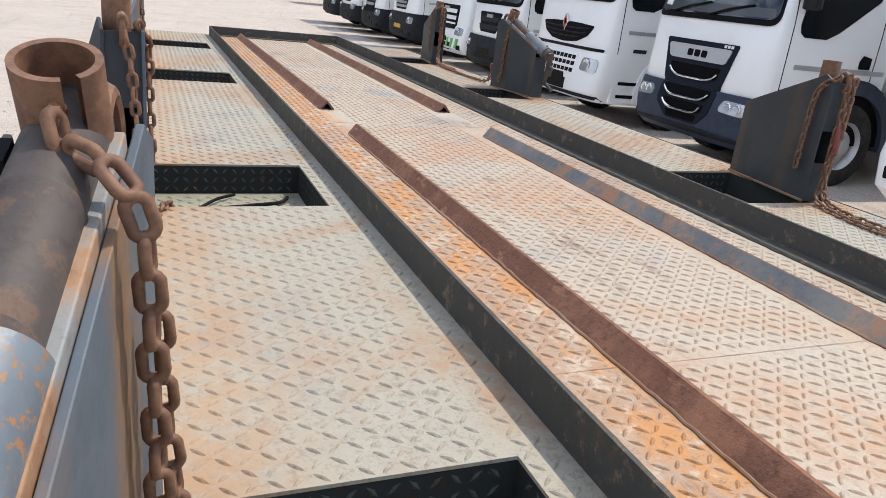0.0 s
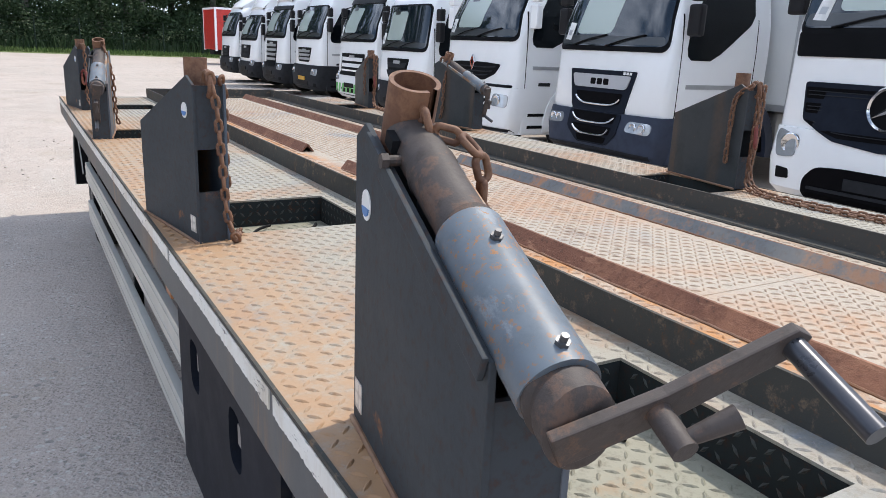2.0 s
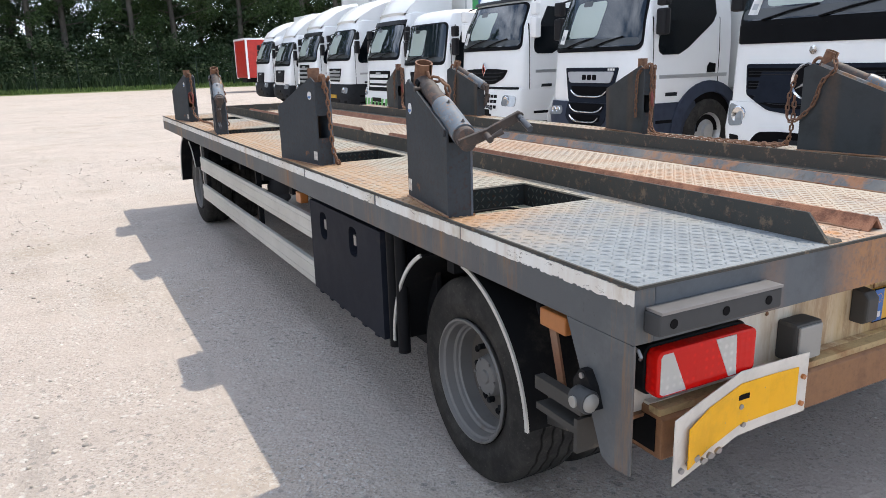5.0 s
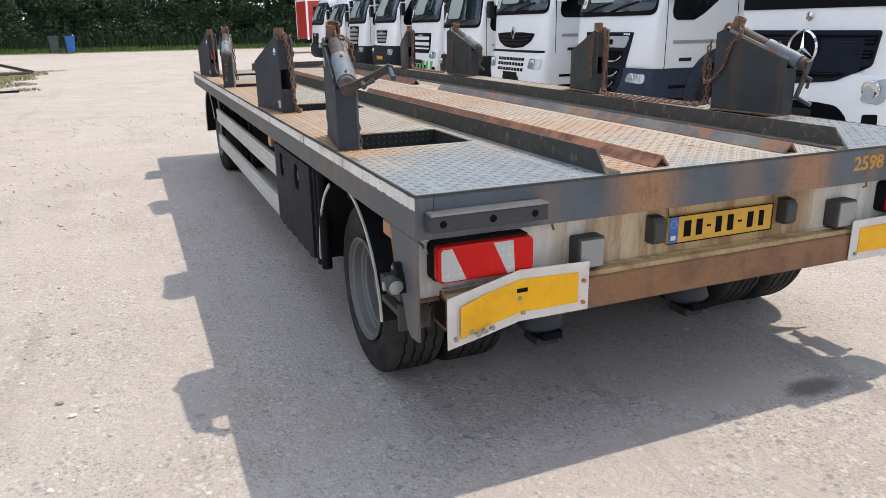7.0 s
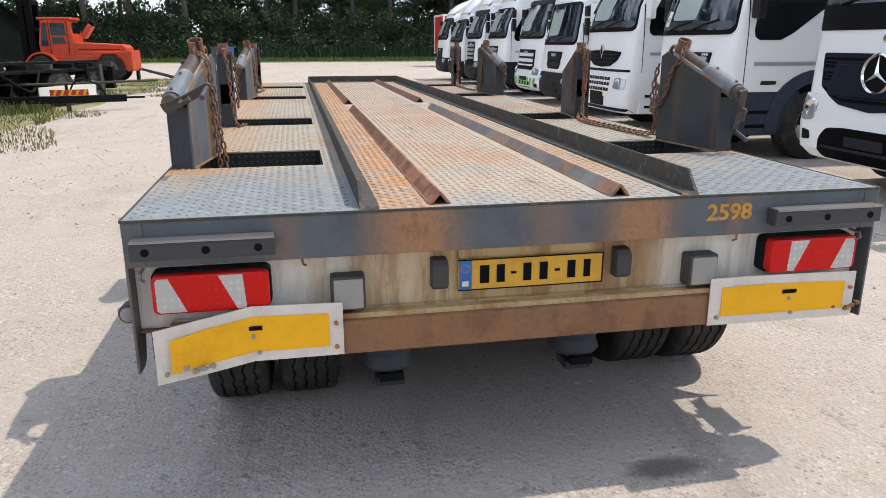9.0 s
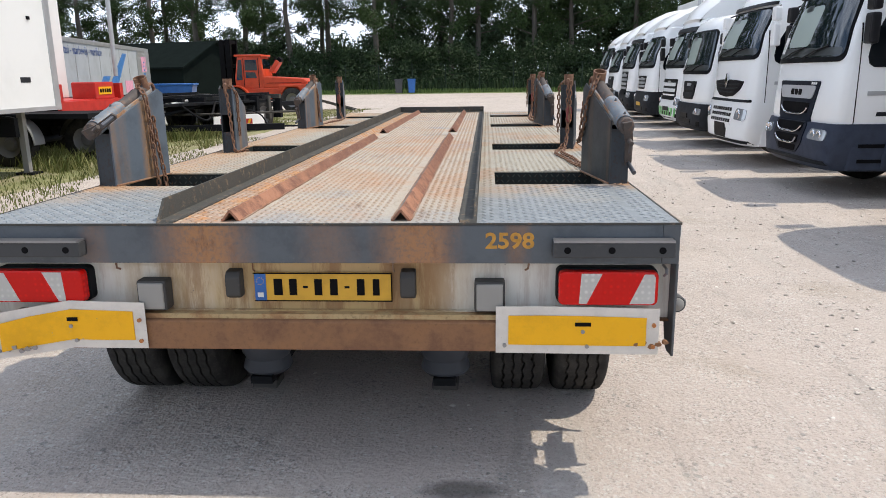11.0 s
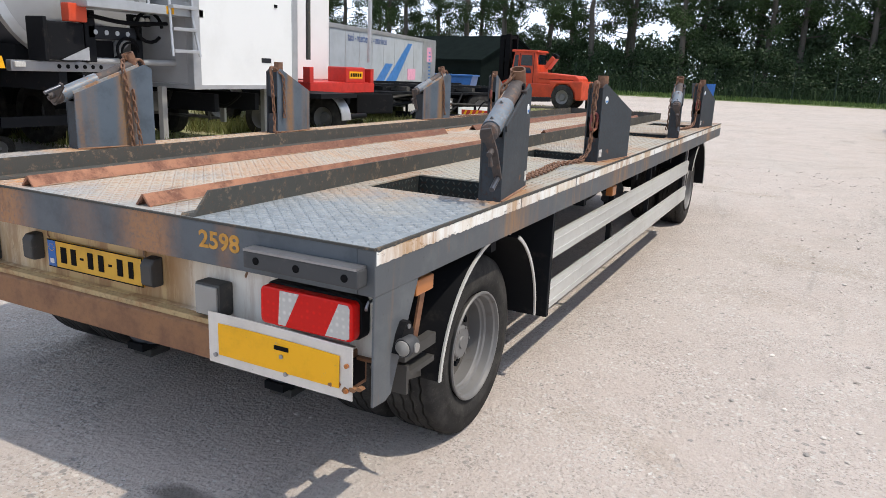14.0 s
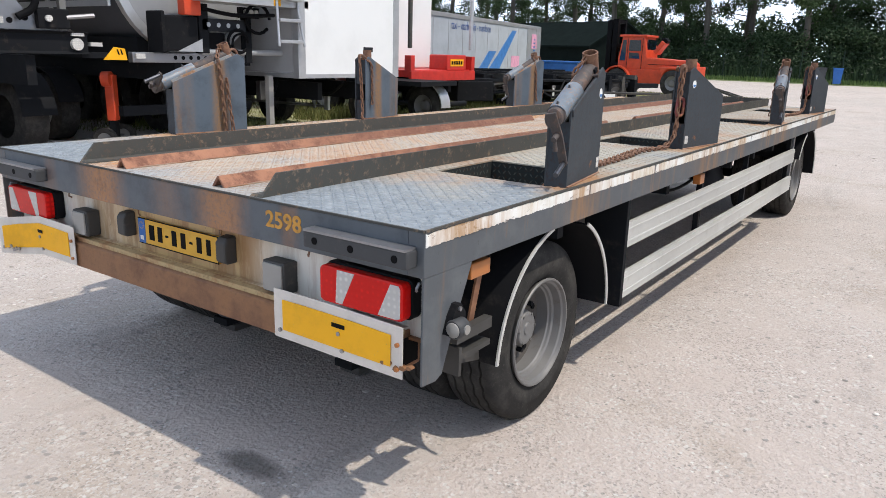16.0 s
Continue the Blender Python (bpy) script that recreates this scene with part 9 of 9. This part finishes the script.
# long low skeleton chassis between them
def skeleton_chassis(x, y, rot, label, n=11, length=8.0):
    sk = thing("skeleton_trailer", label, "trailer", "parked trailers on the grass", at=pose(x, y, 0, 0, 0, rot))
    for s in (-1, 1):
        part("frame_rail", box(B(), 0, length, s * 0.45 - 0.05, s * 0.45 + 0.05, 0.72, 0.98), M["dark"], sk)
        for xx in (0.9, 2.1):
            dark_wheel(sk, xx, s * 1.1, 0.46, 0.3, s, "y")
    for k in range(n):
        xx = 0.2 + (length - 0.5) * k / (n - 1)
        part("cross_member", box(B(), xx, xx + 0.1, -1.2, 1.2, 0.92 + 0.02 * (k % 2), 1.04), M["rust_rail" if k % 3 == 0 else "dark"], sk)
    part("deck_panel", box(B(), 0.4, length - 0.4, -1.12, 1.12, 0.84, 0.90), M["dark"], sk)
    part("drawbar", box(B(), -1.9, 0.0, -0.07, 0.07, 0.62, 0.76), M["dark"], sk, bevel=0.01)
    part("air_tank", rod(B(), (3.3, -0.9, 0.55), (4.3, -0.9, 0.55), 0.16, seg=18), M["silver"], sk, smooth=True)
    part("side_box", box(B(), 4.6, 5.9, -1.15, -0.6, 0.42, 0.82), M["silver"], sk, bevel=0.03)
    part("lamp_board", box(B(), length, length + 0.05, -1.15, 1.15, 0.62, 0.80), M["dark"], sk)
    part("side_board", box(B(), 1.0, 3.0, 1.16, 1.19, 0.18, 0.52), M["white_body"], sk, "pale side board", bevel=0.01)
    for k in range(3):
        part("beam", box(B(), -0.6 + 0.4 * k, length - 0.5 * k, -0.95 + 0.8 * k, -0.85 + 0.8 * k, 0.99 + 0.02 * k, 1.05 + 0.02 * k), M["dark" if k != 1 else "rust_rail"], sk)
    part("ram", pipe(B(), [(3.4, 0.7, 0.95), (5.6, 0.75, 0.68)], 0.05, 10), M["silver"], sk, smooth=True)
    part("ram", pipe(B(), [(3.2, 0.9, 0.82), (5.2, 0.95, 0.52)], 0.045, 10), M["dark"], sk, smooth=True)
    for k in range(3):
        part("bracket", box(B(), 0.15 + 0.5 * k, 0.25 + 0.5 * k, 0.9, 1.18, 0.35, 1.0), M["rust_rail" if k == 1 else "dark"], sk)
    part("locker", box(B(), 5.2, 6.3, 0.7, 1.18, 0.35, 0.85), M["black"], sk, bevel=0.03)
    part("drooping_hose", pipe(B(), smooth_line([(2.8, 1.1, 0.9), (3.3, 1.25, 0.45), (4.0, 1.1, 0.85)]), 0.03, 8), M["black"], sk, smooth=True)
    return sk


skeleton_chassis(-6.5, 20.0, -114, "black skeleton container chassis with silver tank")
skeleton_chassis(-9.3, 21.6, -112, "rusty black skeleton chassis")
bl = thing("blue_skip", "low blue loading tub on the grass", "tub", at=pose(-13.9, 30.5, 0.0, 0, 0, 15))
part("tub", prism(B(), [(-1.3, 1.22), (1.3, 1.22), (1.15, 0.45), (-1.15, 0.45)], "y", -0.9, 0.9), M["blue"], bl, bevel=0.03)
part("rim", box(B(), -1.35, 1.35, -0.95, 0.95, 1.22, 1.30), M["blue"], bl, bevel=0.02)
for x in (-0.8, 0.8):
    part("leg", box(B(), x - 0.1, x + 0.1, -0.8, 0.8, 0.0, 0.46), M["dark"], bl)

# low black drawbar on short feet, with a striped board above it
dm = pose(0, 17.45, 0, 0, 0, 12)
db = thing("drawbar", "low black trailer drawbar on short feet with striped board", "drawbar")
part("beam", box(B(), -8.2, -4.75, -0.07, 0.07, 0.20, 0.36, dm), M["dark"], db, bevel=0.01)
part("tow_eye", rod(B(), dm @ Vector((-4.75, 0, 0.29)), dm @ Vector((-4.35, 0, 0.29)), 0.025, seg=8), M["dark"], db)
for x in (-7.9, -6.0):
    part("foot", box(B(), x - 0.05, x + 0.05, -0.05, 0.05, 0.0, 0.21, dm), M["rust_rail"], db)
    part("stay", box(B(), x - 0.03, x + 0.03, -0.03, 0.03, 0.35, 0.62, dm), M["dark"], db)
board_ = part("striped_board", box(B(), -6.35, -5.55, -0.05, -0.03, 0.37, 0.50, dm), M["red"], db, "red and yellow striped board")
for k in range(5):
    x = -6.30 + 0.155 * k
    part("stripe", prism(B(), [(x, 0.375), (x + 0.06, 0.375), (x + 0.11, 0.495), (x + 0.05, 0.495)], "y", -0.056, -0.051, dm), M["yellow"], board_)
part("loose_pole", pipe(B(), smooth_line([dm @ Vector((-8.4, 0.5, 0.62)), dm @ Vector((-6.5, 0.6, 0.60)), dm @ Vector((-4.0, 0.7, 0.64))]), 0.03, 8), M["rust_rail"], db, smooth=True)
part("hose", pipe(B(), smooth_line([dm @ Vector((-6.0, 0.1, 0.36)), dm @ Vector((-5.75, 0.0, 0.72)), dm @ Vector((-5.35, 0.0, 0.60)), dm @ Vector((-5.2, 0.0, 0.36))]), 0.02, 8), M["black"], db, smooth=True)

# orange heavy forklift
fk = thing("forklift", "old orange heavy forklift with black mast", "forklift", at=pose(-8.95, 30.4, 0, 0, 0, 180) @ Matrix.Diagonal((1, 1, 1.07, 1)))
part("chassis", prism(B(), [(-1.85, 0.45), (2.1, 0.45), (2.1, 0.75), (1.5, 0.95), (0.2, 1.0), (-1.85, 1.0)], "y", -0.75, 0.75), M["orange"], fk, bevel=0.04)
part("engine_cover", prism(B(), [(-1.75, 0.98), (0.18, 0.98), (0.18, 1.46), (-1.6, 1.36), (-1.75, 1.25)], "y", -0.7, 0.7), M["orange"], fk, bevel=0.05)
part("cover_seam", box(B(), -1.5, 0.05, 0.70, 0.712, 1.18, 1.20), M["dark"], fk)
part("counterweight", prism(B(), [(-1.95, 0.40), (-1.70, 0.40), (-1.65, 0.75), (-1.35, 1.02), (-0.85, 1.02), (-0.65, 0.78), (-0.5, 0.98), (-0.5, 1.12), (-1.95, 1.15)], "y", -0.88, 0.88), M["orange"], fk, bevel=0.05)
cab_ = part("cab", prism(B(), [(0.15, 0.95), (1.42, 0.95), (1.45, 1.4), (1.30, 2.24), (0.30, 2.28), (0.15, 1.5)], "y", -0.68, 0.68), M["orange"], fk, bevel=0.05)
part("cab_roof", box(B(), 0.20, 1.42, -0.72, 0.72, 2.24, 2.33), M["orange"], fk, bevel=0.035)
for s in (-1, 1):
    y0, y1 = sorted((s * 0.68, s * 0.695))
    part("cab_window", prism(B(), [(1.10, 1.32), (1.36, 1.32), (1.26, 2.12), (1.10, 2.12)], "y", y0, y1), M["glass"], cab_)
    part("cab_window", prism(B(), [(0.42, 1.70), (0.98, 1.70), (0.96, 2.12), (0.46, 2.12)], "y", y0, y1), M["glass"], cab_)
    part("cab_window", prism(B(), [(0.46, 1.40), (0.95, 1.40), (0.95, 1.64), (0.52, 1.62)], "y", y0, y1), M["glass"], cab_)
    for x in (1.02, 0.36):
        part("door_seam", box(B(), x, x + 0.02, *sorted((s * 0.68, s * 0.690)), 1.0, 2.2), M["dark"], cab_)
    part("mast_rail", box(B(), 1.62, 1.84, s * 0.42 - 0.09, s * 0.42 + 0.09, 0.15, 2.95), M["ink"], fk, bevel=0.01)
    part("mast_rail", box(B(), 1.92, 2.14, s * 0.36 - 0.08, s * 0.36 + 0.08, 0.15, 2.9), M["ink"], fk, bevel=0.01)
    part("fork", box(B(), 2.2, 3.4, s * 0.4 - 0.08, s * 0.4 + 0.08, 0.10, 0.18), M["dark"], fk)
    dark_wheel(fk, 1.35, s * 0.98, 0.50, 0.34, s, "y")
    part("mudguard", lathe(B(), [(0.0, 0.56), (0.0, 0.62), (-s * 0.4, 0.62), (-s * 0.4, 0.56), (0.0, 0.56)], (1.35, s * 1.0, 0.50), (0, 1, 0), 18, (-1.3, 1.3)), M["orange"], fk, smooth=True)
    dark_wheel(fk, -1.10, s * 0.90, 0.50, 0.3, s, "y")
    part("tilt_ram", pipe(B(), [(1.3, s * 0.5, 0.8), (1.7, s * 0.42, 1.3)], 0.05, 8), M["dark"], fk)
part("cab_rear_window", prism(B(), [(-0.55, 1.55), (0.55, 1.55), (0.5, 2.15), (-0.5, 2.15)], "x", 0.20, 0.235), M["glass"], cab_)
for z in (0.5, 1.15, 1.9, 2.85):
    part("mast_cross", box(B(), 1.64, 2.12, -0.42, 0.42, z - 0.07, z + 0.07), M["ink"], fk)
part("chain_guard", box(B(), 1.84, 1.92, -0.3, 0.3, 0.4, 2.7), M["ink"], fk)
part("exhaust_scoop", box(B(), -0.10, 0.08, -0.3, 0.3, -0.28, 0.28, pose(-0.25, 0.15, 1.85, 0, -38, 0)), M["orange"], fk, bevel=0.03)
part("scoop_mouth", box(B(), -0.11, 0.09, -0.2, 0.2, 0.28, 0.42, pose(-0.25, 0.15, 1.85, 0, -38, 0)), M["ink"], fk, bevel=0.03)
part("exhaust", pipe(B(), [(-0.1, -0.4, 1.4), (-0.1, -0.4, 2.25)], 0.05, 8), M["dark"], fk)
rp = thing("loading_ramp", "short rusty loading ramp lying on the gravel", "ramp", at=pose(-6.30, 31.2, 0, 0, 0, 5))
for s in (-1, 1):
    part("ramp_rail", prism(B(), [(-0.95, 0.52), (-0.78, 0.52), (0.95, 0.05), (0.80, 0.0)], "y", s * 0.4 - 0.05, s * 0.4 + 0.05), M["rust_rail"], rp)
for k in range(5):
    t = k / 4
    part("ramp_rung", box(B(), -0.75 + 1.5 * t, -0.68 + 1.5 * t, -0.4, 0.4, 0.42 - 0.40 * t, 0.47 - 0.40 * t), M["rust_rail"], rp)
part("ramp_leg", box(B(), -0.88, -0.80, -0.4, 0.4, 0.0, 0.5), M["dark"], rp)

# dark green shed and the red lorry beyond the row
sh = thing("shed", "low dark green shed with pitched roof", "shed", at=pose(-26.0, 56.0, 0, 0, 0, -18) @ Matrix.Scale(1.22, 4))
part("wall", box(B(), -5, 5, -3, 3, 0, 1.95), M["barn"], sh)
part("roof", prism(B(), [(-3.3, 1.9), (0, 3.5), (3.3, 1.9), (3.3, 1.8), (0, 3.4), (-3.3, 1.8)], "x", -5.3, 5.3), M["barn"], sh)
part("gable", prism(B(), [(-3, 1.9), (0, 3.38), (3, 1.9)], "x", -5.0, 4.99), M["barn"], sh)
rl = thing("red_box_lorry", "red box trailer at the end of the row", "trailer", at=pose(8.75, 46.8, 0, 0, 0, -90) @ Matrix.Scale(1.15, 4))
part("body", box(B(), -1.3, 1.3, 0, 6, 0.75, 2.75), M["red"], rl, bevel=0.02)
for s in (-1, 1):
    part("edge_post", box(B(), *sorted((s * 1.24, s * 1.32)), -0.02, 0.08, 0.7, 2.8), M["white"], rl)
    dark_wheel(rl, s * 1.2, 3.6, 0.45, 0.3, s, "x")
part("top_edge", box(B(), -1.32, 1.32, -0.03, 6.02, 2.72, 2.82), M["white"], rl)
part("chassis", box(B(), -0.5, 0.5, 0.1, 5.8, 0.5, 0.76), M["dark"], rl)
